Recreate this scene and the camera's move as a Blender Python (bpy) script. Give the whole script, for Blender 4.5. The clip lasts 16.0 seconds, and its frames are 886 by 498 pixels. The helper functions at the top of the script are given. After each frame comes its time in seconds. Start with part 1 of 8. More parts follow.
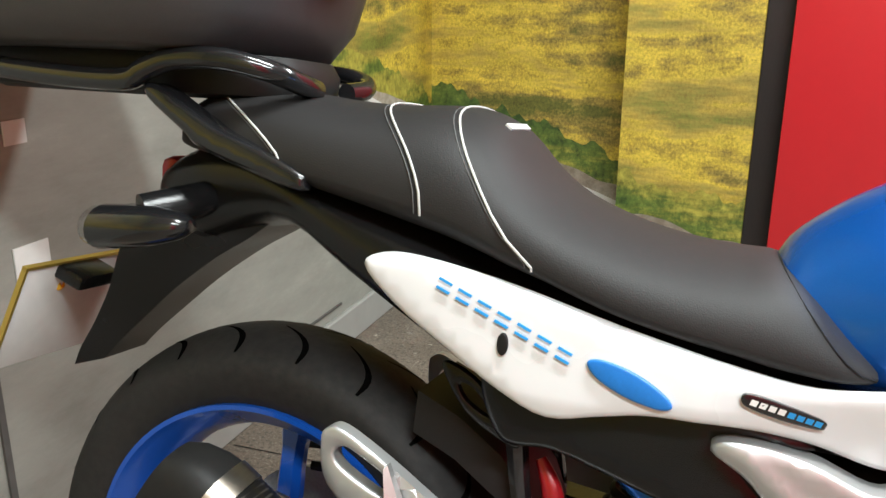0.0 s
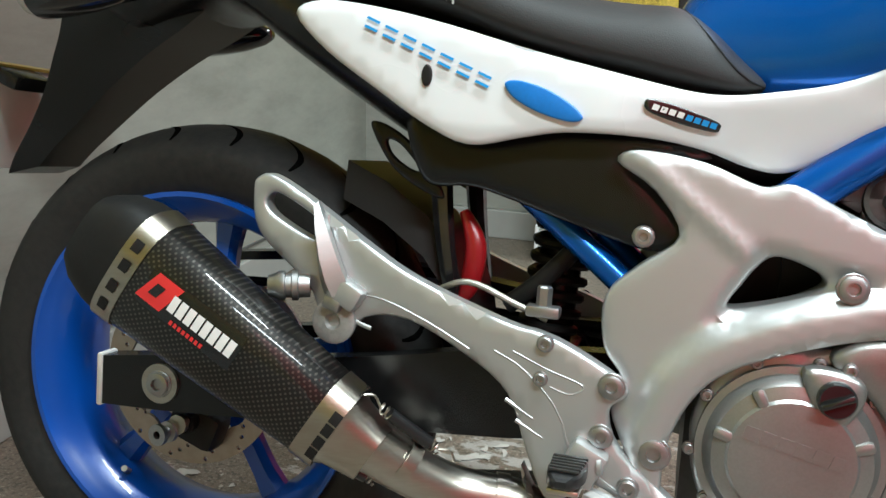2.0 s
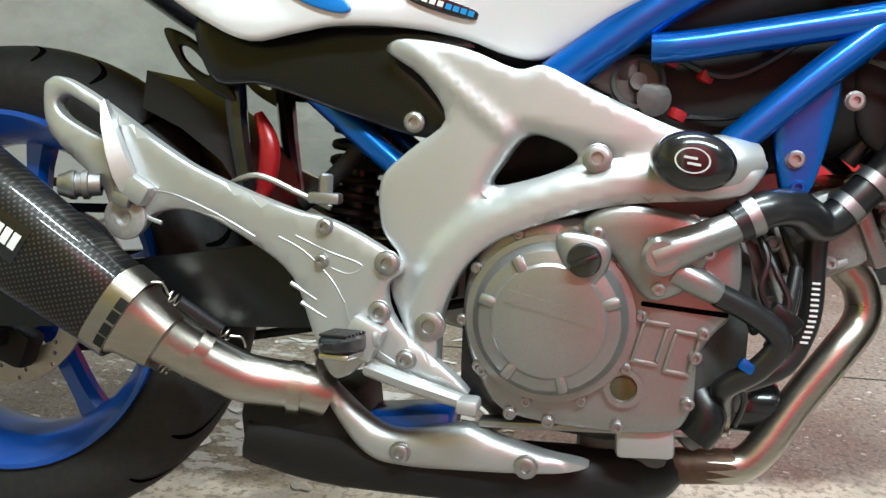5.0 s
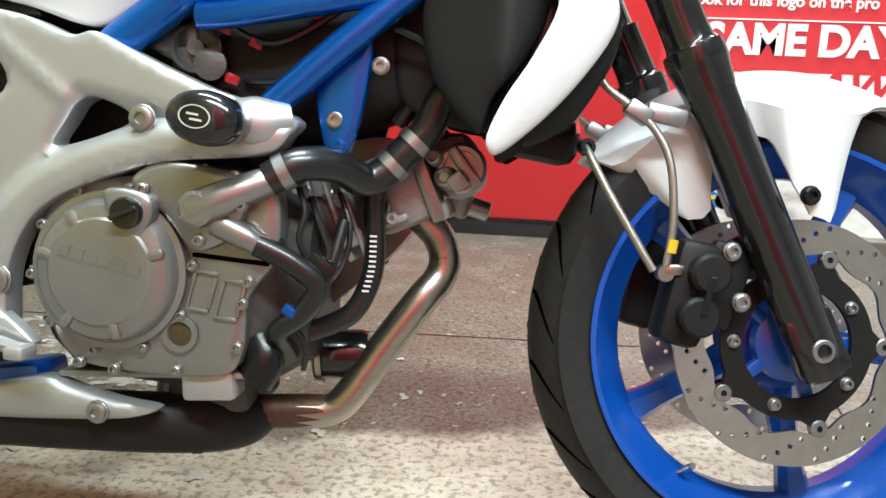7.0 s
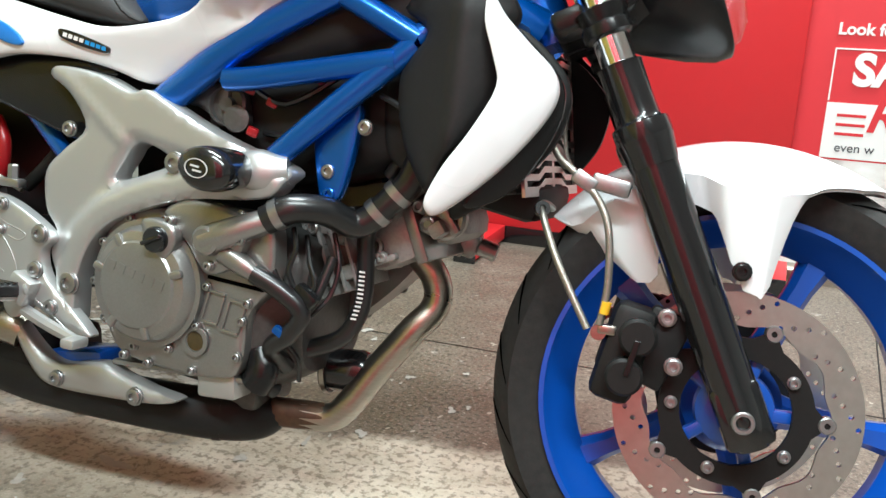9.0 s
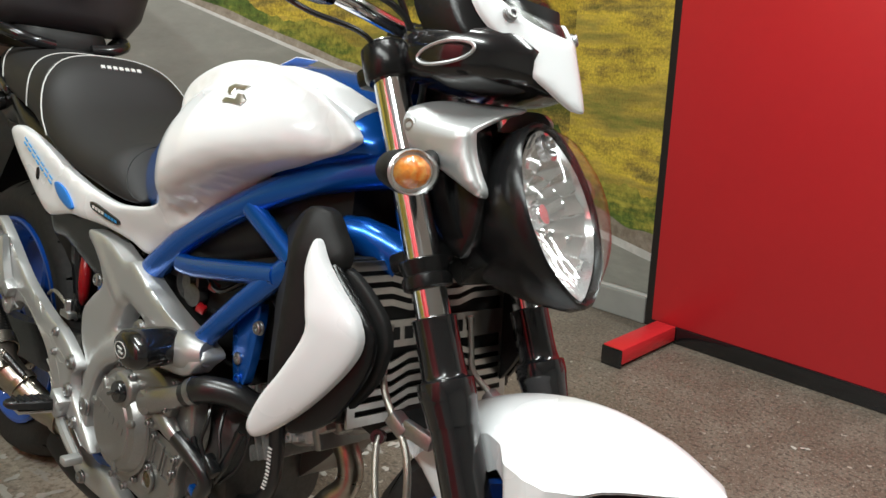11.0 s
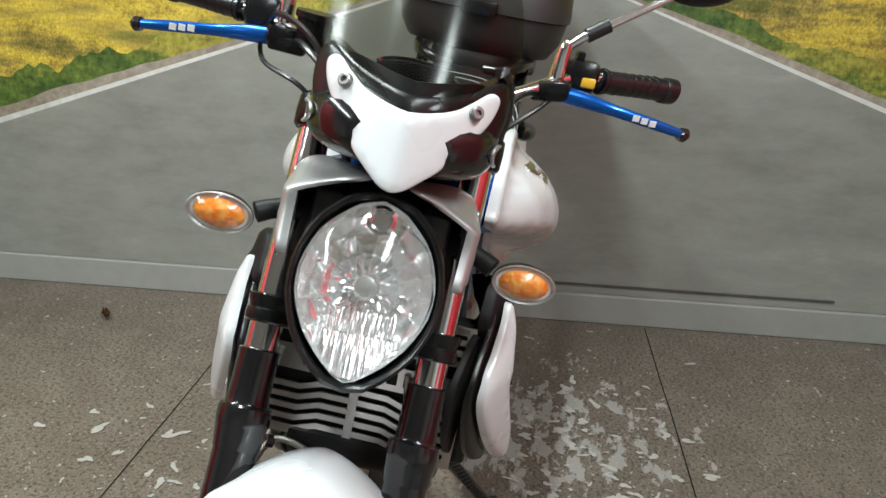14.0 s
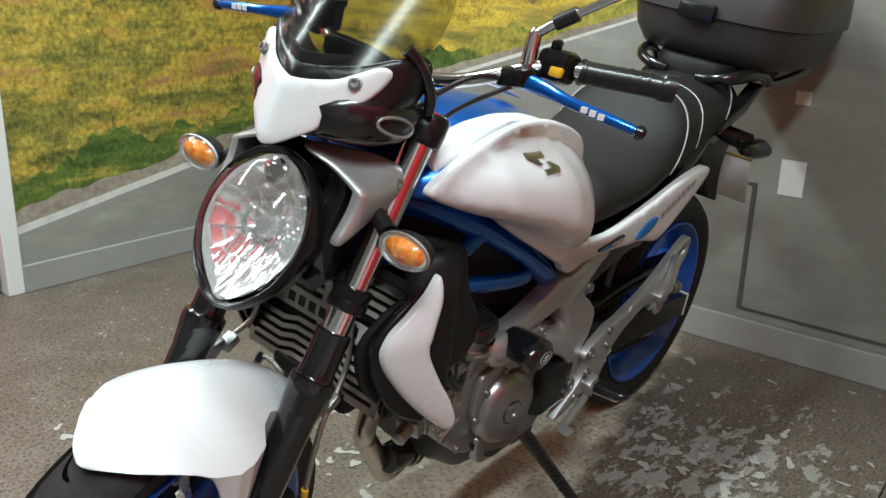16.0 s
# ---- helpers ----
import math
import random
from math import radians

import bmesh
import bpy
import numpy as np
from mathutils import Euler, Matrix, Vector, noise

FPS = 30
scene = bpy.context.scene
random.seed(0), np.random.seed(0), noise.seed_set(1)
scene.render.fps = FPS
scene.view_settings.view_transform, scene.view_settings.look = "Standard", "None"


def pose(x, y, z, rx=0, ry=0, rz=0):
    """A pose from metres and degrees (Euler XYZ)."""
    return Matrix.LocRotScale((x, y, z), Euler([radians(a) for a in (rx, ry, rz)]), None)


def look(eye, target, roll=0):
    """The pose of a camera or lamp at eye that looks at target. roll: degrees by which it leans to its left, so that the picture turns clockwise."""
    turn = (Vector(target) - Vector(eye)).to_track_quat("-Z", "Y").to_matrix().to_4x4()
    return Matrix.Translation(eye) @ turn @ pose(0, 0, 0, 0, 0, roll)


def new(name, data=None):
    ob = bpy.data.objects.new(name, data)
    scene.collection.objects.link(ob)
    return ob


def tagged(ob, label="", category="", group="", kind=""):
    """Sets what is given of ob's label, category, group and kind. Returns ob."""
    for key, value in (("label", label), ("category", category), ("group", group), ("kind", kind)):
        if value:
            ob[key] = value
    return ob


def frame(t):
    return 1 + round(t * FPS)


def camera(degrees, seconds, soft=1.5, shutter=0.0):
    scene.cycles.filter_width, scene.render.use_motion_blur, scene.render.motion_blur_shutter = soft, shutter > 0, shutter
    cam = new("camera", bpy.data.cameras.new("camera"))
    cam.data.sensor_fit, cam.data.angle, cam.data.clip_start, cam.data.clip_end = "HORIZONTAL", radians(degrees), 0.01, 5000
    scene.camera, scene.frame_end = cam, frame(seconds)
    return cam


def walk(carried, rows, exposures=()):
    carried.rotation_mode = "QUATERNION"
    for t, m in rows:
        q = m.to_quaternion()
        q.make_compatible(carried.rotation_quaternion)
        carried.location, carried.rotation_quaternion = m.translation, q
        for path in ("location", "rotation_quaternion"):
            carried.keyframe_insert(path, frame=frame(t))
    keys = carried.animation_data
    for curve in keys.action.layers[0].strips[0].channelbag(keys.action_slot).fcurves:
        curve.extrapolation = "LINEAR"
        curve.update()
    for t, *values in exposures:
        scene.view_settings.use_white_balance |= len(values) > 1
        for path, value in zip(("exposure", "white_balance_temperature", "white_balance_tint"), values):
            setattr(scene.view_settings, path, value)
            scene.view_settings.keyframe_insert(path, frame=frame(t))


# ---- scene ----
cam = camera(54.1, 16.0)
PATH = [
    (0, (0.531, -0.774, 1.032), (-0.144, 1.01, 0.431), 0.4),
    (0.5, (0.532, -0.799, 0.972), (-0.052, 1.024, 0.393), 0.3),
    (1, (0.547, -0.828, 0.895), (-0.007, 1.015, 0.351), 1.0),
    (1.5, (0.566, -0.862, 0.829), (0.011, 0.989, 0.315), 1.3),
    (2, (0.589, -0.896, 0.763), (0.043, 0.954, 0.236), 1.5),
    (2.5, (0.61, -0.922, 0.714), (0.071, 0.919, 0.147), 1.4),
    (3, (0.625, -0.932, 0.685), (0.094, 0.908, 0.112), 1.0),
    (3.2, (0.625, -0.937, 0.68), (0.096, 0.904, 0.106), 1.1),
    (5.3, (0.793, -0.932, 0.652), (0.473, 0.977, 0.15), 1.1),
    (5.5, (0.824, -0.933, 0.649), (0.543, 0.982, 0.146), 1.1),
    (6, (0.906, -0.923, 0.653), (0.688, 1.002, 0.156), 1.2),
    (6.5, (1.012, -0.928, 0.661), (0.804, 0.998, 0.164), 1.5),
    (7, (1.149, -0.945, 0.638), (0.945, 0.979, 0.13), 1.8),
    (7.5, (1.255, -0.966, 0.619), (1.024, 0.955, 0.116), 1.7),
    (8, (1.303, -0.969, 0.605), (1.021, 0.947, 0.104), 1.5),
    (8.5, (1.363, -0.97, 0.622), (0.968, 0.923, 0.111), 2.5),
    (9, (1.457, -0.971, 0.735), (0.762, 0.827, 0.2), 2.3),
    (9.5, (1.564, -0.897, 0.857), (0.681, 0.821, 0.341), 1.5),
    (10, (1.682, -0.803, 0.937), (0.615, 0.812, 0.434), 1.7),
    (10.2, (1.727, -0.765, 0.975), (0.618, 0.817, 0.455), 1.7),
    (12.3, (2.185, -0.283, 1.048), (0.434, 0.484, 0.462), 1.5),
    (12.5, (2.2, -0.223, 1.041), (0.419, 0.469, 0.45), 1.6),
    (13, (2.241, -0.039, 1.047), (0.366, 0.321, 0.452), 1.4),
    (13.5, (2.254, 0.151, 1.087), (0.348, 0.167, 0.481), 1.6),
    (14, (2.207, 0.37, 1.13), (0.32, 0.13, 0.513), 1.6),
    (14.5, (2.195, 0.536, 1.118), (0.351, 0.084, 0.49), 1.8),
    (15, (2.208, 0.73, 1.132), (0.491, -0.085, 0.508), 1.5),
    (15.5, (2.126, 0.895, 1.117), (0.519, -0.129, 0.51), 1.7),
    (16, (2.0, 1.049, 1.107), (0.532, -0.168, 0.502), 1.6),
]
walk(cam, [(t, look(e, g, r)) for t, e, g, r in PATH],
     exposures=((0, 0.38, 6500, 13), (1.5, 0.14, 6150, 7), (3, 0.44, 5980, 5), (6, 0.62, 5900, 4), (8, 0.62, 6300, 7), (9, 0.50, 6200, 7), (9.5, 0.30, 6350, 9), (10, 0.0, 6550, 11), (12.5, -0.44, 6650, 12), (13.5, -0.33, 6380, 10), (14.5, -0.31, 6230, 8), (15.5, -0.46, 6080, 6), (16, -0.38, 6170, 6)))

# ---- light ----
world = bpy.data.worlds.new("world")
world.use_nodes = True
world.node_tree.nodes["Background"].inputs[0].default_value = (0.75, 0.82, 0.9, 1)
world.node_tree.nodes["Background"].inputs[1].default_value = 0.05
scene.world = world


def strip_lamp(x, y, z, length, width, watts, turn=0.0, tip=0.0, colour=(0.91, 1.0, 0.98)):
    """An unseen area lamp just below the ceiling, facing down (tip leans it)."""
    data = bpy.data.lights.new("strip_lamp", "AREA")
    data.shape, data.size, data.size_y, data.energy, data.color = "RECTANGLE", length, width, watts, colour
    ob = new("strip_lamp", data)
    ob.matrix_world = pose(x, y, z, tip, 0, turn)
    return ob


strip_lamp(0.85, -0.12, 2.60, 1.2, 0.14, 56)
strip_lamp(1.7, -1.45, 2.60, 2.0, 0.20, 84, tip=8)
# unseen lamp, placed and tipped to brighten the machine's left side
strip_lamp(2.1, 1.45, 2.60, 1.4, 0.20, 68, tip=-24)

# ---- helpers of this scene ----


def circle(cx, cz, r, n, start=0.0):
    return [(cx + r * math.cos(start + i * math.tau / n), cz + r * math.sin(start + i * math.tau / n)) for i in range(n)]


def spline(pts, n=8, closed=True):
    """Catmull-Rom through points of any dimension."""
    p = [np.array(q, float) for q in pts]
    k = len(p)
    out = []
    for i in range(k if closed else k - 1):
        if closed:
            a, b, c, d = p[i - 1], p[i], p[(i + 1) % k], p[(i + 2) % k]
        else:
            a, b, c, d = p[max(i - 1, 0)], p[i], p[i + 1], p[min(i + 2, k - 1)]
        for j in range(n):
            t = j / n
            out.append(0.5 * (2 * b + (c - a) * t + (2 * a - 5 * b + 4 * c - d) * t * t + (3 * b - a - 3 * c + d) * t ** 3))
    if not closed:
        out.append(p[-1])
    return out


def edge_distance(q, loops):
    best = np.full(len(q), 9.0)
    for loop in loops:
        a = np.array(loop)
        b = np.roll(a, -1, 0)
        for s, e in zip(a, b):
            d = e - s
            t = np.clip(((q - s) @ d) / max(d @ d, 1e-12), 0, 1)
            best = np.minimum(best, np.hypot(*(q - s - t[:, None] * d).T))
    return best


def inside(x, z, loop):
    r = False
    k = len(loop)
    for i in range(k):
        (x1, z1), (x2, z2) = loop[i], loop[(i + 1) % k]
        if (z1 > z) != (z2 > z) and x < (x2 - x1) * (z - z1) / (z2 - z1) + x1:
            r = not r
    return r


def panel(outline, y, depth, holes=(), crown=0.012, edge=0.03, step=0.012, n=6, sharp=False):
    """A shell panel seen along y: its outline in x and z, its outer face at y (a number or a function of x, z; the outer side is
    that of the smaller |depth| sign), swelling by crown inside a band as wide as edge, its back at y + depth."""
    from mathutils.geometry import delaunay_2d_cdt
    loops = [outline if sharp else spline(outline, n)] + [h if sharp else spline(h, 5) for h in holes]
    loops = [[tuple(map(float, q)) for q in loop] for loop in loops]
    pts, edges = [], []
    for loop in loops:
        o = len(pts)
        pts += loop
        edges += [(o + i, o + (i + 1) % len(loop)) for i in range(len(loop))]
    rim = len(pts)
    a = np.array(loops[0])
    (x0, z0), (x1, z1) = a.min(0), a.max(0)
    grid = []
    row = 0
    zz = z0 + step / 2
    while zz < z1:
        xx = x0 + (step / 2 if row % 2 else step / 4)
        while xx < x1:
            if inside(xx, zz, loops[0]) and not any(inside(xx, zz, h) for h in loops[1:]):
                grid.append((xx, zz))
            xx += step
        zz += step
        row += 1
    if grid:
        g = np.array(grid)
        reach = edge if crown else 0.0
        grid = [tuple(q) for q in g[edge_distance(g, loops) > max(step * 0.45, reach * 0.55 + step * 0.4)]]
    # rings close to the rim, for an even round edge
    if crown:
        for f in (0.1, 0.5):
            for loop in loops:
                a = np.array(loop)
                t = np.roll(a, -1, 0) - np.roll(a, 1, 0)
                t /= np.maximum(np.hypot(*t.T), 1e-9)[:, None]
                area = np.sum(a[:, 0] * np.roll(a[:, 1], -1) - np.roll(a[:, 0], -1) * a[:, 1])
                sign = (1 if area > 0 else -1) * (1 if loop is loops[0] else -1)
                q = a + sign * f * edge * np.stack([-t[:, 1], t[:, 0]], 1)
                d0 = edge_distance(q, loops)
                grid += [tuple(p) for p, d in zip(q, d0) if d > f * edge * 0.9 and inside(*p, loops[0]) and not any(inside(*p, h) for h in loops[1:])]
    v2, _, f2, _, _, _ = delaunay_2d_cdt([Vector(q) for q in pts + grid], edges, [], 1 if len(loops) == 1 else 2, 1e-6)
    q = np.array([tuple(v) for v in v2])
    faces = [f for f in f2 if inside(*q[list(f)].mean(0), loops[0]) and not any(inside(*q[list(f)].mean(0), h) for h in loops[1:])]
    d = edge_distance(q, loops)
    s = np.clip(d / edge, 0, 1)
    lift = crown * np.sqrt(1 - (1 - s) ** 2)
    yy = np.array([y(*p) if callable(y) else y for p in q])
    out = -math.copysign(1, depth)
    bm = bmesh.new()
    front = [bm.verts.new((p[0], b + out * l, p[1])) for p, b, l in zip(q, yy, lift)]
    back = [bm.verts.new((p[0], b + depth, p[1])) for p, b in zip(q, yy)]
    count = {}
    for f in faces:
        for i in range(3):
            e = (f[i], f[(i + 1) % 3])
            count[e] = count.get(e, 0) + 1
    for f in faces:
        bm.faces.new([front[i] for i in f])
        bm.faces.new([back[i] for i in reversed(f)])
    for (i, j) in count:
        if (j, i) not in count:
            bm.faces.new((front[j], front[i], back[i], back[j]))
    bmesh.ops.recalc_face_normals(bm, faces=bm.faces)
    return bm


def tube(pts, radius, seg=12, n=6, smooth=True, closed_ends=True):
    """A round tube along a curve; radius a number or one for each point."""
    r = radius if hasattr(radius, "__len__") else [radius] * len(pts)
    path = spline([(*p, q) for p, q in zip(pts, r)], n, closed=False) if smooth else [np.array((*p, q), float) for p, q in zip(pts, r)]
    bm = bmesh.new()
    rings = []
    up = Vector((0.13, 0.21, 0.97))
    last = None
    for i, p in enumerate(path):
        a, b = path[max(i - 1, 0)][:3], path[min(i + 1, len(path) - 1)][:3]
        t = Vector(b - a).normalized()
        side = (last - t * last.dot(t)) if last is not None else t.cross(up)
        side.normalize()
        last = side
        other = t.cross(side)
        rings.append([bm.verts.new(Vector(p[:3]) + float(p[3]) * (math.cos(k * math.tau / seg) * side + math.sin(k * math.tau / seg) * other)) for k in range(seg)])
    for a, b in zip(rings, rings[1:]):
        for k in range(seg):
            bm.faces.new((a[k], a[(k + 1) % seg], b[(k + 1) % seg], b[k]))
    if closed_ends:
        bm.faces.new(rings[0][::-1])
        bm.faces.new(rings[-1])
    bmesh.ops.recalc_face_normals(bm, faces=bm.faces)
    return bm


def lathe(profile, centre=(0, 0, 0), axis=(0, -1, 0), seg=48, closed=False):
    """A turned shape: profile rows of (along the axis, radius)."""
    q = Vector((0, 0, 1)).rotation_difference(Vector(axis).normalized()).to_matrix()
    bm = bmesh.new()
    rings = []
    for h, r in profile:
        if r < 1e-6:
            rings.append([bm.verts.new(Vector(centre) + q @ Vector((0, 0, h)))])
        else:
            rings.append([bm.verts.new(Vector(centre) + q @ Vector((r * math.cos(k * math.tau / seg), r * math.sin(k * math.tau / seg), h))) for k in range(seg)])
    pairs = list(zip(rings, rings[1:])) + ([(rings[-1], rings[0])] if closed else [])
    for a, b in pairs:
        for k in range(seg):
            j = (k + 1) % seg
            if len(a) == 1 and len(b) == 1:
                continue
            if len(a) == 1:
                bm.faces.new((a[0], b[k], b[j]))
            elif len(b) == 1:
                bm.faces.new((a[k], b[0], a[j]))
            else:
                bm.faces.new((a[k], b[k], b[j], a[j]))
    bmesh.ops.recalc_face_normals(bm, faces=bm.faces)
    return bm


def loft(loops, caps=True, closed=True):
    """Skin over loops of equal count."""
    bm = bmesh.new()
    rings = [[bm.verts.new(tuple(map(float, p))) for p in loop] for loop in loops]
    k = len(rings[0])
    for a, b in zip(rings, rings[1:]):
        for i in range(k if closed else k - 1):
            j = (i + 1) % k
            bm.faces.new((a[i], a[j], b[j], b[i]))
    if caps and closed:
        bm.faces.new(rings[0][::-1])
        bm.faces.new(rings[-1])
    bmesh.ops.recalc_face_normals(bm, faces=bm.faces)
    return bm


def block(size, at=(0, 0, 0), bevel=0.0, turn=(0, 0, 0), seg=2):
    bm = bmesh.new()
    bmesh.ops.create_cube(bm, size=1)
    bmesh.ops.scale(bm, vec=size, verts=bm.verts)
    if bevel:
        bmesh.ops.bevel(bm, geom=bm.edges[:], offset=bevel, segments=seg, profile=0.5, affect="EDGES")
    bm.transform(pose(*at, *turn))
    return bm


def join(*bms):
    out = bms[0]
    for b in bms[1:]:
        me = bpy.data.meshes.new("tmp")
        b.to_mesh(me)
        b.free()
        out.from_mesh(me)
        bpy.data.meshes.remove(me)
    return out


def mirrored(bm):
    b = bm.copy()
    bmesh.ops.scale(b, vec=(1, -1, 1), verts=b.verts)
    bmesh.ops.reverse_faces(b, faces=b.faces)
    return b


def part(name, bm, material, parent, label="", smooth=40):
    """Links a bmesh as one mesh object under a thing or a part."""
    me = bpy.data.meshes.new(name)
    if smooth:
        cut = radians(smooth)
        for f in bm.faces:
            f.smooth = True
        for e in bm.edges:
            if len(e.link_faces) == 2 and e.calc_face_angle(0.0) > cut:
                e.smooth = False
    bm.to_mesh(me)
    bm.free()
    me.materials.append(material)
    ob = new(name, me)
    ob.parent = parent
    if label:
        ob["label"] = label
    return ob


def thing(name, label, category, group="", kind="", at=None):
    ob = new(name)
    ob.empty_display_size = 0.1
    if at is not None:
        ob.matrix_world = at
    return tagged(ob, label, category, group, kind)

# ---- materials ----


def material(name, colour, rough=0.5, metal=0.0, grain=0.0, scale=30.0, bump=0.0, second=None, coat=0.0, stain=0.0, stain_scale=3.0, coords="Object", stretch=(1, 1, 1), spec=0.5):
    """A surface with two scales of variation: a fine grain and broad stains, and a fine relief."""
    m = bpy.data.materials.new(name)
    m.use_nodes = True
    nt = m.node_tree
    b = nt.nodes["Principled BSDF"]
    b.inputs["Roughness"].default_value, b.inputs["Metallic"].default_value = rough, metal
    b.inputs["Coat Weight"].default_value = coat
    b.inputs["Specular IOR Level"].default_value = spec
    b.inputs["Base Color"].default_value = (*colour, 1)
    if not (grain or bump or stain):
        return m
    tc = nt.nodes.new("ShaderNodeTexCoord")
    mp = nt.nodes.new("ShaderNodeMapping")
    mp.inputs["Scale"].default_value = stretch
    nt.links.new(tc.outputs[coords], mp.inputs[0])
    n1 = nt.nodes.new("ShaderNodeTexNoise")
    n1.inputs["Scale"].default_value, n1.inputs["Detail"].default_value = scale, 6
    n2 = nt.nodes.new("ShaderNodeTexNoise")
    n2.inputs["Scale"].default_value, n2.inputs["Detail"].default_value = stain_scale, 4
    for n in (n1, n2):
        nt.links.new(mp.outputs[0], n.inputs[0])
    other = second or tuple(c * 0.5 for c in colour)

    def mixed(fac_from, low, high, amount, a, bcol):
        ramp = nt.nodes.new("ShaderNodeMapRange")
        ramp.inputs["From Min"].default_value, ramp.inputs["From Max"].default_value = low, high
        ramp.inputs["To Max"].default_value = amount
        nt.links.new(fac_from, ramp.inputs[0])
        mix = nt.nodes.new("ShaderNodeMix")
        mix.data_type = "RGBA"
        nt.links.new(ramp.outputs[0], mix.inputs[0])
        if isinstance(a, tuple):
            mix.inputs[6].default_value = (*a, 1)
        else:
            nt.links.new(a, mix.inputs[6])
        mix.inputs[7].default_value = (*bcol, 1)
        return mix.outputs[2]

    c = mixed(n1.outputs[0], 0.35, 0.7, grain, tuple(colour), other)
    if stain:
        c = mixed(n2.outputs[0], 0.45, 0.7, stain, c, other)
        r = nt.nodes.new("ShaderNodeMapRange")
        r.inputs["To Min"].default_value, r.inputs["To Max"].default_value = max(rough - 0.08, 0.03), min(rough + 0.12, 1)
        nt.links.new(n2.outputs[0], r.inputs[0])
        nt.links.new(r.outputs[0], b.inputs["Roughness"])
    nt.links.new(c, b.inputs["Base Color"])
    if bump:
        bp = nt.nodes.new("ShaderNodeBump")
        bp.inputs["Strength"].default_value, bp.inputs["Distance"].default_value = 1.0, bump
        nt.links.new(n1.outputs[0], bp.inputs["Height"])
        nt.links.new(bp.outputs[0], b.inputs["Normal"])
    return m


WHITE = material("white_paint", (0.72, 0.735, 0.75), 0.25, coat=0.4, grain=0.04, scale=6, stain=0.05)
BLUE = material("blue_paint", (0.003, 0.098, 0.46), 0.25, metal=0.62, coat=0.4, grain=0.25, scale=900, second=(0.006, 0.16, 0.62))
WHEEL_BLUE = material("wheel_blue_paint", (0.004, 0.072, 0.40), 0.28, coat=0.5, grain=0.12, scale=14, second=(0.004, 0.05, 0.32), stain=0.15)
STICKER_BLUE = material("sticker_blue", (0.01, 0.16, 0.52), 0.35, grain=0.2, scale=300)
SILVER = material("silver_paint", (0.45, 0.455, 0.455), 0.38, metal=0.68, coat=0.2, grain=0.15, scale=700, second=(0.42, 0.42, 0.41), stain=0.06)
ENGINE = material("engine_paint", (0.32, 0.316, 0.308), 0.30, metal=0.78, grain=0.2, scale=400, bump=0.0001, second=(0.20, 0.193, 0.185), stain=0.3, stain_scale=9)
CASTING = material("raw_aluminium_casting", (0.36, 0.358, 0.35), 0.44, metal=0.35, grain=0.4, scale=220, bump=0.0003, stain=0.4, stain_scale=18)
DARKCAST = material("dark_casting", (0.10, 0.098, 0.095), 0.45, metal=0.6, grain=0.4, scale=150, bump=0.0004, stain=0.4, stain_scale=14)
REFLECTOR = material("mirror_reflector", (0.93, 0.935, 0.94), 0.15, metal=0.82)
CHROME = material("chrome", (0.80, 0.81, 0.83), 0.13, metal=1.0)
STEEL = material("brushed_steel", (0.44, 0.41, 0.365), 0.29, metal=1.0, grain=0.35, scale=60, stretch=(1, 1, 6), second=(0.33, 0.28, 0.22), stain=0.4, stain_scale=8)
ZINC = material("zinc_bolt", (0.38, 0.38, 0.385), 0.42, metal=1.0, grain=0.2, scale=200)
RUBBER = material("tyre_rubber", (0.016, 0.0155, 0.0155), 0.62, grain=0.5, scale=90, bump=0.0008, second=(0.032, 0.030, 0.028), stain=0.35, stain_scale=7, spec=0.25)
BLACK = material("black_plastic", (0.006, 0.006, 0.0065), 0.22, grain=0.3, scale=500, bump=0.0002, second=(0.016, 0.016, 0.016), stain=0.2, stain_scale=8, spec=0.35)
GLOSS = material("gloss_black", (0.008, 0.008, 0.009), 0.16, coat=0.5, grain=0.2, scale=60, second=(0.014, 0.014, 0.015), stain=0.1)
MATT = material("matt_black", (0.010, 0.0098, 0.0098), 0.5, grain=0.3, scale=200, second=(0.018, 0.017, 0.0165), spec=0.22)
SEAT = material("seat_vinyl", (0.013, 0.0122, 0.0125), 0.58, grain=0.35, scale=700, bump=0.0003, second=(0.022, 0.0205, 0.0205), stain=0.2, stain_scale=5, spec=0.32)
PIPING = material("white_piping", (0.50, 0.50, 0.48), 0.5, grain=0.2, scale=500)
HOSE = material("rubber_hose", (0.011, 0.011, 0.012), 0.30, grain=0.3, scale=90, stain=0.2, coat=0.2)
BRAID = material("braided_steel", (0.42, 0.40, 0.36), 0.38, metal=0.9, grain=0.5, scale=1200, bump=0.0004)
REAR_DISC = material("worn_disc_steel", (0.40, 0.33, 0.27), 0.36, metal=1.0, grain=0.4, scale=70, second=(0.28, 0.21, 0.16))
RUSTED = material("heat_browned_steel", (0.13, 0.075, 0.045), 0.5, metal=0.6, grain=0.6, scale=90, second=(0.05, 0.03, 0.022), stain=0.5, stain_scale=16)
# near black: painted shade of the tread cuts, and the engine's dark joint line
GROOVE = material("tread_groove", (0.002, 0.002, 0.002), 0.95, spec=0.0)
DISC = material("disc_steel", (0.62, 0.59, 0.56), 0.3, metal=1.0, grain=0.35, scale=80, second=(0.45, 0.41, 0.38))
AMBER = material("amber_lens", (0.95, 0.20, 0.005), 0.15, coat=0.7, grain=0.9, scale=110, second=(1.0, 0.50, 0.12), bump=0.003)
RED = material("red_paint", (0.58, 0.022, 0.028), 0.33, grain=0.08, scale=30, stain=0.1, second=(0.42, 0.015, 0.02))
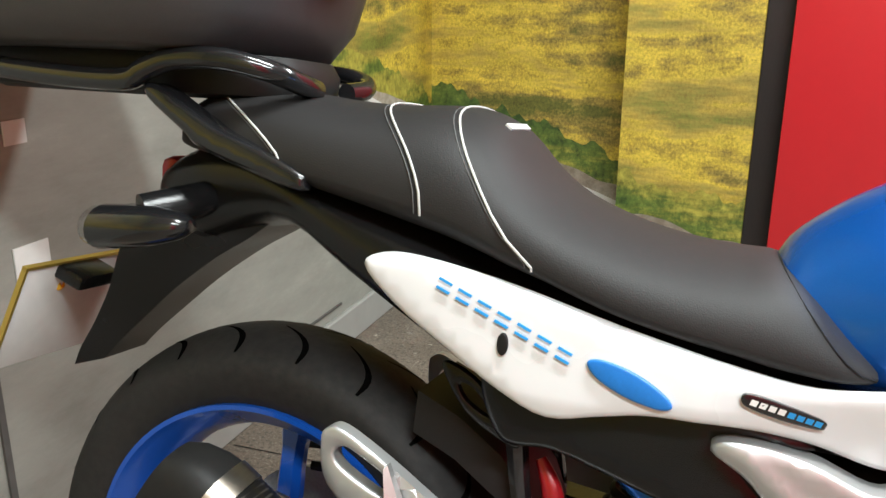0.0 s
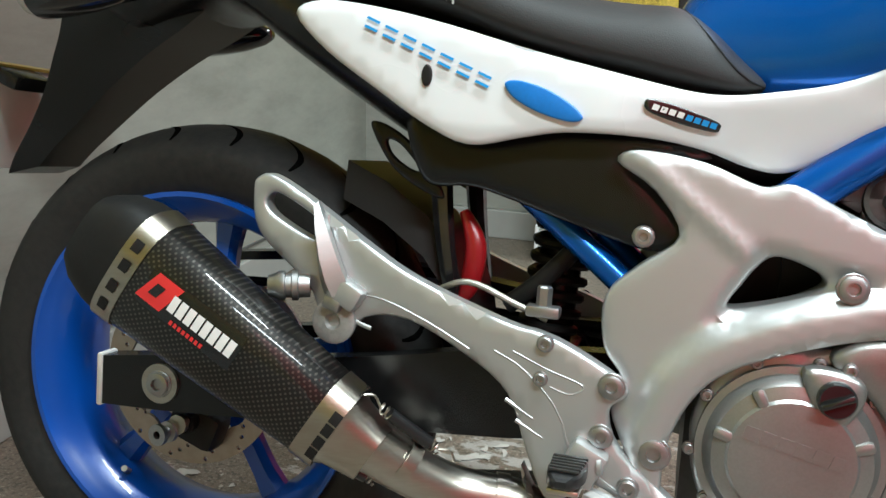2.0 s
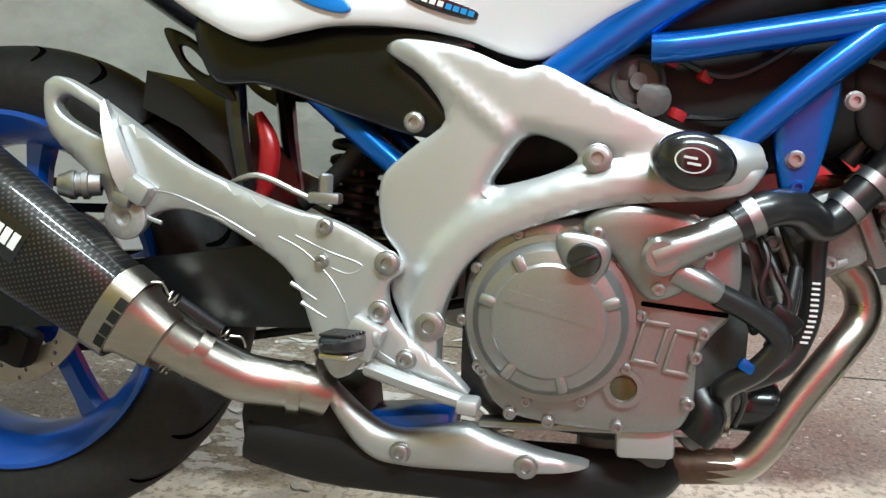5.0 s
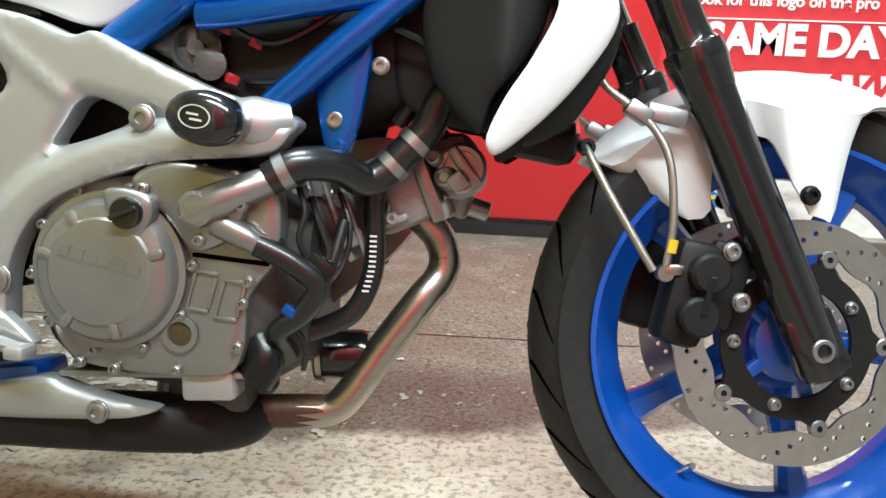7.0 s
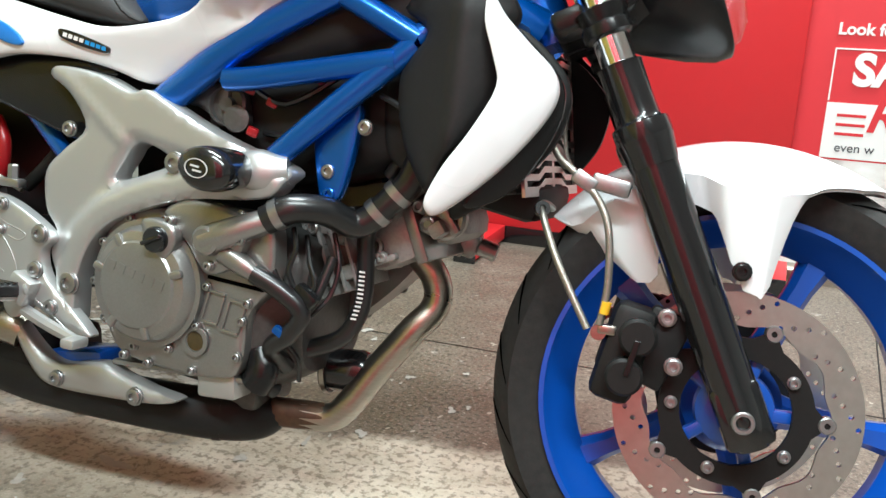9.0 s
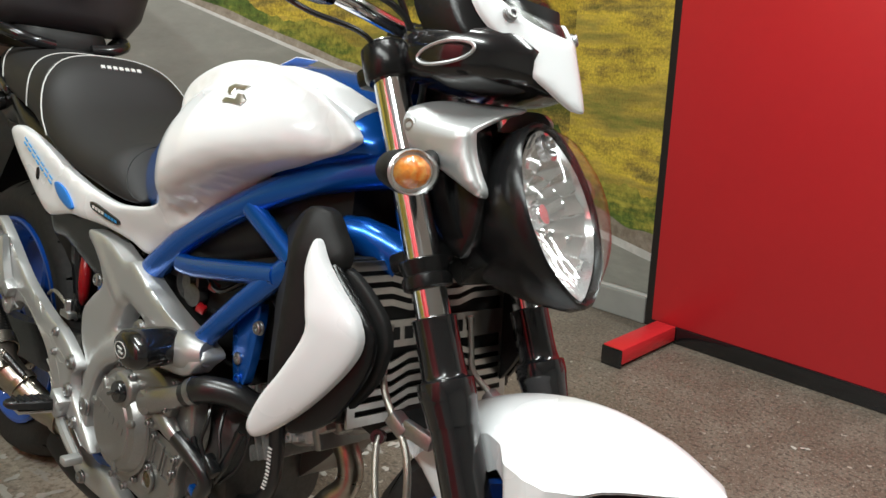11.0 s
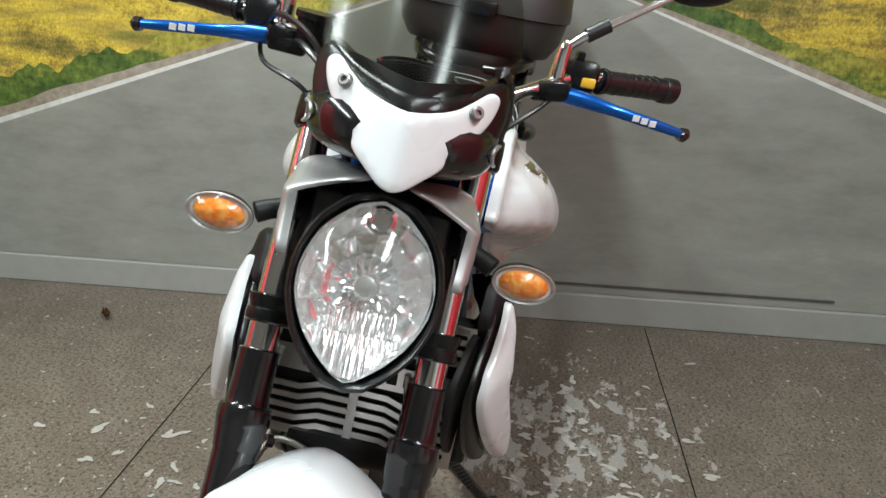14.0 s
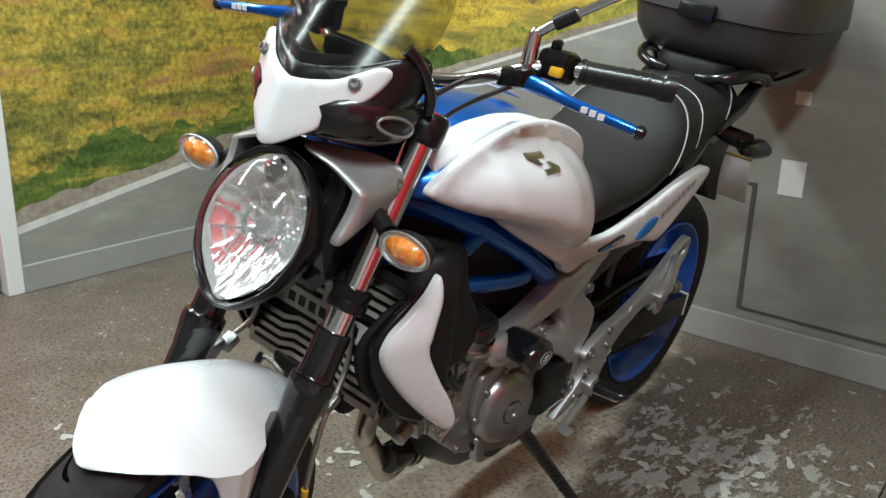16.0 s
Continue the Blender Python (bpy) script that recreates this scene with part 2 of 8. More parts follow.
DARK_FRAME = material("dark_brown_trim", (0.020, 0.016, 0.015), 0.4, grain=0.4, scale=40, stretch=(6, 6, 1))
YELLOW = material("yellow_plastic", (0.75, 0.42, 0.02), 0.4)
RED_PLASTIC = material("red_plastic", (0.30, 0.008, 0.012), 0.3)
PAPER = material("white_paper", (0.72, 0.72, 0.70), 0.7, grain=0.1, scale=60)
STITCH = material("grey_thread", (0.10, 0.10, 0.10), 0.7, grain=0.6, scale=400, second=(0.02, 0.02, 0.02))
BOX_BLACK = material("textured_box_plastic", (0.050, 0.046, 0.0475), 0.42, grain=0.3, scale=500, bump=0.0002, second=(0.03, 0.028, 0.028), stain=0.2, stain_scale=4)
SIGN_WHITE = material("sign_white", (0.78, 0.77, 0.76), 0.5, grain=0.06, scale=20)
SIGN_RED = material("sign_red", (0.60, 0.03, 0.04), 0.45, grain=0.06, scale=20)
INK = material("dark_print", (0.03, 0.03, 0.04), 0.5)
GREY_INK = material("grey_print", (0.25, 0.26, 0.28), 0.4, metal=0.4)
BLUE_INK = material("blue_print", (0.02, 0.30, 0.70), 0.4)


def glass(name, colour=(1, 1, 1), rough=0.0, sheen=(0.6, 0.045)):
    """Thin clear sheet: tinted see-through with a mirror sheen."""
    m = bpy.data.materials.new(name)
    m.use_nodes = True
    nt = m.node_tree
    nt.nodes.remove(nt.nodes["Principled BSDF"])
    tr = nt.nodes.new("ShaderNodeBsdfTransparent")
    tr.inputs[0].default_value = (*colour, 1)
    gl = nt.nodes.new("ShaderNodeBsdfGlossy")
    gl.inputs["Roughness"].default_value = rough
    lw = nt.nodes.new("ShaderNodeLayerWeight")
    lw.inputs[0].default_value = 0.5
    pw = nt.nodes.new("ShaderNodeMath")
    pw.operation = "POWER"
    pw.inputs[1].default_value = 4.0
    fr = nt.nodes.new("ShaderNodeMath")
    fr.operation = "MULTIPLY_ADD"
    fr.inputs[1].default_value, fr.inputs[2].default_value = sheen
    mix = nt.nodes.new("ShaderNodeMixShader")
    nt.links.new(lw.outputs[1], pw.inputs[0])
    nt.links.new(pw.outputs[0], fr.inputs[0])
    nt.links.new(fr.outputs[0], mix.inputs[0])
    nt.links.new(tr.outputs[0], mix.inputs[1])
    nt.links.new(gl.outputs[0], mix.inputs[2])
    nt.links.new(mix.outputs[0], nt.nodes["Material Output"].inputs[0])
    return m


LENS = glass("clear_lens", (0.97, 0.98, 0.98), 0.05)
SMOKE = glass("smoked_screen", (0.74, 0.75, 0.72), 0.16, (0.25, 0.012))


def carbon():
    """Twill weave: stripes of shinier and duller threads under a clear coat."""
    m = material("carbon_fibre", (0.02, 0.018, 0.016), 0.22, coat=0.45)
    nt = m.node_tree
    b = nt.nodes["Principled BSDF"]
    tc = nt.nodes.new("ShaderNodeTexCoord")
    threads = []
    for turn in (12, -78):
        mp = nt.nodes.new("ShaderNodeMapping")
        mp.inputs["Rotation"].default_value = (0, radians(turn), 0)
        nt.links.new(tc.outputs["Object"], mp.inputs[0])
        t = nt.nodes.new("ShaderNodeTexWave")
        t.inputs["Scale"].default_value, t.inputs["Distortion"].default_value = 62, 0.2
        nt.links.new(mp.outputs[0], t.inputs[0])
        threads.append(t)
    w = nt.nodes.new("ShaderNodeMath")
    w.operation = "MULTIPLY"
    nt.links.new(threads[0].outputs["Fac"], w.inputs[0])
    nt.links.new(threads[1].outputs["Fac"], w.inputs[1])
    r = nt.nodes.new("ShaderNodeValToRGB")
    r.color_ramp.elements[0].position, r.color_ramp.elements[0].color = 0.35, (0.008, 0.007, 0.0065, 1)
    r.color_ramp.elements[1].position, r.color_ramp.elements[1].color = 0.8, (0.070, 0.063, 0.055, 1)
    nt.links.new(w.outputs[0], r.inputs[0])
    nt.links.new(r.outputs[0], b.inputs["Base Color"])
    g = nt.nodes.new("ShaderNodeMapRange")
    g.inputs["To Min"].default_value, g.inputs["To Max"].default_value = 0.50, 0.30
    nt.links.new(w.outputs[0], g.inputs[0])
    nt.links.new(g.outputs[0], b.inputs["Roughness"])
    b.inputs["Metallic"].default_value = 0.55
    return m


def print_material(name, stops, scale, detail=8.0, stretch=(1, 1, 1), broad=1.2, tint=None, rough=0.5, spots=None):
    """A printed photograph: fine colour mottling over broad patches, in metres of the wall."""
    m = bpy.data.materials.new(name)
    m.use_nodes = True
    nt = m.node_tree
    b = nt.nodes["Principled BSDF"]
    b.inputs["Roughness"].default_value = rough
    tc = nt.nodes.new("ShaderNodeTexCoord")
    mp = nt.nodes.new("ShaderNodeMapping")
    mp.inputs["Scale"].default_value = stretch
    nt.links.new(tc.outputs["Object"], mp.inputs[0])
    n1 = nt.nodes.new("ShaderNodeTexNoise")
    n1.inputs["Scale"].default_value, n1.inputs["Detail"].default_value, n1.inputs["Roughness"].default_value = scale, detail, 0.72
    nt.links.new(mp.outputs[0], n1.inputs[0])
    n2 = nt.nodes.new("ShaderNodeTexNoise")
    n2.inputs["Scale"].default_value, n2.inputs["Detail"].default_value = broad, 3
    nt.links.new(mp.outputs[0], n2.inputs[0])
    add = nt.nodes.new("ShaderNodeMath")
    add.operation = "MULTIPLY_ADD"
    add.inputs[1].default_value, add.inputs[2].default_value = 0.9, -0.45
    nt.links.new(n2.outputs[0], add.inputs[0])
    total = nt.nodes.new("ShaderNodeMath")
    nt.links.new(n1.outputs[0], total.inputs[0])
    nt.links.new(add.outputs[0], total.inputs[1])
    r = nt.nodes.new("ShaderNodeValToRGB")
    el = r.color_ramp.elements
    while len(el) < len(stops):
        el.new(0.5)
    for e, (p, c) in zip(el, stops):
        e.position, e.color = p, (*c, 1)
    nt.links.new(total.outputs[0], r.inputs[0])
    out = r.outputs[0]
    if spots:
        size, low, colour, amount = spots
        v = nt.nodes.new("ShaderNodeTexNoise")
        v.inputs["Scale"].default_value, v.inputs["Detail"].default_value = size, 3
        nt.links.new(tc.outputs["Object"], v.inputs[0])
        mr = nt.nodes.new("ShaderNodeMapRange")
        mr.inputs["From Min"].default_value, mr.inputs["From Max"].default_value, mr.inputs["To Max"].default_value = low, low + 0.05, amount
        nt.links.new(v.outputs[0], mr.inputs[0])
        mix = nt.nodes.new("ShaderNodeMix")
        mix.data_type = "RGBA"
        nt.links.new(mr.outputs[0], mix.inputs[0])
        nt.links.new(out, mix.inputs[6])
        mix.inputs[7].default_value = (*colour, 1)
        out = mix.outputs[2]
    nt.links.new(out, b.inputs["Base Color"])
    return m


def grass_print(name, tones, clump, blade, dark=0.35, bright=1.5):
    """A printed field: broad level bands of colour, clumps, and fine leaf contrast."""
    m = bpy.data.materials.new(name)
    m.use_nodes = True
    nt = m.node_tree
    b = nt.nodes["Principled BSDF"]
    b.inputs["Roughness"].default_value = 0.5
    tc = nt.nodes.new("ShaderNodeTexCoord")

    def layer(scale, stretch, detail, rough):
        mp = nt.nodes.new("ShaderNodeMapping")
        mp.inputs["Scale"].default_value = stretch
        nt.links.new(tc.outputs["Object"], mp.inputs[0])
        n = nt.nodes.new("ShaderNodeTexNoise")
        n.inputs["Scale"].default_value, n.inputs["Detail"].default_value, n.inputs["Roughness"].default_value = scale, detail, rough
        nt.links.new(mp.outputs[0], n.inputs[0])
        return n.outputs[0]

    def maths(op, a, c):
        x = nt.nodes.new("ShaderNodeMath")
        x.operation = op
        if op == "MULTIPLY_ADD":
            x.inputs[2].default_value = -0.2
        for s, v in enumerate((a, c)):
            if isinstance(v, float):
                x.inputs[s].default_value = v
            else:
                nt.links.new(v, x.inputs[s])
        return x.outputs[0]

    band = layer(1.3, (0.8, 0.8, 4.6), 5, 0.65)
    lump = layer(clump, (1, 1, 1.5), 5, 0.65)
    fine = layer(blade, (1.0, 1.0, 0.8), 6, 0.75)
    pick = maths("ADD", maths("MULTIPLY_ADD", band, 1.15), maths("MULTIPLY", lump, 0.25))
    pick = maths("ADD", pick, maths("MULTIPLY", maths("SUBTRACT", fine, 0.5), 0.13))
    r = nt.nodes.new("ShaderNodeValToRGB")
    el = r.color_ramp.elements
    while len(el) < len(tones):
        el.new(0.5)
    for e, (p, c) in zip(el, tones):
        e.position, e.color = p, (*c, 1)
    nt.links.new(pick, r.inputs[0])
    shade = nt.nodes.new("ShaderNodeMapRange")
    for k, v in (("From Min", 0.34), ("From Max", 0.64), ("To Min", dark), ("To Max", bright)):
        shade.inputs[k].default_value = v
    nt.links.new(maths("ADD", maths("MULTIPLY", fine, 0.65), maths("MULTIPLY", lump, 0.35)), shade.inputs[0])
    mul = nt.nodes.new("ShaderNodeMix")
    mul.data_type, mul.blend_type = "RGBA", "MULTIPLY"
    mul.inputs[0].default_value = 1.0
    nt.links.new(r.outputs[0], mul.inputs[6])
    nt.links.new(shade.outputs[0], mul.inputs[7])
    nt.links.new(mul.outputs[2], b.inputs["Base Color"])
    return m


MEADOW = grass_print("meadow_print", [(0.34, (0.13, 0.13, 0.025)), (0.41, (0.30, 0.22, 0.05)), (0.47, (0.50, 0.36, 0.05)), (0.52, (0.60, 0.45, 0.055)), (0.57, (0.46, 0.33, 0.06)), (0.63, (0.30, 0.24, 0.05)), (0.70, (0.15, 0.16, 0.03))], 11, 130, 0.40, 1.55)
THICKET = grass_print("thicket_print", [(0.30, (0.08, 0.10, 0.02)), (0.42, (0.22, 0.20, 0.04)), (0.49, (0.34, 0.27, 0.045)), (0.55, (0.46, 0.32, 0.05)), (0.62, (0.36, 0.19, 0.07)), (0.72, (0.13, 0.15, 0.03))], 13, 60, 0.25, 1.6)
VERGE = grass_print("verge_print", [(0.35, (0.05, 0.10, 0.02)), (0.5, (0.12, 0.17, 0.03)), (0.6, (0.34, 0.30, 0.05))], 14, 60)
BUSH = grass_print("bush_print", [(0.35, (0.05, 0.07, 0.015)), (0.48, (0.17, 0.17, 0.03)), (0.56, (0.33, 0.26, 0.045)), (0.66, (0.26, 0.15, 0.05))], 7, 45, 0.25, 1.5)
TARMAC = print_material("tarmac_print", [(0.15, (0.19, 0.191, 0.168)), (0.45, (0.265, 0.264, 0.235)), (0.58, (0.288, 0.287, 0.255)), (0.72, (0.335, 0.33, 0.295)), (0.85, (0.44, 0.43, 0.39))], 5, 9, (1, 1, 3.0), 0.7)
KERB_PRINT = print_material("kerb_print", [(0.3, (0.20, 0.16, 0.12)), (0.6, (0.36, 0.31, 0.25)), (0.8, (0.5, 0.45, 0.38))], 30, 6)
LINE_PRINT = print_material("white_line_print", [(0.3, (0.52, 0.51, 0.48)), (0.6, (0.70, 0.69, 0.66))], 20, 5)
HATCH_EDGE = material("hatch_gap", (0.09, 0.085, 0.08), 0.7, grain=0.4, scale=30)
SKIRT = material("skirting_paint", (0.34, 0.335, 0.315), 0.45, grain=0.2, scale=25, stain=0.3, second=(0.24, 0.235, 0.22))
PLAIN = material("plain_wall_paint", (0.66, 0.65, 0.62), 0.7, grain=0.1, scale=40)
CEILING = material("ceiling_paint", (0.76, 0.76, 0.74), 0.8, grain=0.06, scale=30)


def floor_material():
    """Worn concrete: brown-grey paint, fine light grit, and bare pale flakes."""
    m = bpy.data.materials.new("worn_painted_concrete")
    m.use_nodes = True
    nt = m.node_tree
    b = nt.nodes["Principled BSDF"]
    tc = nt.nodes.new("ShaderNodeTexCoord")

    def noise_at(scale, detail, rough=0.6):
        n = nt.nodes.new("ShaderNodeTexNoise")
        n.inputs["Scale"].default_value, n.inputs["Detail"].default_value, n.inputs["Roughness"].default_value = scale, detail, rough
        nt.links.new(tc.outputs["Object"], n.inputs[0])
        return n.outputs[0]

    def span(v, a, c, top=1.0):
        r = nt.nodes.new("ShaderNodeMapRange")
        r.inputs["From Min"].default_value, r.inputs["From Max"].default_value, r.inputs["To Max"].default_value = a, c, top
        nt.links.new(v, r.inputs[0])
        return r.outputs[0]

    def mix(f, a, c):
        x = nt.nodes.new("ShaderNodeMix")
        x.data_type = "RGBA"
        nt.links.new(f, x.inputs[0])
        for s, v in ((6, a), (7, c)):
            if isinstance(v, tuple):
                x.inputs[s].default_value = (*v, 1)
            else:
                nt.links.new(v, x.inputs[s])
        return x.outputs[2]

    def times(a, c):
        x = nt.nodes.new("ShaderNodeMath")
        x.operation = "MULTIPLY"
        nt.links.new(a, x.inputs[0])
        nt.links.new(c, x.inputs[1])
        return x.outputs[0]

    broad, mid, fine = noise_at(0.9, 4), noise_at(9, 6), noise_at(170, 3)
    base = mix(span(broad, 0.35, 0.65), (0.118, 0.090, 0.068), (0.165, 0.133, 0.104))
    base = mix(span(mid, 0.45, 0.75, 0.5), base, (0.25, 0.212, 0.17))
    base = mix(span(fine, 0.55, 0.66, 0.6), base, (0.38, 0.335, 0.28))
    base = mix(span(noise_at(95, 3), 0.52, 0.60, 0.8), base, (0.055, 0.046, 0.038))
    chip = noise_at(38, 2)
    base = mix(span(chip, 0.655, 0.675, 0.6), base, (0.05, 0.042, 0.035))
    base = mix(span(chip, 0.68, 0.70, 0.8), base, (0.46, 0.415, 0.35))
    base = mix(span(noise_at(300, 2), 0.55, 0.7, 0.3), base, (0.36, 0.325, 0.275))
    # bare, chipped ground where the machine stands
    sx = nt.nodes.new("ShaderNodeSeparateXYZ")
    nt.links.new(tc.outputs["Object"], sx.inputs[0])
    edge = nt.nodes.new("ShaderNodeMath")
    edge.operation = "MULTIPLY_ADD"
    nt.links.new(sx.outputs[0], edge.inputs[0])
    edge.inputs[1].default_value, edge.inputs[2].default_value = 0.22, 0.10
    rest = nt.nodes.new("ShaderNodeMath")
    rest.operation = "SUBTRACT"
    nt.links.new(edge.outputs[0], rest.inputs[0])
    nt.links.new(sx.outputs[1], rest.inputs[1])
    wob = nt.nodes.new("ShaderNodeMath")
    wob.operation = "MULTIPLY_ADD"
    nt.links.new(noise_at(6, 5), wob.inputs[0])
    wob.inputs[1].default_value = 0.16
    nt.links.new(rest.outputs[0], wob.inputs[2])
    near = nt.nodes.new("ShaderNodeMath")
    near.operation = "ADD"
    nt.links.new(sx.outputs[1], near.inputs[0])
    near.inputs[1].default_value = 0.20
    ahead = nt.nodes.new("ShaderNodeMath")
    ahead.operation = "SUBTRACT"
    ahead.inputs[0].default_value = 1.95
    nt.links.new(sx.outputs[0], ahead.inputs[1])
    bare = times(times(span(wob.outputs[0], 0.07, 0.11), span(near.outputs[0], 0.0, 0.25)), span(ahead.outputs[0], 0.0, 0.5))
    pale = mix(span(noise_at(16, 6, 0.7), 0.35, 0.62), (0.42, 0.365, 0.285), (0.60, 0.54, 0.45))
    pale = mix(span(noise_at(75, 4), 0.50, 0.60, 0.8), pale, (0.20, 0.165, 0.125))
    pale = mix(span(noise_at(210, 2), 0.56, 0.68, 0.5), pale, (0.60, 0.54, 0.46))
    base = mix(bare, base, pale)
    # peeled, whitish patch behind the stand
    mpp = nt.nodes.new("ShaderNodeMapping")
    mpp.inputs["Location"].default_value = (-0.20, -0.36, 0)
    nt.links.new(tc.outputs["Object"], mpp.inputs[0])
    ln = nt.nodes.new("ShaderNodeVectorMath")
    ln.operation = "LENGTH"
    nt.links.new(mpp.outputs[0], ln.inputs[0])
    inner = nt.nodes.new("ShaderNodeMapRange")
    for key, v in (("From Min", 0.15), ("From Max", 0.62), ("To Min", 1.0), ("To Max", 0.0)):
        inner.inputs[key].default_value = v
    nt.links.new(ln.outputs["Value"], inner.inputs[0])
    mps = nt.nodes.new("ShaderNodeMapping")
    mps.inputs["Scale"].default_value, mps.inputs["Rotation"].default_value = (9, 20, 9), (0, 0, 0.5)
    nt.links.new(tc.outputs["Object"], mps.inputs[0])
    pn = nt.nodes.new("ShaderNodeTexNoise")
    pn.inputs["Scale"].default_value, pn.inputs["Detail"].default_value, pn.inputs["Roughness"].default_value = 1.0, 7, 0.68
    nt.links.new(mps.outputs[0], pn.inputs[0])
    both_of = nt.nodes.new("ShaderNodeMath")
    both_of.operation = "MULTIPLY_ADD"
    nt.links.new(inner.outputs[0], both_of.inputs[0])
    both_of.inputs[1].default_value = 0.17
    nt.links.new(pn.outputs[0], both_of.inputs[2])
    base = mix(span(both_of.outputs[0], 0.66, 0.69, 0.7), base, (0.40, 0.385, 0.36))
    nt.links.new(base, b.inputs["Base Color"])
    nt.links.new(span(mid, 0.2, 0.9, 0.35), b.inputs["Roughness"])
    rr = nt.nodes.new("ShaderNodeMath")
    rr.operation = "ADD"
    nt.links.new(span(mid, 0.2, 0.9, 0.3), rr.inputs[0])
    rr.inputs[1].default_value = 0.32
    nt.links.new(rr.outputs[0], b.inputs["Roughness"])
    bp = nt.nodes.new("ShaderNodeBump")
    bp.inputs["Distance"].default_value = 0.0012
    nt.links.new(fine, bp.inputs["Height"])
    nt.links.new(bp.outputs[0], b.inputs["Normal"])
    return m


FLOOR = floor_material()
FLAKE = material("pale_flake", (0.46, 0.44, 0.40), 0.7, grain=0.3, scale=60, bump=0.001)

# ---- the room ----
BACK, LEFT, RIGHT, STEP = -0.57, 2.01, -1.90, 1.765   # wall planes: x of the back wall, y of the side walls and of the stepped bay
HIGH = 2.65


def structure(name, bm, mat, label, category="", smooth=0):
    ob = part(name, bm, mat, None, smooth=smooth)
    return tagged(ob, label, category or name.split("_")[0], kind="structure")


def slab(x0, x1, y0, y1, z0, z1, bevel=0.0):
    return block((x1 - x0, y1 - y0, z1 - z0), ((x0 + x1) / 2, (y0 + y1) / 2, (z0 + z1) / 2), bevel)


structure("floor", slab(-0.75, 6.2, -4.6, 3.2, -0.12, 0.0), FLOOR, "worn brown-grey concrete floor with flaking pale paint")
# unseen ceiling, added to send the lamps' light back down
structure("ceiling", slab(-0.75, 6.2, -4.6, 3.2, HIGH, HIGH + 0.1), CEILING, "plain white ceiling, added unseen, that bounces light into the display bay")
wall_back = structure("wall_back", slab(BACK - 0.12, BACK, RIGHT - 0.12, LEFT + 0.12, 0, HIGH), PLAIN, "wall papered with a printed country road mural", "wall")
wall_left = structure("wall_left", slab(BACK, 0.122, LEFT, LEFT + 0.12, 0, HIGH), PLAIN, "recessed side wall papered with a meadow mural", "wall")
wall_step = structure("wall_step", slab(0.122, 0.487, STEP, LEFT + 0.12, 0, HIGH), PLAIN, "stepped side wall papered with a meadow mural", "wall")
wall_right = structure("wall_right", slab(BACK, 0.74, RIGHT - 0.12, RIGHT, 0, HIGH), PLAIN, "side wall papered with a meadow and road mural", "wall")
# four outer walls, added to close the room and bounce light
structure("wall_far", slab(6.0, 6.12, -4.4, 3.0, 0, HIGH), PLAIN, "added plain painted wall, out of view, that closes the showroom", "wall")
structure("wall_outer_left", slab(0.577, 6.0, 2.2, 2.32, 0, HIGH), PLAIN, "added plain painted wall behind the red display board", "wall")
structure("wall_outer_right", slab(0.74, 6.0, -4.4, -4.28, 0, HIGH), PLAIN, "added plain painted wall, out of view across the showroom", "wall")
structure("wall_return", slab(0.62, 0.74, -4.3, RIGHT - 0.12, 0, HIGH), PLAIN, "added plain painted return wall, out of view", "wall")
structure("trim_post", slab(0.487, 0.575, STEP - 0.012, 2.2, 0, HIGH, 0.004), DARK_FRAME, "dark brown upright trim post beside the mural", "trim")
structure("trim_end", slab(0.742, 0.80, RIGHT - 0.12, RIGHT + 0.012, 0, HIGH, 0.004), SIGN_WHITE, "white upright trim at the end of the mural wall", "trim")


def skirting(name, x0, x1, y0, y1, top=0.10):
    return structure(name, slab(x0, x1, y0, y1, 0, top, 0.004), SKIRT, "grey painted skirting board, scuffed", "skirting")


skirting("baseboard_back", BACK, BACK + 0.016, RIGHT, LEFT)
skirting("baseboard_left", BACK + 0.016, 0.122, LEFT - 0.016, LEFT)
skirting("baseboard_step", 0.122, 0.487, STEP - 0.016, STEP, 0.09)
skirting("baseboard_right", BACK + 0.016, 0.742, RIGHT, RIGHT + 0.016)
structure("trim_step", slab(0.110, 0.122, STEP - 0.018, STEP, 0, 0.12, 0.003), SIGN_WHITE, "white corner bead at the foot of the step", "trim")


def mural(parent, place, u0, u1, line, bush, seed, thick=1.0, field=MEADOW):
    """A printed picture on a wall: place(u, z) gives the point; line(u) the height of the road's white edge line."""
    cols = max(int((u1 - u0) / 0.012), 2)
    bm = bmesh.new()
    rows = []
    for i in range(cols + 1):
        u = u0 + (u1 - u0) * i / cols
        z = line(u)
        w = lambda f, a, s=0: a * noise.noise(Vector((u * f, seed + s, 0.3)))
        k = thick * max(0.35, min(1.4, (1.35 - z) / 0.8))
        stops = [0.102, z, z + 0.020 * k, z + (0.060 + w(9, 0.02)) * k, z + (0.15 + w(7, 0.06, 5) + w(33, 0.03, 6)) * k,
                 max(z + 0.3 * k, bush + w(2.2, 0.22, 2) + w(9, 0.08, 3)), HIGH]
        for j in range(1, len(stops)):
            stops[j] = max(stops[j], stops[j - 1] + 0.002)
        rows.append([bm.verts.new(place(u, s)) for s in stops])
    for a, b in zip(rows, rows[1:]):
        for j in range(6):
            f = bm.faces.new((a[j], b[j], b[j + 1], a[j + 1]))
            f.material_index = j
    ob = part("mural", bm, TARMAC, parent, "printed photo mural of a road between yellow meadows", smooth=0)
    for m in (LINE_PRINT, KERB_PRINT, VERGE, field, BUSH):
        ob.data.materials.append(m)
    return ob


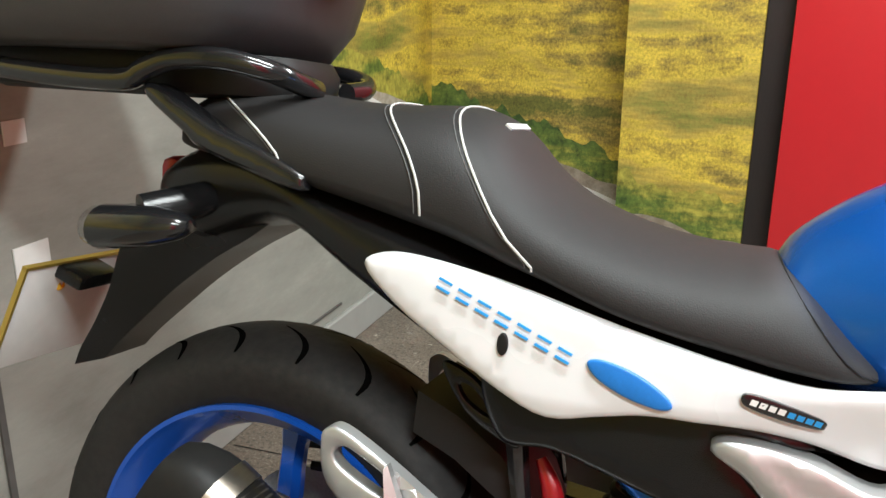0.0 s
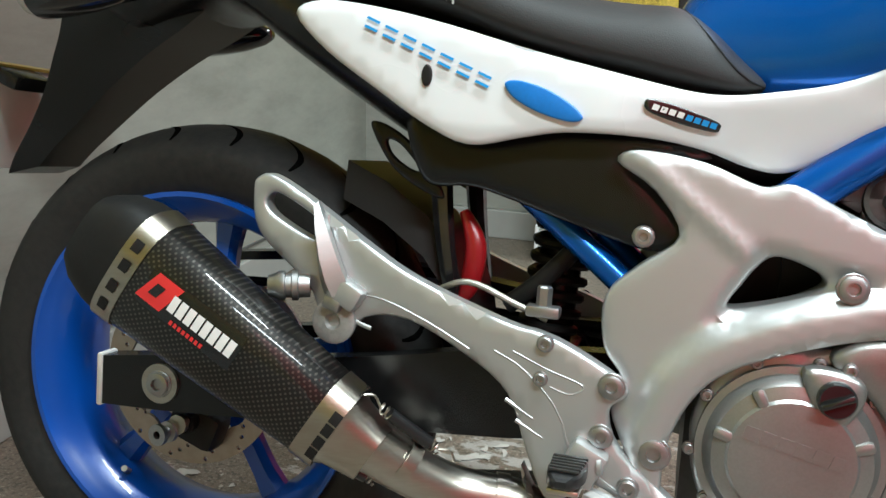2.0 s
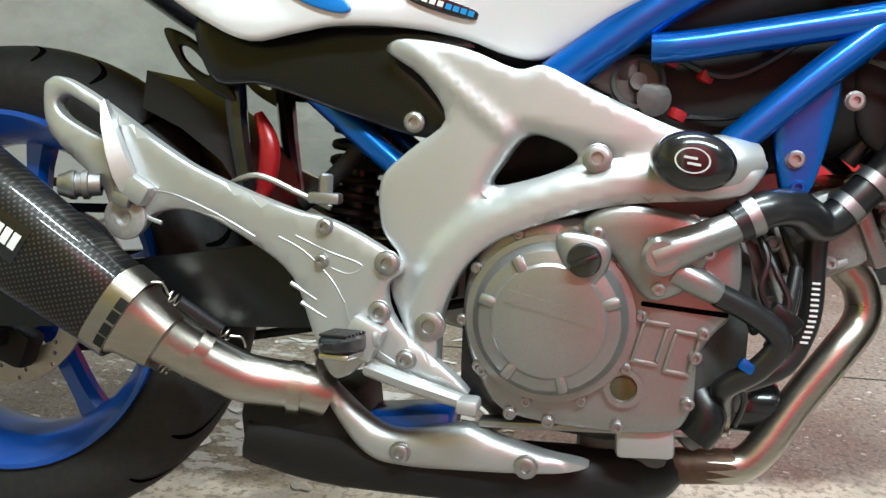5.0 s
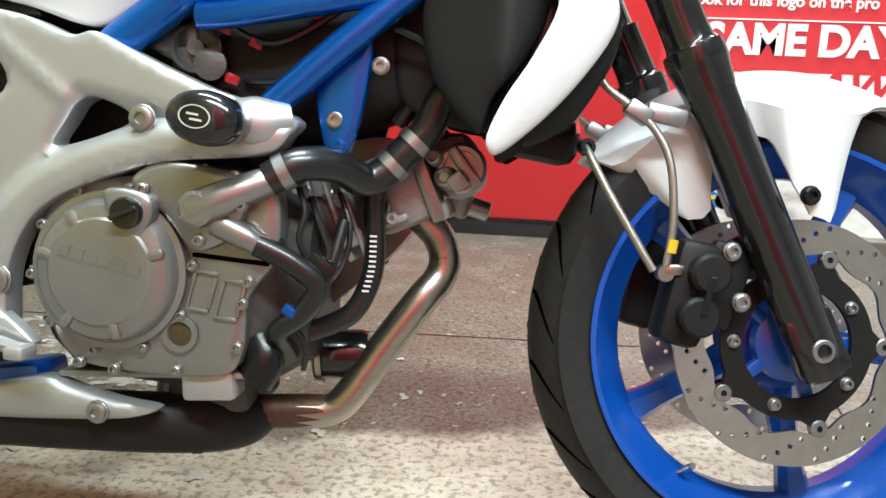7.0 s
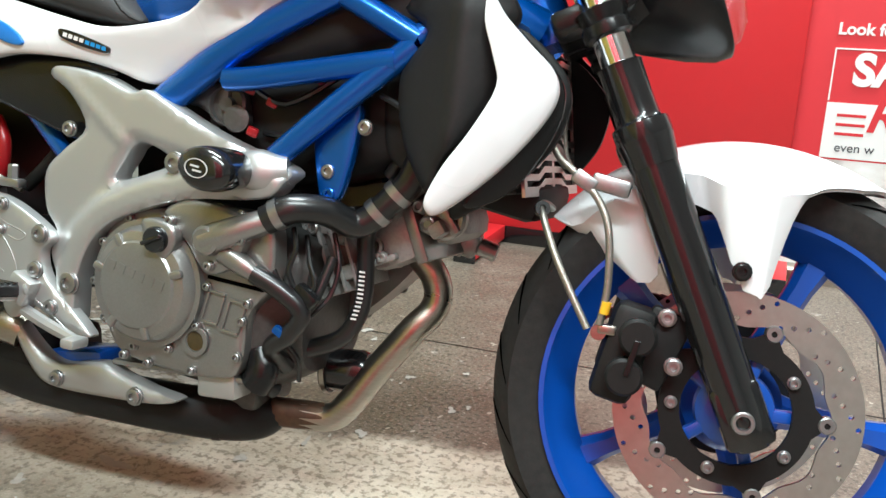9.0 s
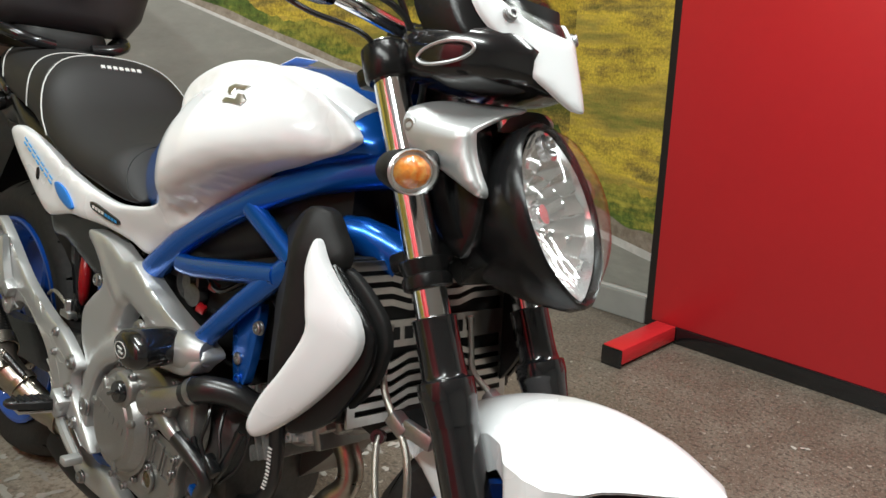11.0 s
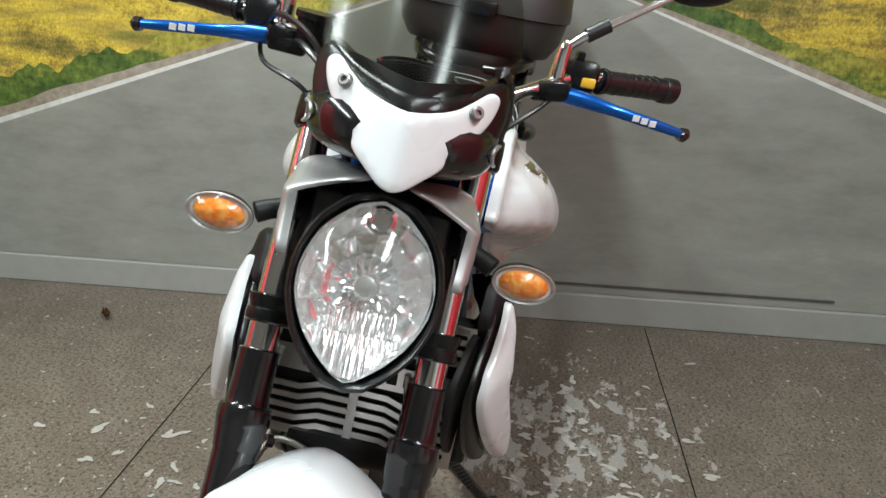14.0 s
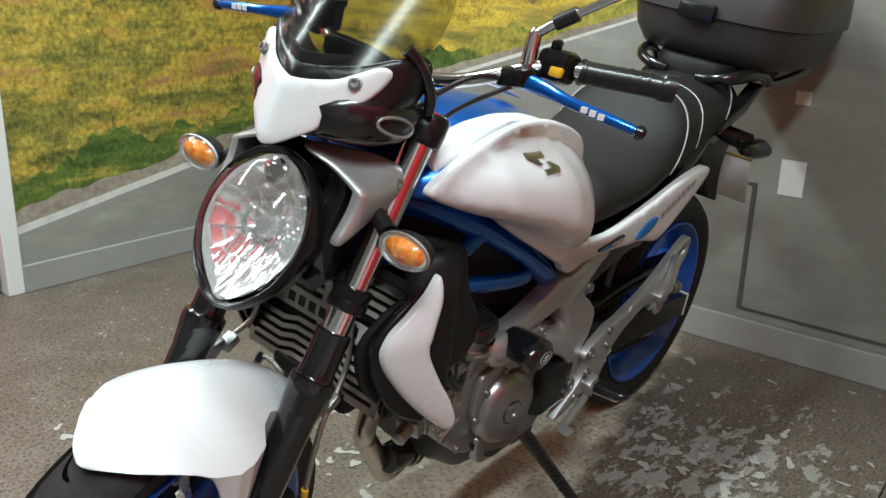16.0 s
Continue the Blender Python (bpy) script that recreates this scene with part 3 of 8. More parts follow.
mural(wall_back, lambda u, z: (BACK + 0.003, u, z), RIGHT, LEFT, lambda y: min(0.458 + 0.33 * (y + 1.90), 0.485 + 0.384 * (2.03 - y)), 1.22, 1.7)
mural(wall_left, lambda u, z: (u, LEFT - 0.003, z), BACK, 0.122, lambda x: float(np.interp(x, (-0.57, -0.32, -0.12, 0.122), (0.486, 0.440, 0.382, 0.292))), 1.12, 4.1)
mural(wall_step, lambda u, z: (u, STEP - 0.003, z), 0.122, 0.487, lambda x: 0.278 - 0.19 * (x - 0.135), 1.15, 8.3)
mural(wall_right, lambda u, z: (u, RIGHT + 0.003, z), BACK, 0.742, lambda x: 0.456 - 0.192 * (x + 0.541), 1.05, 12.9, field=THICKET)


def sheet(u0, u1, z0, z1):
    return slab(BACK + 0.0035, BACK + 0.006, u0, u1, z0, z1)


for k, (u0, u1, z0, z1) in enumerate(((0.205, 0.277, 0.510, 0.615), (0.218, 0.262, 0.777, 0.815))):
    tagged(part("paper_patch", sheet(u0, u1, z0, z1), PAPER, None, smooth=0), "blank white paper patch stuck on the mural", "paper", "paper patches")

# thin dark frame line of a hatch in the back wall
hatch = structure("hatch_1", join(slab(BACK + 0.003, BACK + 0.008, 0.142, 1.30, 0.130, 0.136), slab(BACK + 0.003, BACK + 0.008, 0.130, 0.142, 0.130, 0.526), slab(BACK + 0.003, BACK + 0.008, -0.170, -0.163, 0.104, 0.526), slab(BACK + 0.003, BACK + 0.008, -0.170, 0.142, 0.526, 0.532)), HATCH_EDGE, "thin dark seam of a hatch in the papered wall", "seam")

# red free-standing display board with feet
board = thing("display_board", "red free-standing display board with a black foot rail", "display board", at=pose(1.025, 1.70, 0))
part("panel", slab(-0.468, 0.455, -0.02, 0.02, 0.055, 2.0, 0.003), RED, board)
part("base_rail", slab(-0.463, 0.450, -0.024, 0.018, 0.0, 0.055, 0.003), GLOSS, board, "black base rail")
for x, reach in ((-0.41, 0.31), (0.455, 0.226)):
    part("foot", slab(x - 0.035, x + 0.035, -reach, -0.026, 0.012, 0.06, 0.004), RED, board)
    part("foot_cap", slab(x - 0.035, x + 0.035, -reach - 0.006, -reach, 0.0, 0.058, 0.003), GLOSS, board, "black plastic end cap")

board2 = thing("display_board", "red display board standing past the mural wall", "display board", at=pose(1.3, RIGHT - 0.05, 0))
part("panel", slab(-0.49, 0.5, -0.02, 0.02, 0.055, 2.0, 0.003), RED, board2)
part("base_rail", slab(-0.49, 0.5, -0.024, 0.018, 0.0, 0.055, 0.003), GLOSS, board2, "black base rail")


def letters(name, text, size, m, mat, parent, depth=0.0008, shear=0.0, spacing=1.0, bold=0.0):
    c = bpy.data.curves.new(name, "FONT")
    c.body, c.size, c.extrude, c.shear, c.space_character, c.offset = text, size, depth, shear, spacing, bold
    c.align_x, c.align_y = "LEFT", "BOTTOM"
    ob = new(name, c)
    c.materials.append(mat)
    ob.parent = parent
    ob.matrix_local = m
    return ob


PICTURE = print_material("blurred_picture_print", [(0.25, (0.36, 0.30, 0.29)), (0.5, (0.72, 0.68, 0.66)), (0.75, (0.82, 0.81, 0.80))], 6, 5, (1, 1, 2), 3)

# roll-up banner with print
banner = thing("roll_up_banner", "red and white roll-up banner in a silver floor cassette", "banner", at=pose(1.472, 1.72, -0.022))
part("cloth_red", slab(0, 0.86, -0.002, 0.0, 0.385, 2.0), SIGN_RED, banner, "red upper print")
part("cloth_picture", slab(0, 0.86, -0.002, 0.0, 0.07, 0.385), PICTURE, banner, "pale blurred picture print")
part("white_field", slab(0.085, 0.86, -0.0035, -0.002, 0.39, 0.545), SIGN_WHITE, banner)
part("cassette", block((0.88, 0.09, 0.07), (0.43, 0.0, 0.035), 0.018, seg=3), STEEL, banner, "silver cassette")
for x in (0.12, 0.74):
    part("foot", slab(x - 0.03, x + 0.03, -0.19, 0.12, 0.0, 0.012, 0.003), STEEL, banner)
letters("print_text", "SAME DAY", 0.118, pose(0.140, -0.004, 0.574, 90), SIGN_WHITE, banner, bold=0.005)
letters("print_text", "Look for this logo on the pro", 0.044, pose(0.085, -0.004, 0.722, 90), SIGN_WHITE, banner, bold=0.0012)
letters("print_text", "R", 0.125, pose(0.19, -0.004, 0.447, 90), SIGN_RED, banner, shear=0.25, bold=0.003)
letters("print_text", "AWAY", 0.125, pose(0.462, -0.004, 0.447, 90), SIGN_RED, banner, shear=0.25, bold=0.003)
letters("print_text", "even w", 0.036, pose(0.12, -0.004, 0.402, 90), INK, banner)
letters("print_text", "Part Exchange!", 0.036, pose(0.40, -0.004, 0.402, 90), INK, banner)
for k in range(3):
    part("speed_line", slab(0.115, 0.19, -0.0045, -0.0035, 0.455 + 0.026 * k, 0.463 + 0.026 * k), SIGN_RED, banner, smooth=0)
    part("print_bar", slab(0.285 + 0.058 * k, 0.33 + 0.058 * k, -0.0045, -0.0035, 0.450, 0.525), SIGN_RED, banner, smooth=0)
part("print_border", join(slab(0.085, 0.86, -0.0045, -0.002, 0.69, 0.694), slab(0.085, 0.089, -0.0045, -0.002, 0.55, 0.69)), SIGN_WHITE, banner)
oval = panel(circle(0.17, 0.16, 0.07, 20), -0.003, 0.001, crown=0.0, sharp=True, step=0.05)
for v in oval.verts:
    v.co.z = 0.16 + (v.co.z - 0.16) * 0.5
part("oval_logo", oval, STICKER_BLUE, banner, "blue oval logo without letters", smooth=0)
part("logo_bar", slab(0.12, 0.22, -0.0045, -0.003, 0.163, 0.175), YELLOW, banner, smooth=0)
part("logo_bar", slab(0.125, 0.215, -0.0045, -0.003, 0.145, 0.153), YELLOW, banner, smooth=0)

# floor: slab joints, worn flakes
def joint(x0, y0, x1, y1, w=0.0035):
    d = Vector((x1 - x0, y1 - y0, 0))
    s = Vector((-d.y, d.x, 0)).normalized() * w / 2
    bm = bmesh.new()
    n = 14
    rows = []
    for i in range(n + 1):
        p = Vector((x0, y0, 0.0012)) + d * i / n + s.normalized() * 0.004 * noise.noise(Vector((i * 0.7, x0, y0)))
        rows.append((bm.verts.new(p + s), bm.verts.new(p - s)))
    for a, b in zip(rows, rows[1:]):
        bm.faces.new((a[0], a[1], b[1], b[0]))
    return bm


structure("floor_joint", join(joint(-0.54, -0.605, 1.4, -0.55), joint(-0.54, 0.709, 2.2, 0.80), joint(1.6, -1.8, 1.75, 1.7)), MATT, "dark saw-cut joints in the concrete floor", "joint")


def flakes(count, cx, cy, sx, sy, big, seed):
    rnd = random.Random(seed)
    bm = bmesh.new()
    for _ in range(count):
        x, y = rnd.gauss(cx, sx), rnd.gauss(cy, sy)
        r = big * rnd.uniform(0.25, 1.0) ** 2
        if x < BACK + 0.06:
            continue
        k = rnd.randint(14, 20)
        p2, p3 = rnd.random() * 6.3, rnd.random() * 6.3
        a0, ar = rnd.random() * 6.3, rnd.uniform(1, 2.6)
        turn = rnd.random() * 3.1
        ring = []
        for i in range(k):
            a = a0 + i * math.tau / k
            q = r * (0.85 + 0.28 * math.sin(2 * a + p2) + 0.2 * math.sin(3 * a + p3) + rnd.uniform(-0.1, 0.1))
            u, v = q * math.cos(a) * ar, q * math.sin(a)
            ring.append(bm.verts.new((x + u * math.cos(turn) - v * math.sin(turn), y + u * math.sin(turn) + v * math.cos(turn), 0.0015 + 0.001 * rnd.random())))
        bm.faces.new(ring)
    bmesh.ops.recalc_face_normals(bm, faces=bm.faces)
    return bm


fl = part("paint_flakes", join(flakes(46, 0.34, -0.24, 0.16, 0.13, 0.015, 31), flakes(12, 0.36, -0.13, 0.09, 0.04, 0.026, 33), flakes(150, 0.40, 0.48, 0.26, 0.16, 0.014, 3), flakes(120, 0.62, -0.40, 0.35, 0.22, 0.014, 4), flakes(90, 1.1, 0.2, 0.5, 0.5, 0.008, 5), flakes(60, 0.1, 0.1, 0.25, 0.25, 0.016, 6), flakes(45, 1.1, -0.62, 0.28, 0.2, 0.014, 7)), FLAKE, None, smooth=0)
tagged(fl, "pale bare patches where the floor paint has flaked", "paint flakes", kind="stuff")


# dried leaf and rust stain on the floor
leaf = bmesh.new()
rows = []
for i in range(7):
    f = i / 6
    w = 0.014 * math.sin(math.pi * (0.08 + 0.88 * f))
    rows.append([leaf.verts.new((-0.035 + 0.07 * f, u * w, 0.004 + 0.012 * abs(u) + 0.010 * (2 * f - 1) ** 2)) for u in (-1, 0, 1)])
for p, q in zip(rows, rows[1:]):
    for k in range(2):
        leaf.faces.new((p[k], p[k + 1], q[k + 1], q[k]))
bmesh.ops.solidify(leaf, geom=leaf.faces[:], thickness=0.0008)
leaf.transform(pose(-0.28, -1.06, 0, 0, 0, 35))
tagged(part("dried_leaf", leaf, material("dried_leaf", (0.12, 0.05, 0.02), 0.6, grain=0.4, scale=120), None, smooth=30), "small curled brown leaf lying on the concrete floor", "leaf")
stain = flakes(14, -0.26, -0.54, 0.035, 0.02, 0.018, 21)
tagged(part("rust_stain", stain, material("rust_stain", (0.20, 0.075, 0.02), 0.8, grain=0.6, scale=90, second=(0.12, 0.07, 0.04)), None, smooth=0), "orange rust stain on the concrete floor", "stain", kind="stuff")

# ---- the motorcycle, in its own upright frame: x ahead from the rear axle, y to its left, z up ----
LEAN, STEER = 9.3, 8.6
bike = thing("motorcycle", "white and blue naked motorcycle leaning on its side stand", "motorcycle", at=pose(0, -0.0045, 0, -LEAN, 0, 0.65))
HEAD = Vector((1.105, 0, 0.93))
RAKE = Vector((-0.434, 0, 0.901))
TURN = Matrix.Translation(HEAD + Vector((-0.0135, 0.008, 0))) @ Matrix.Rotation(radians(STEER), 4, RAKE) @ Matrix.Translation(-HEAD)


def steered(bm):
    """Turns a part with the fork; the mark keeps it out of the narrowing of the fixed frame."""
    bm.transform(TURN)
    if "steered" not in bm.verts.layers.int:
        bm.verts.layers.int.new("steered")
    return bm


def bolt(at, r=0.009, axis=(0, -1, 0), h=0.006, mat=None, parent=None, name="bolt", steer=False):
    """A socket cap screw with a washer and a hex recess."""
    bm = lathe([(-0.003, r * 1.2), (0.0, r * 1.2), (0.0008, r * 1.14), (0.001, r), (h * 0.8, r), (h, r * 0.82), (h, r * 0.5), (h * 0.35, r * 0.45), (h * 0.35, 0)], at, axis, 12)
    if steer:
        steered(bm)
    return part(name, bm, mat or ZINC, parent or bike, smooth=35)


# -- wheels --
def tyre_profile(r, w, bead=0.222):
    """Closed cross-section, (across, radius)."""
    h = w / 2
    out = [(-h * 0.80, bead), (-h * 0.93, bead + 0.018), (-h, bead + 0.042), (-h * 0.97, r - 0.032)]
    for k in range(1, 12):
        a = -1 + 2 * k / 12
        out.append((h * 0.96 * a, r - 0.030 * abs(a) ** 2.2))
    out += [(h * 0.97, r - 0.032), (h, bead + 0.042), (h * 0.93, bead + 0.018), (h * 0.80, bead)]
    return out


def rim_bm(w, seg=72):
    h = w / 2
    prof = [(-h, 0.227), (-h, 0.221), (-h + 0.012, 0.2135), (-h + 0.028, 0.198), (-0.012, 0.186), (0.012, 0.186), (h - 0.028, 0.198), (h - 0.012, 0.2135), (h, 0.221), (h, 0.227),
            (h - 0.008, 0.227), (h - 0.014, 0.219), (0, 0.20), (-h + 0.014, 0.219), (-h + 0.008, 0.227)]
    return lathe(prof, seg=seg, closed=True)


def spoke(angle, w0, w1, r0, r1, y0, y1, t):
    """A cast arm with a raised spine."""
    bm = bmesh.new()
    rings = []
    n = 8
    for i in range(n + 1):
        f = i / n
        r = r0 + (r1 - r0) * f
        flare = 1 + 0.55 * max(0, f - 0.72) / 0.28 + 0.35 * max(0, 0.2 - f) / 0.2
        w = (w0 + (w1 - w0) * f) * flare / 2
        y = y0 + (y1 - y0) * f
        ring = []
        for u, v in ((-1, 0.35), (-0.55, 1), (0.55, 1), (1, 0.35), (1, -0.35), (0.55, -1), (-0.55, -1), (-1, -0.35)):
            p = Vector((u * w, y + v * t / 2, r))
            ring.append(bm.verts.new(Matrix.Rotation(angle, 4, "Y") @ p))
        rings.append(ring)
    for a, b in zip(rings, rings[1:]):
        for k in range(8):
            bm.faces.new((a[k], a[(k + 1) % 8], b[(k + 1) % 8], b[k]))
    bmesh.ops.recalc_face_normals(bm, faces=bm.faces)
    return bm


def plate(outer, holes, y, thick):
    """A flat plate with holes, seen along y; loops of (x, z)."""
    from mathutils.geometry import delaunay_2d_cdt
    pts, edges = [], []
    for loop in [outer, *holes]:
        o = len(pts)
        pts += [tuple(map(float, q)) for q in loop]
        edges += [(o + i, o + (i + 1) % len(loop)) for i in range(len(loop))]
    v2, _, f2, _, _, _ = delaunay_2d_cdt([Vector(q) for q in pts], edges, [], 2, 1e-6)
    q = [tuple(v) for v in v2]
    faces = []
    for f in f2:
        c = (sum(q[i][0] for i in f) / len(f), sum(q[i][1] for i in f) / len(f))
        if inside(*c, outer) and not any(inside(*c, hl) for hl in holes):
            faces.append(f)
    bm = bmesh.new()
    a = [bm.verts.new((x, y - thick / 2, z)) for x, z in q]
    b = [bm.verts.new((x, y + thick / 2, z)) for x, z in q]
    seen = set()
    for f in faces:
        k = len(f)
        bm.faces.new([a[i] for i in f])
        bm.faces.new([b[i] for i in reversed(f)])
        seen |= {(f[i], f[(i + 1) % k]) for i in range(k)}
    for i, j in seen:
        if (j, i) not in seen:
            bm.faces.new((a[j], a[i], b[i], b[j]))
    bmesh.ops.recalc_face_normals(bm, faces=bm.faces)
    return bm


def grooves(r, w, count, rear, seed):
    """Tread cuts as slim flat strips along the tyre's crown; their shade is put in the near-black colour."""
    bm = bmesh.new()
    h = w / 2
    for k in range(count):
        a0 = k * math.tau / count
        for side in (-1, 1):
            off = 0 if side < 0 else math.pi / count
            row = []
            for i in range(9):
                f = i / 8
                a = side * (0.10 + 0.78 * f)
                ang = a0 + off + (0.16 if rear else -0.20) * f + 0.06 * math.sin(f * 3.1)
                rr = r - 0.030 * abs(a) ** 2.2 + 0.0006
                wd = 0.0046 * math.sin(math.pi * (0.12 + 0.76 * f)) / rr
                row.append([bm.verts.new((math.sin(ang + s * wd) * rr, h * 0.96 * a, math.cos(ang + s * wd) * rr)) for s in (-1, 1)])
            for p, q in zip(row, row[1:]):
                bm.faces.new((p[0], p[1], q[1], q[0]))
    return bm


def wheel(name, centre, r, w, rim_w, spoke_angles, disc_r, disc_y, steer, spoke_w):
    at = Matrix.Translation(centre)
    hub_y = 0.0
    rim = join(rim_bm(rim_w), lathe([(-0.055, 0.018), (-0.055, 0.034), (-0.035, 0.042), (-0.03, 0.058), (0.03, 0.058), (0.035, 0.042), (0.055, 0.034), (0.055, 0.018)], seg=36, closed=True))
    tyre = lathe(tyre_profile(r, w), seg=96, closed=True)
    cuts = grooves(r, w, 22, steer is False, 1)
    for b in (rim, tyre, cuts):
        b.transform(at)
        if steer:
            steered(b)
    wh = part(name, rim, WHEEL_BLUE, bike, "blue five-spoke cast wheel", smooth=32)
    for a in spoke_angles:
        sp = spoke(a, spoke_w[0], spoke_w[1], 0.045, 0.196, hub_y, 0.0, 0.034)
        sp.transform(at)
        if steer:
            steered(sp)
        part("spoke", sp, WHEEL_BLUE, wh, smooth=28)
    part("tyre", tyre, RUBBER, wh, "black road tyre", smooth=50)
    part("tread", cuts, GROOVE, wh, smooth=0)
    valve = tube([(centre[0] - 0.11, -0.020, centre[2] - 0.165), (centre[0] - 0.10, -0.048, centre[2] - 0.148)], 0.0042, 8, 1)
    part("valve", steered(valve) if steer else valve, ZINC, wh)
    # drilled brake disc
    outer = circle(0, 0, disc_r, 72)
    inner = []
    for i in range(80):
        a = i * math.tau / 80
        rr = disc_r - (0.040 if steer else 0.034) + 0.007 * (0.5 + 0.5 * math.cos(10 * a))
        inner.append((rr * math.cos(a), rr * math.sin(a)))
    holes = [inner]
    for i in range(14):
        for j, rr in enumerate((0.006, 0.0145, 0.023, 0.0305)):
            a = i * math.tau / 14 + j * 0.11
            holes.append(circle((disc_r - rr) * math.cos(a), (disc_r - rr) * math.sin(a), 0.0032, 7))
    for s in ((-1,) if steer is False else (-1, 1)):
        d = plate(outer, holes, s * disc_y, 0.005)
        d.transform(at)
        c_out = []
        for i in range(60):
            a = i * math.tau / 60
            lobes = 5 if steer else 5
            rr = (disc_r - 0.052 if steer else disc_r - 0.056) + (0.017 if steer else 0.020) * max(0, math.cos(lobes * a)) ** 6
            c_out.append((rr * math.cos(a), rr * math.sin(a)))
        c_in = [circle(0, 0, 0.062 if steer else 0.036, 36)]
        carrier = plate(c_out, c_in, s * disc_y, 0.007)
        carrier.transform(at)
        buttons = [lathe([(-0.006, 0.0035), (-0.006, 0.010), (0.004, 0.010), (0.0055, 0.0085), (0.0055, 0.0035)], (centre[0] + (disc_r - 0.039) * math.cos(a), centre[1] + s * disc_y, centre[2] + (disc_r - 0.039) * math.sin(a)), (0, s, 0), 14) for a in [i * math.tau / 5 for i in range(5)]]
        if steer:
            steered(d), steered(carrier)
            for b in buttons:
                steered(b)
        disc = part("brake_disc", d, DISC if steer else REAR_DISC, wh, "drilled steel brake disc", smooth=0)
        part("disc_carrier", carrier, MATT if steer else ENGINE, wh, "dark disc carrier", smooth=30)
        if steer:
            for i in range(5):
                a = (i + 0.5) * math.tau / 5
                bolt((centre[0] + 0.072 * math.cos(a), centre[1] + s * (disc_y + 0.004), centre[2] + 0.072 * math.sin(a)), 0.0065, (0, s, 0), parent=wh, steer=True)
            hub = lathe([(0.0, 0.034), (0.0, 0.046), (0.012, 0.044), (0.016, 0.036), (0.018, 0.024), (0.018, 0.012)], (centre[0], s * 0.055, centre[2]), (0, s, 0), 36)
            part("hub_flange", steered(hub), WHEEL_BLUE, wh)
            for i in range(5):
                a = i * math.tau / 5
                b = block((0.040, 0.012, 0.016), (0, 0, 0), 0.004)
                b.transform(Matrix.Translation((centre[0] + 0.050 * math.cos(a), s * 0.062, centre[2] + 0.050 * math.sin(a))) @ Matrix.Rotation(-a, 4, "Y"))
                part("hub_arm", steered(b), WHEEL_BLUE, wh)
        for b in buttons:
            part("disc_button", b, ZINC, wh)
    return wh


FA = Vector((1.451, 0.0, 0.293))   # front axle
RA = Vector((0.0, 0.0, 0.312))     # rear axle
front_wheel = wheel("front_wheel", FA, 0.290, 0.120, 0.112, [radians(a) for a in (24, 96, 168, 240, 312)], 0.138, 0.072, True, (0.036, 0.027))
rear_wheel = wheel("rear_wheel", RA, 0.312, 0.160, 0.150, [radians(a) for a in (5, 77, 149, 221, 293)], 0.120, 0.055, False, (0.036, 0.028))
bolt((RA.x, -0.128, RA.z), 0.014, h=0.006, name="axle_nut")
part("axle_washer", lathe([(0, 0.010), (0, 0.024), (0.005, 0.024), (0.005, 0.010)], (RA.x, -0.122, RA.z), seg=24), STEEL, bike)

# -- fork --
def fork_point(f, y):
    """f = 0 at the axle, 1 at the top clamp."""
    return (1.453 - 0.312 * f, y, 0.298 + 0.646 * f)


for s in (-1, 1):
    y = 0.105 * s
    low = tube([fork_point(-0.055, y), fork_point(-0.02, y), fork_point(0.05, y), fork_point(0.40, y), fork_point(0.405, y), fork_point(0.44, y), fork_point(0.452, y), fork_point(0.475, y), fork_point(0.478, y), fork_point(0.50, y), fork_point(0.565, y), fork_point(0.572, y), fork_point(0.575, y)],
               [0.020, 0.026, 0.0275, 0.0275, 0.0285, 0.0315, 0.033, 0.0325, 0.0275, 0.0255, 0.0255, 0.0265, 0.0215], 20, 3)
    leg = part("fork_leg", steered(low), GLOSS, bike, "gloss black fork lower leg")
    part("fork_tube", steered(tube([fork_point(0.49, y), fork_point(0.75, y), fork_point(1.03, y)], 0.0205, 24, 2)), CHROME, bike, "polished chrome fork tube", smooth=60)
    lug = block((0.055, 0.035, 0.075), (0, 0, 0), 0.008)
    lug.transform(Matrix.Translation(fork_point(0.0, y * 1.03)) @ pose(0, 0, 0, 0, -25.7, 0))
    part("axle_lug", steered(lug), GLOSS, leg)
    part("axle_end", steered(lathe([(0, 0.0085), (0, 0.0125), (0.008, 0.0125), (0.0095, 0.011), (0.0095, 0.008), (0.002, 0.0075), (0.002, 0)], (1.453, y * 1.03 + s * 0.0175, 0.293), (0, s, 0), 20)), ZINC, leg)
    # the split ring of the lower clamp
    part("clamp_ring", steered(tube([fork_point(0.618, y), fork_point(0.622, y), fork_point(0.640, y), fork_point(0.643, y), fork_point(0.665, y), fork_point(0.668, y)], [0.022, 0.0285, 0.0285, 0.026, 0.030, 0.022], 20, 2)), BLACK, bike)
    part("top_clamp_ring", steered(tube([fork_point(0.965, y), fork_point(0.97, y), fork_point(1.02, y), fork_point(1.025, y)], [0.022, 0.029, 0.029, 0.022], 20, 2)), BLACK, bike)
for f, name in ((0.675, "lower_yoke"), (0.995, "top_yoke")):
    b = block((0.075, 0.20, 0.026), (0, 0, 0), 0.008)
    b.transform(Matrix.Translation(Vector(fork_point(f, 0)) + Vector((-0.018, 0, -0.008))) @ pose(0, 0, 0, 0, -25.7, 0))
    part(name, steered(b), BLACK, bike)

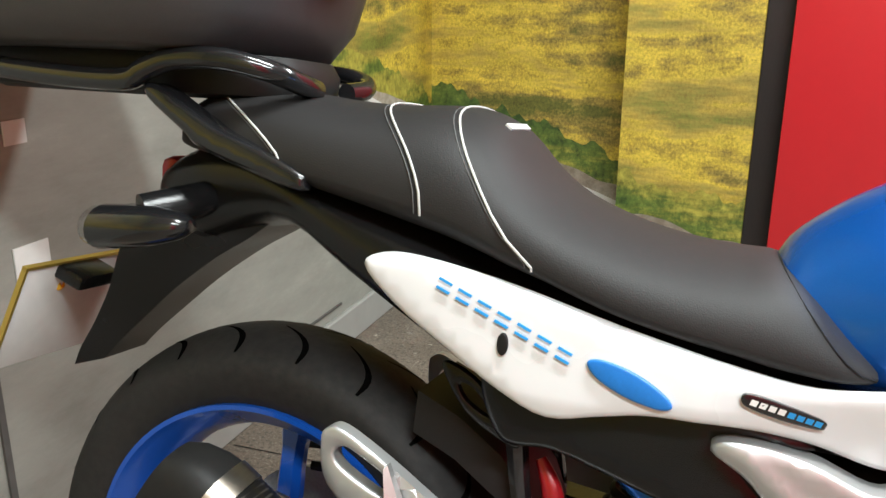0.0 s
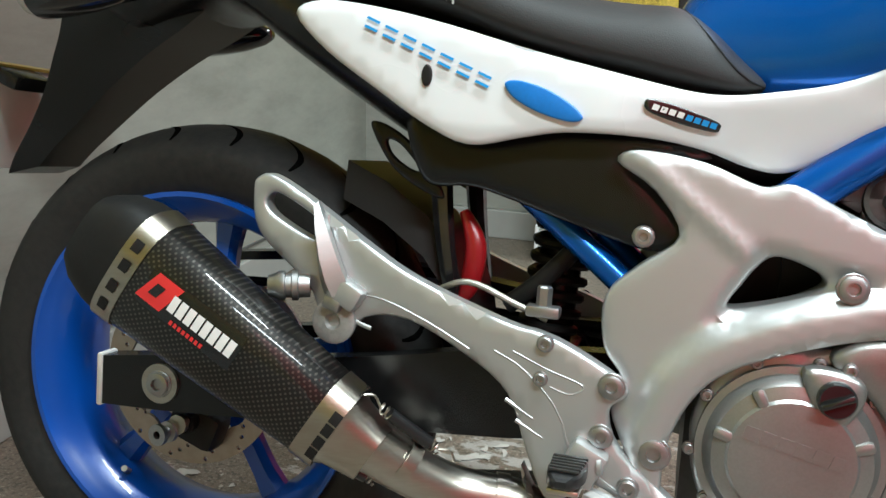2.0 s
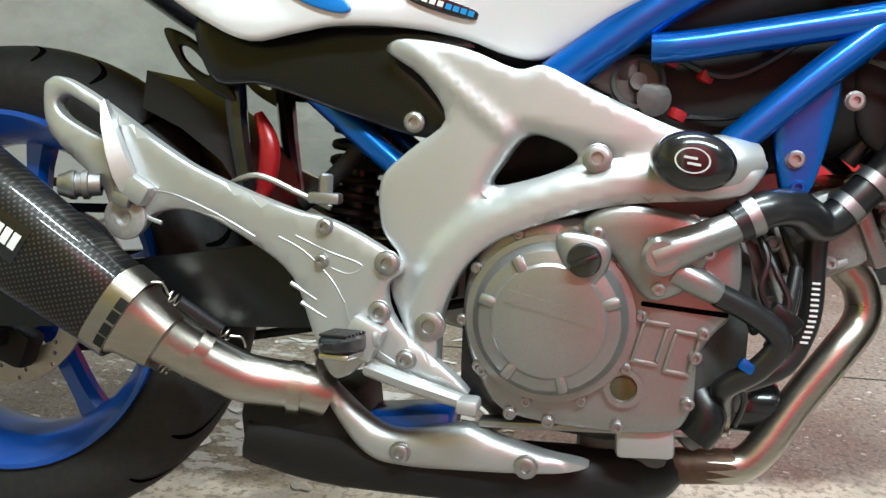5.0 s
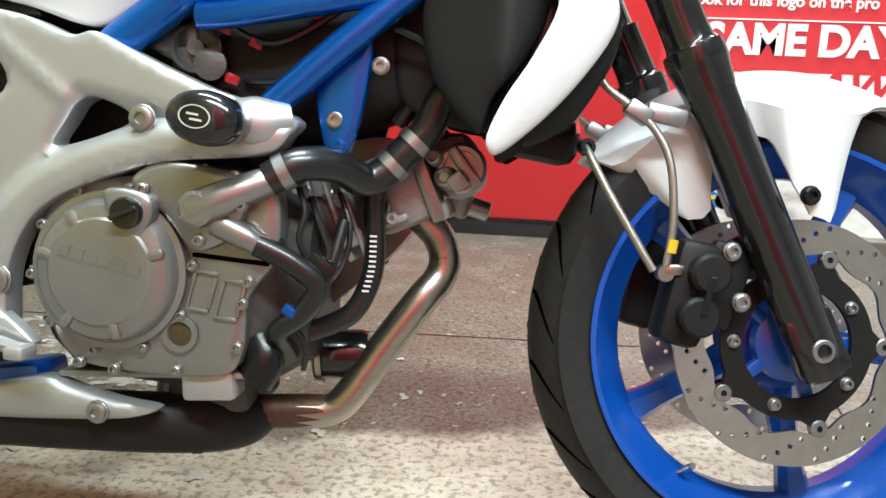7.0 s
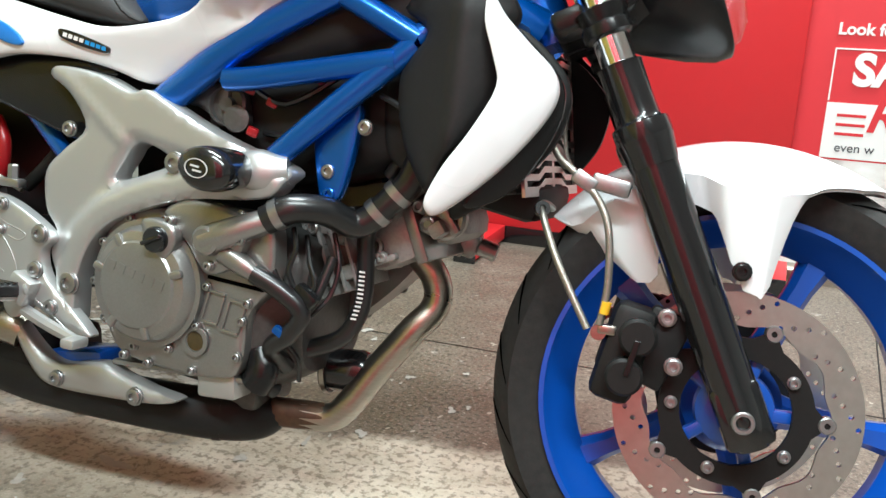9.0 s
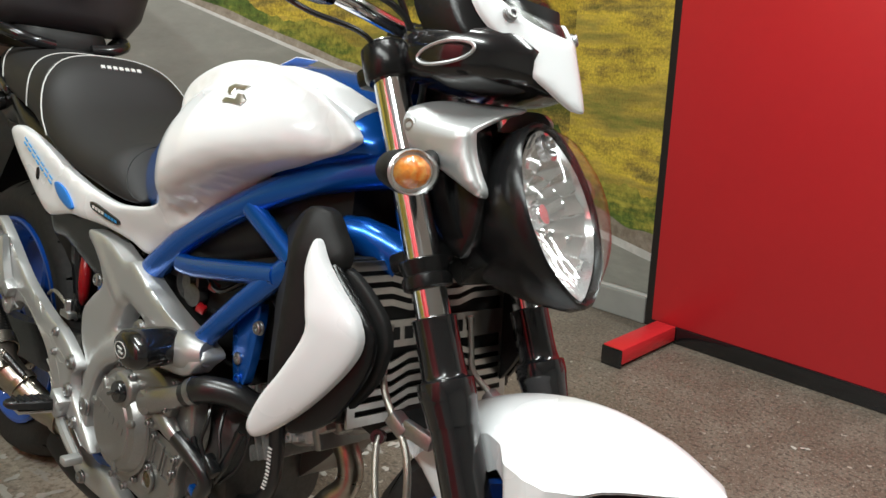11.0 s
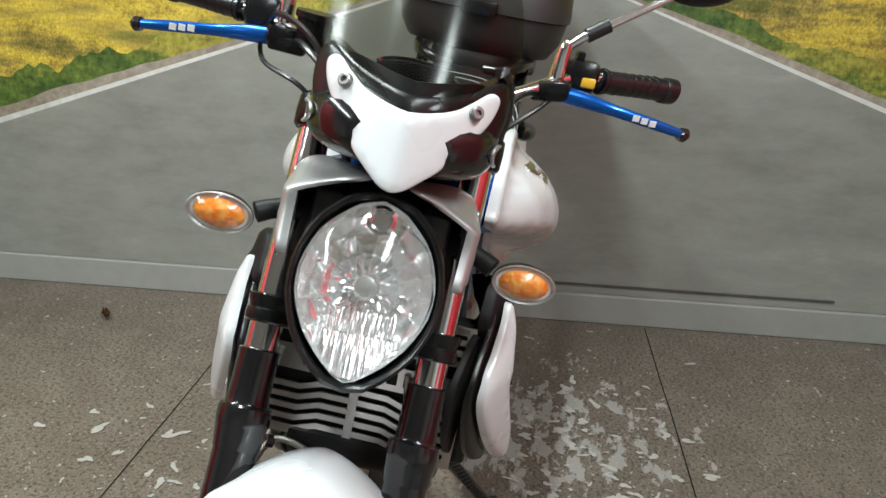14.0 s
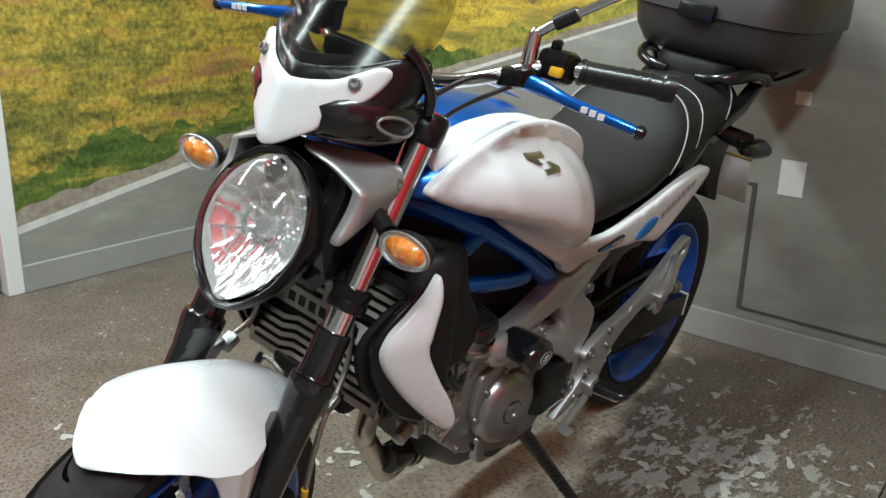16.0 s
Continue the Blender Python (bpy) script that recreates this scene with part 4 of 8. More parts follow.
# -- front mudguard: a saddle swept round the wheel --
GUARD_EDGE = [(-50, 0.300), (-47, 0.245), (-44.5, 0.178), (-40, 0.168), (-36, 0.172), (-31, 0.200), (-27, 0.225), (-18, 0.236), (-13.5, 0.222), (-10.5, 0.170), (-6, 0.136), (1.5, 0.130), (4.5, 0.150), (6.0, 0.195), (7.2, 0.226), (8.4, 0.246), (9.6, 0.255), (12, 0.264), (15, 0.271), (22, 0.285), (26, 0.297), (29, 0.304)]
GUARD_WIDE = [(-50, 0.040), (-44, 0.066), (-36, 0.076), (-20, 0.078), (-15, 0.092), (-11, 0.116), (-4, 0.127), (2, 0.128), (8, 0.116), (14, 0.096), (19, 0.075), (23, 0.054), (26, 0.035), (28, 0.018), (29, 0.005)]
edge_t, wide_t = np.array(GUARD_EDGE), np.array(GUARD_WIDE)
sections = []
N = 90
for i in range(N + 1):
    deg = -50 + 79 * i / N
    a, f = radians(deg), i / N
    top = 0.310 + 0.0065 * math.sin(math.pi * min(1, f * 1.05)) - 0.003 * f
    w = float(np.interp(deg, wide_t[:, 0], wide_t[:, 1]))
    low = float(np.interp(deg, edge_t[:, 0], edge_t[:, 1])) + 0.006 * min(1, max(0, (4 - deg) / 4))
    arch = min(0.034 + 0.6 * max(0, w - 0.077), w * float(np.interp(deg, (6, 24), (0.58, 0.50))))
    arch = min(arch, max(0.004, top - low - 0.002))
    outer = []
    for k in range(17):
        th = radians(-90 + 180 * k / 16)
        u = 0.55 * math.sin(th) + 0.45 * th / radians(90)
        outer.append((w * u, top - arch * abs(u) ** 1.55))
    foot = max(0.002, top - arch - low)
    side = [(w - 0.003 * g, top - arch - foot * g) for g in (0.25, 0.5, 0.75, 0.97, 1.0)]
    ring_out = [(-y, r) for y, r in reversed(side)] + outer + side
    ring_in = [(y - math.copysign(min(0.004, abs(y)), y), r - 0.004) if r > top - arch - 1e-6 else (y - math.copysign(0.004, y), max(r, low + 0.0005)) for y, r in reversed(ring_out)]
    sections.append([(FA.x + r * math.sin(a), y, FA.z + r * math.cos(a)) for y, r in ring_out + ring_in])
guard = part("front_mudguard", steered(loft(sections)), WHITE, bike, "white front mudguard", smooth=38)
for s in (-1, 1):
    bolt((1.432, s * 0.127, 0.455), 0.009, (0, s, 0), steer=True, mat=BLACK, parent=guard)

# -- tank and side panels --
def ring(x, zb, zt, w, sq=2.6, n=40, low=0.55, crown=0.0):
    """A rounded section across the machine at x."""
    out = []
    zc = zb + (zt - zb) * low
    for k in range(n):
        a = k * math.tau / n
        c, s = math.cos(a), math.sin(a)
        q = crown if s > 0 and crown else sq
        yy = w * math.copysign(abs(c) ** (2 / q), c)
        zz = math.copysign(abs(s) ** (2 / q), s)
        out.append((x, yy, zc + zz * ((zt - zc) if s > 0 else (zc - zb))))
    return out


TANK = [(0.548, 0.70, 0.760, 0.065), (0.563, 0.675, 0.795, 0.088), (0.60, 0.660, 0.828, 0.106), (0.645, 0.655, 0.856, 0.125), (0.70, 0.655, 0.882, 0.148), (0.75, 0.67, 0.905, 0.172), (0.81, 0.70, 0.925, 0.194), (0.87, 0.735, 0.935, 0.199), (0.93, 0.765, 0.937, 0.190),
        (0.99, 0.785, 0.931, 0.172), (1.04, 0.80, 0.919, 0.150), (1.09, 0.815, 0.900, 0.120), (1.13, 0.83, 0.878, 0.085)]
TANK_LOW = 0.32   # where the flanks are widest, as a share of the height
tank_loops = [ring(*t, low=TANK_LOW, crown=2.0) for t in spline(TANK, 3, closed=False)]
part("fuel_tank", loft(tank_loops), BLUE, bike, "blue metallic fuel tank centre", smooth=60)


def tank_side(x, z):
    """Half width of the tank side at x, z."""
    t = np.array(TANK)
    zb, zt, w = (np.interp(x, t[:, 0], t[:, k]) for k in (1, 2, 3))
    zc = zb + (zt - zb) * TANK_LOW
    s = abs(z - zc) / max((zt - zc) if z > zc else (zc - zb), 1e-3)
    q = 2.0 if z > zc else 2.6
    return w * max(0.0, 1 - min(s, 0.985) ** q) ** (1 / q)


def cover_y(x, z):
    low = 0.154 - 0.030 * max(0, min(1, (0.70 - z) / 0.08)) * max(0.0, min(1.0, (x - 0.50) / 0.12))
    t = tank_side(x, z)
    body = max(t + 0.004, 0.124)
    f = max(0.0, min(1.0, (z - 0.67) / 0.07)) * max(0.0, min(1.0, (x - 0.68) / 0.06))
    f = f * f * (3 - 2 * f)
    return -(low * (1 - f) + body * f)


COVER = [(0.167, 0.743), (0.196, 0.757), (0.260, 0.751), (0.334, 0.736), (0.425, 0.713), (0.530, 0.690), (0.593, 0.680), (0.65, 0.685), (0.715, 0.699), (0.768, 0.728), (0.772, 0.765), (0.748, 0.802), (0.728, 0.84), (0.735, 0.880),
         (0.775, 0.906), (0.84, 0.926), (0.92, 0.932), (1.00, 0.918), (1.075, 0.890), (1.128, 0.860), (1.112, 0.842), (1.04, 0.812), (0.963, 0.785), (0.915, 0.756), (0.862, 0.724), (0.797, 0.684), (0.742, 0.653), (0.703, 0.626), (0.668, 0.611), (0.635, 0.614), (0.59, 0.628), (0.535, 0.636), (0.46, 0.636), (0.415, 0.628),
         (0.362, 0.618), (0.313, 0.637), (0.262, 0.668), (0.203, 0.706)]
for s in (-1, 1):
    c = panel(COVER, cover_y, 0.010, crown=0.006, edge=0.013, step=0.0125, n=4)
    if s > 0:
        c = mirrored(c)
    cover = part("side_cover", c, WHITE, bike, "white side cover from tank to tail", smooth=60)
    # upper shoulder of the cover, over the crease, up to the blue centre strip
    shoulder = []
    for i in range(25):
        x = 0.757 + 0.335 * i / 24
        tt = np.array(TANK)
        zb, zt, w = (float(np.interp(x, tt[:, 0], tt[:, k])) for k in (1, 2, 3))
        zc = zb + (zt - zb) * TANK_LOW
        y1 = float(np.interp(x, (0.757, 0.78, 0.83, 0.90, 1.0, 1.05, 1.092), (0.110, 0.092, 0.077, 0.07, 0.066, 0.062, 0.055)))
        z0 = float(np.interp(x, (0.757, 0.775, 0.84, 0.92, 1.0, 1.075, 1.092), (0.885, 0.896, 0.915, 0.921, 0.907, 0.880, 0.872)))
        y0 = tank_side(x, z0)
        y0 = max(y0, y1 + 0.008)
        arc = []
        for j in range(9):
            y = y0 + (y1 - y0) * j / 8
            arc.append((y, zc + (zt - zc) * max(0.0, 1 - (y / w) ** 2.0) ** (1 / 2.0)))
        outer = [(x, s * (y + (0.004 if 0 < j < 8 else 0.002)), z + (0.004 if 0 < j < 8 else 0.001)) for j, (y, z) in enumerate(arc)]
        shoulder.append(outer + [(x, s * y, z - 0.006) for y, z in reversed(arc)])
    part("cover_shoulder", loft(shoulder), WHITE, cover, smooth=50)
    oval = panel([(0.398, 0.6795), (0.412, 0.683), (0.440, 0.676), (0.466, 0.662), (0.4765, 0.650), (0.464, 0.646), (0.434, 0.653), (0.408, 0.666)], lambda x, z: cover_y(x, z) - 0.0095, 0.004, crown=0.001, edge=0.004, step=0.012)
    badge = panel([(0.533, 0.666), (0.537, 0.672), (0.56, 0.668), (0.60, 0.655), (0.604, 0.648), (0.598, 0.645), (0.57, 0.650), (0.54, 0.659)], lambda x, z: cover_y(x, z) - 0.0095, 0.004, crown=0.001, edge=0.004, step=0.012)
    if s > 0:
        oval, badge = mirrored(oval), mirrored(badge)
    part("oval_sticker", oval, STICKER_BLUE, cover, "blue oval sticker")
    part("badge", badge, GLOSS, cover, "small dark dealer badge")

# -- seat --
SEATS = [(-0.115, 0.845, 0.865, 0.05), (-0.10, 0.835, 0.893, 0.088), (-0.06, 0.828, 0.912, 0.112), (0.0, 0.815, 0.912, 0.128), (0.07, 0.805, 0.905, 0.14), (0.14, 0.79, 0.902, 0.147), (0.20, 0.775, 0.905, 0.15), (0.24, 0.765, 0.902, 0.152), (0.275, 0.755, 0.885, 0.154),
         (0.31, 0.745, 0.848, 0.156), (0.35, 0.735, 0.818, 0.158), (0.41, 0.715, 0.795, 0.160), (0.47, 0.70, 0.782, 0.158), (0.52, 0.69, 0.778, 0.154), (0.555, 0.682, 0.776, 0.150), (0.59, 0.678, 0.755, 0.143), (0.615, 0.678, 0.732, 0.136), (0.635, 0.682, 0.712, 0.128), (0.642, 0.688, 0.700, 0.122)]
seat_loops = [ring(x, zb, zt, w, 2.5, 40, 0.25) for x, zb, zt, w in spline(SEATS, 3, closed=False)]
seat = part("seat", loft(seat_loops), SEAT, bike, "black stepped vinyl seat with white piping", smooth=70)


def seat_at(x, side):
    """Half width and top of the seat."""
    t = np.array(SEATS)
    return [float(np.interp(x, t[:, 0], t[:, k])) for k in (1, 2, 3)]


def over_seat(x_of, lift=0.002, n=28, a0=-0.15, a1=math.pi + 0.15):
    """A line laid over the seat from one flank to the other; x_of(f) with f = 0 at the flanks and 1 on top."""
    pts = []
    for i in range(n + 1):
        a = a0 + (a1 - a0) * i / n
        f = max(0, math.sin(a))
        x = x_of(f)
        zb, zt, w = seat_at(x, 0)
        zc = zb + (zt - zb) * 0.25
        c, s = math.cos(a), math.sin(a)
        yy = (w + lift) * math.copysign(abs(c) ** 0.8, c)
        zz = math.copysign(abs(s) ** 0.8, s) * ((zt - zc + lift) if s > 0 else (zc - zb))
        pts.append((x, yy, zc + zz))
    return pts


for fn in (lambda f: 0.222 - 0.080 * f ** 1.5, lambda f: 0.338 - 0.112 * f ** 0.62, lambda f: 0.062 - 0.150 * f ** 1.2):
    part("piping", tube(over_seat(fn), 0.0013, 6, 1), PIPING, seat)
    part("stitching", tube(over_seat(lambda f, fn=fn: fn(f) - 0.007, 0.0008), 0.0007, 5, 1), STITCH, seat)

part("front_seam", tube(over_seat(lambda f: 0.640 - 0.085 * f ** 0.8, 0.0008), 0.0011, 6, 1), MATT, seat)

# -- black tail unit, inner panels --
tail = part("tail_unit", loft([ring(x, zb, zt, w, 3, 28, 0.6) for x, zb, zt, w in spline([(-0.160, 0.755, 0.79, 0.04), (-0.138, 0.735, 0.818, 0.075), (-0.085, 0.722, 0.845, 0.092), (-0.02, 0.745, 0.845, 0.102), (0.05, 0.758, 0.825, 0.118), (0.13, 0.71, 0.80, 0.130), (0.21, 0.66, 0.78, 0.134), (0.29, 0.615, 0.76, 0.134), (0.37, 0.60, 0.745, 0.132), (0.45, 0.595, 0.72, 0.130), (0.52, 0.60, 0.70, 0.128)], 3, closed=False)]), BLACK, bike, "black plastic tail unit", smooth=60)
part("plate_hanger", loft([[(x - h, -w, z), (x - h, w, z), (x + h, w * 0.8, z + 0.012), (x + h, -w * 0.8, z + 0.012)] for x, w, z, h in spline([(-0.075, 0.085, 0.765, 0.105), (-0.105, 0.078, 0.728, 0.085), (-0.140, 0.070, 0.695, 0.066), (-0.180, 0.062, 0.650, 0.046), (-0.218, 0.056, 0.605, 0.034), (-0.252, 0.052, 0.566, 0.026), (-0.270, 0.05, 0.540, 0.020)], 4, closed=False)]), BLACK, bike, "black number plate hanger", smooth=30)
PLATE = pose(-0.315, -0.01, 0.612, 0, 24, 0)
pl = block((0.004, 0.25, 0.15), (0, 0, 0), 0.002)
pl.transform(PLATE)
number_plate = part("number_plate", pl, PAPER, bike, "number plate, white at its back, characters as bars")
face = block((0.002, 0.248, 0.148), (-0.0032, 0, 0), 0)
face.transform(PLATE)
part("plate_face", face, YELLOW, number_plate, "yellow plate face", smooth=0)
edge_bm = join(block((0.007, 0.004, 0.152), (0, -0.126, 0)), block((0.007, 0.256, 0.004), (0, 0, 0.076)))
edge_bm.transform(PLATE)
part("plate_edge", edge_bm, material("gold_trim", (0.55, 0.38, 0.08), 0.3, metal=0.6), number_plate, "gold edging", smooth=0)
for k in range(5):
    b = block((0.002, 0.026, 0.055), (-0.0055, -0.08 + 0.04 * k, 0.0))
    b.transform(PLATE)
    part("plate_bar", b, INK, number_plate, smooth=0)
bk = block((0.05, 0.07, 0.02), (-0.272, -0.05, 0.665), 0.005, (0, 20, 0))
part("plate_bracket", bk, BLACK, bike)
bolt((-0.30, -0.075, 0.648), 0.006, (1, 0, 0.4), mat=YELLOW)
part("tail_lamp", block((0.03, 0.12, 0.045), (-0.139, 0, 0.802), 0.012), RED_PLASTIC, bike, "red tail lamp")

# -- top box on its rack --
def rbox(x0, x1, w, z, r=0.25):
    n = 36
    out = []
    for k in range(n):
        a = k * math.tau / n
        c, s = math.cos(a), math.sin(a)
        out.append(((x0 + x1) / 2 + (x1 - x0) / 2 * math.copysign(abs(c) ** 0.55, c), w * math.copysign(abs(s) ** 0.55, s), z))
    return out


box = part("top_box", loft([rbox(-0.43, -0.03, 0.165, 0.944), rbox(-0.46, -0.01, 0.190, 0.950), rbox(-0.485, 0.02, 0.213, 0.992), rbox(-0.495, 0.034, 0.222, 1.045)]), BOX_BLACK, bike, "black plastic top box", smooth=50)
part("box_lid", loft([rbox(-0.502, 0.042, 0.229, 1.048), rbox(-0.502, 0.042, 0.229, 1.064), rbox(-0.492, 0.034, 0.222, 1.13), rbox(-0.45, 0.008, 0.195, 1.20), rbox(-0.38, -0.04, 0.15, 1.225)]), BOX_BLACK, box, "lid", smooth=50)
part("box_plate", loft([rbox(-0.40, 0.020, 0.095, 0.896), rbox(-0.41, 0.030, 0.105, 0.901), rbox(-0.41, 0.030, 0.115, 0.930), rbox(-0.40, 0.020, 0.110, 0.946)]), MATT, box, "mounting plate", smooth=40)
part("box_latch", block((0.03, 0.09, 0.04), (0.044, 0, 1.055), 0.008), BLACK, box)
RAIL = [(-0.108, 0.908), (-0.086, 0.904), (-0.024, 0.869), (0.031, 0.849), (0.086, 0.826), (0.091, 0.818), (0.084, 0.807), (0.018, 0.824), (-0.038, 0.843), (-0.060, 0.860), (-0.104, 0.892)]
for s in (-1, 1):
    loop = tube([(-0.40, s * 0.148, 0.926), (-0.25, s * 0.152, 0.913), (-0.135, s * 0.150, 0.910), (-0.105, s * 0.149, 0.922), (-0.070, s * 0.146, 0.935), (-0.016, s * 0.138, 0.937), (0.030, s * 0.118, 0.928), (0.047, s * 0.085, 0.918), (0.044, s * 0.04, 0.912)], 0.0125, 12, 5)
    part("box_arm", loop, GLOSS, box, "smooth black rack loop")
    b = panel(RAIL, -0.141, 0.026, crown=0.008, edge=0.012, step=0.009, n=4)
    part("grab_rail", mirrored(b) if s > 0 else b, GLOSS, bike, "black moulded grab rail", smooth=60)

# -- blue trellis frame --
def both(name, make, mat, label="", parent=None, smooth=40):
    for s in (-1, 1):
        b = make()
        if s > 0:
            b = mirrored(b)
        part(name, b, mat, parent or bike, label, smooth)


both("frame_tube", lambda: tube([(0.675, -0.133, 0.582), (0.75, -0.133, 0.640), (0.826, -0.131, 0.690), (0.958, -0.122, 0.758), (1.05, -0.095, 0.798), (1.13, -0.05, 0.825)], [0.022, 0.022, 0.021, 0.0205, 0.022, 0.028], 16, 5), BLUE, "blue metallic main frame tube")
part("frame_tube", tube([(0.862, -0.142, 0.530), (0.94, -0.138, 0.601), (1.036, -0.128, 0.682)], 0.0165, 14, 3), BLUE, bike)
both("frame_tube", lambda: tube([(1.040, -0.129, 0.687), (0.938, -0.132, 0.737)], 0.0155, 14, 3), BLUE)
both("frame_tube", lambda: tube([(0.780, -0.138, 0.624), (0.83, -0.14, 0.629), (1.014, -0.134, 0.662)], 0.0155, 14, 3), BLUE)
both("frame_tube", lambda: tube([(1.034, -0.128, 0.688), (1.10, -0.09, 0.735), (1.16, -0.045, 0.715)], [0.016, 0.024, 0.03], 14, 4), BLUE)
part("steering_head", tube([(1.175, 0, 0.70), (1.13, 0, 0.79), (1.075, 0, 0.905)], [0.036, 0.034, 0.036], 18, 4), BLUE, bike, "blue steering head")
both("engine_bracket", lambda: panel([(0.905, 0.575), (0.945, 0.60), (0.965, 0.605), (0.960, 0.55), (0.945, 0.49), (0.928, 0.482), (0.915, 0.495)], -0.118, 0.014, crown=0.003, edge=0.006, step=0.012), BLUE)
both("subframe_tube", lambda: tube([(0.385, -0.10, 0.60), (0.412, -0.10, 0.575), (0.52, -0.12, 0.492), (0.575, -0.128, 0.45)], 0.0145, 12, 3), BLUE, "blue rear subframe tube")
for s in (-1, 1):
    bolt((0.928, s * 0.12, 0.52), 0.009, (0, s, 0))
    bolt((0.932, s * 0.12, 0.492), 0.008, (0, s, 0), mat=BLUE)
    bolt((0.977, s * 0.128, 0.579), 0.0085, (0, s, 0))
    bolt((1.105, s * 0.128, 0.755), 0.008, (0, s, 0))

# left side: black cover over the frame corner, and the oil filler
part("corner_cover", mirrored(panel([(0.985, 0.728), (1.04, 0.755), (1.10, 0.765), (1.11, 0.66), (1.09, 0.55), (1.0, 0.53), (0.945, 0.555), (0.935, 0.60), (0.965, 0.655)], lambda x, z: -0.146 - 0.02 * max(0.0, (0.70 - z) / 0.15), 0.014, crown=0.008, edge=0.02, step=0.013, n=4)), MATT, bike, "matt black cover over the frame corner", smooth=60)
filler = part("oil_filler", lathe([(-0.04, 0.022), (0.0, 0.024), (0.004, 0.029), (0.012, 0.029), (0.014, 0.025), (0.014, 0)], (0.896, 0.142, 0.512), (0.1, 0.35, 1), 28), ENGINE, bike, "cast oil filler neck")
part("filler_cap", lathe([(0.014, 0.023), (0.036, 0.025), (0.040, 0.022), (0.041, 0)], (0.896, 0.142, 0.512), (0.1, 0.35, 1), 14), GLOSS, filler, "black filler cap", smooth=20)

# dark airbox that fills the space, rear cylinder and throttle parts behind the trellis
part("airbox", loft([ring(x, zb, zt, w, 4, 24, 0.5) for x, zb, zt, w in spline([(0.56, 0.60, 0.665, 0.10), (0.68, 0.60, 0.672, 0.112), (0.80, 0.62, 0.74, 0.12), (0.95, 0.66, 0.82, 0.11), (1.08, 0.70, 0.84, 0.07)], 3, closed=False)]), MATT, bike, "black airbox", smooth=50)
part("rear_cylinder", loft([ring(x, z0, z0 + 0.14, 0.075, 3, 20, 0.5) for x, z0 in ((0.60, 0.44), (0.66, 0.47), (0.72, 0.45), (0.78, 0.40))]), MATT, bike, "black rear cylinder", smooth=40)
part("throttle_wheel", lathe([(0, 0.02), (0, 0.034), (0.02, 0.034), (0.022, 0.028), (0.044, 0.028), (0.046, 0.024), (0.036, 0.022), (0.034, 0.011), (0.046, 0.009), (0.046, 0)], (0.765, -0.075, 0.588), (0.1, -1, 0.1), 24), DARKCAST, bike, "dark throttle wheel", smooth=35)
part("throttle_body", join(block((0.05, 0.03, 0.045), (0.742, -0.098, 0.600), 0.008, (0, 25, 0)), block((0.06, 0.05, 0.03), (0.735, -0.09, 0.602), 0.006), block((0.03, 0.03, 0.06), (0.755, -0.10, 0.59), 0.008), lathe([(0, 0.018), (0.02, 0.018), (0.022, 0.012), (0.022, 0)], (0.782, -0.100, 0.575), (0.2, -1, 0), 16)), DARKCAST, bike, "dark cast throttle body")
for p in ((0.80, -0.112, 0.615), (0.835, -0.112, 0.60), (0.81, -0.115, 0.56), (0.90, -0.112, 0.635)):
    part("connector", block((0.016, 0.014, 0.012), p, 0.003, (10, 20, 30)), RED_PLASTIC, bike, "small red connector")
for a, b, c in (((0.80, -0.11, 0.62), (0.86, -0.118, 0.60), (0.93, -0.11, 0.64)), ((0.82, -0.10, 0.56), (0.88, -0.112, 0.565), (0.97, -0.10, 0.62)), ((0.99, -0.115, 0.62), (1.03, -0.12, 0.60), (1.06, -0.11, 0.56))):
    part("cable", tube([a, b, c], 0.004, 6, 5), HOSE, bike)

# -- silver swing-arm pivot casting --
CAST = [(0.512, 0.612), (0.533, 0.624), (0.594, 0.616), (0.647, 0.597), (0.676, 0.601), (0.722, 0.580), (0.803, 0.546), (0.889, 0.521), (0.890, 0.500), (0.862, 0.478), (0.760, 0.467), (0.684, 0.444), (0.634, 0.420), (0.604, 0.389), (0.584, 0.338), (0.582, 0.280), (0.570, 0.288), (0.547, 0.322), (0.527, 0.366), (0.535, 0.398), (0.515, 0.428), (0.512, 0.479), (0.542, 0.512), (0.577, 0.544), (0.550, 0.586)]
CAST_HOLE = [(0.628, 0.479), (0.640, 0.505), (0.657, 0.528), (0.675, 0.532), (0.706, 0.520), (0.711, 0.507), (0.676, 0.490)]


CAST_RIM = [(0.583, 0.285), (0.585, 0.338), (0.605, 0.390), (0.635, 0.421), (0.685, 0.445), (0.760, 0.468), (0.862, 0.479)]


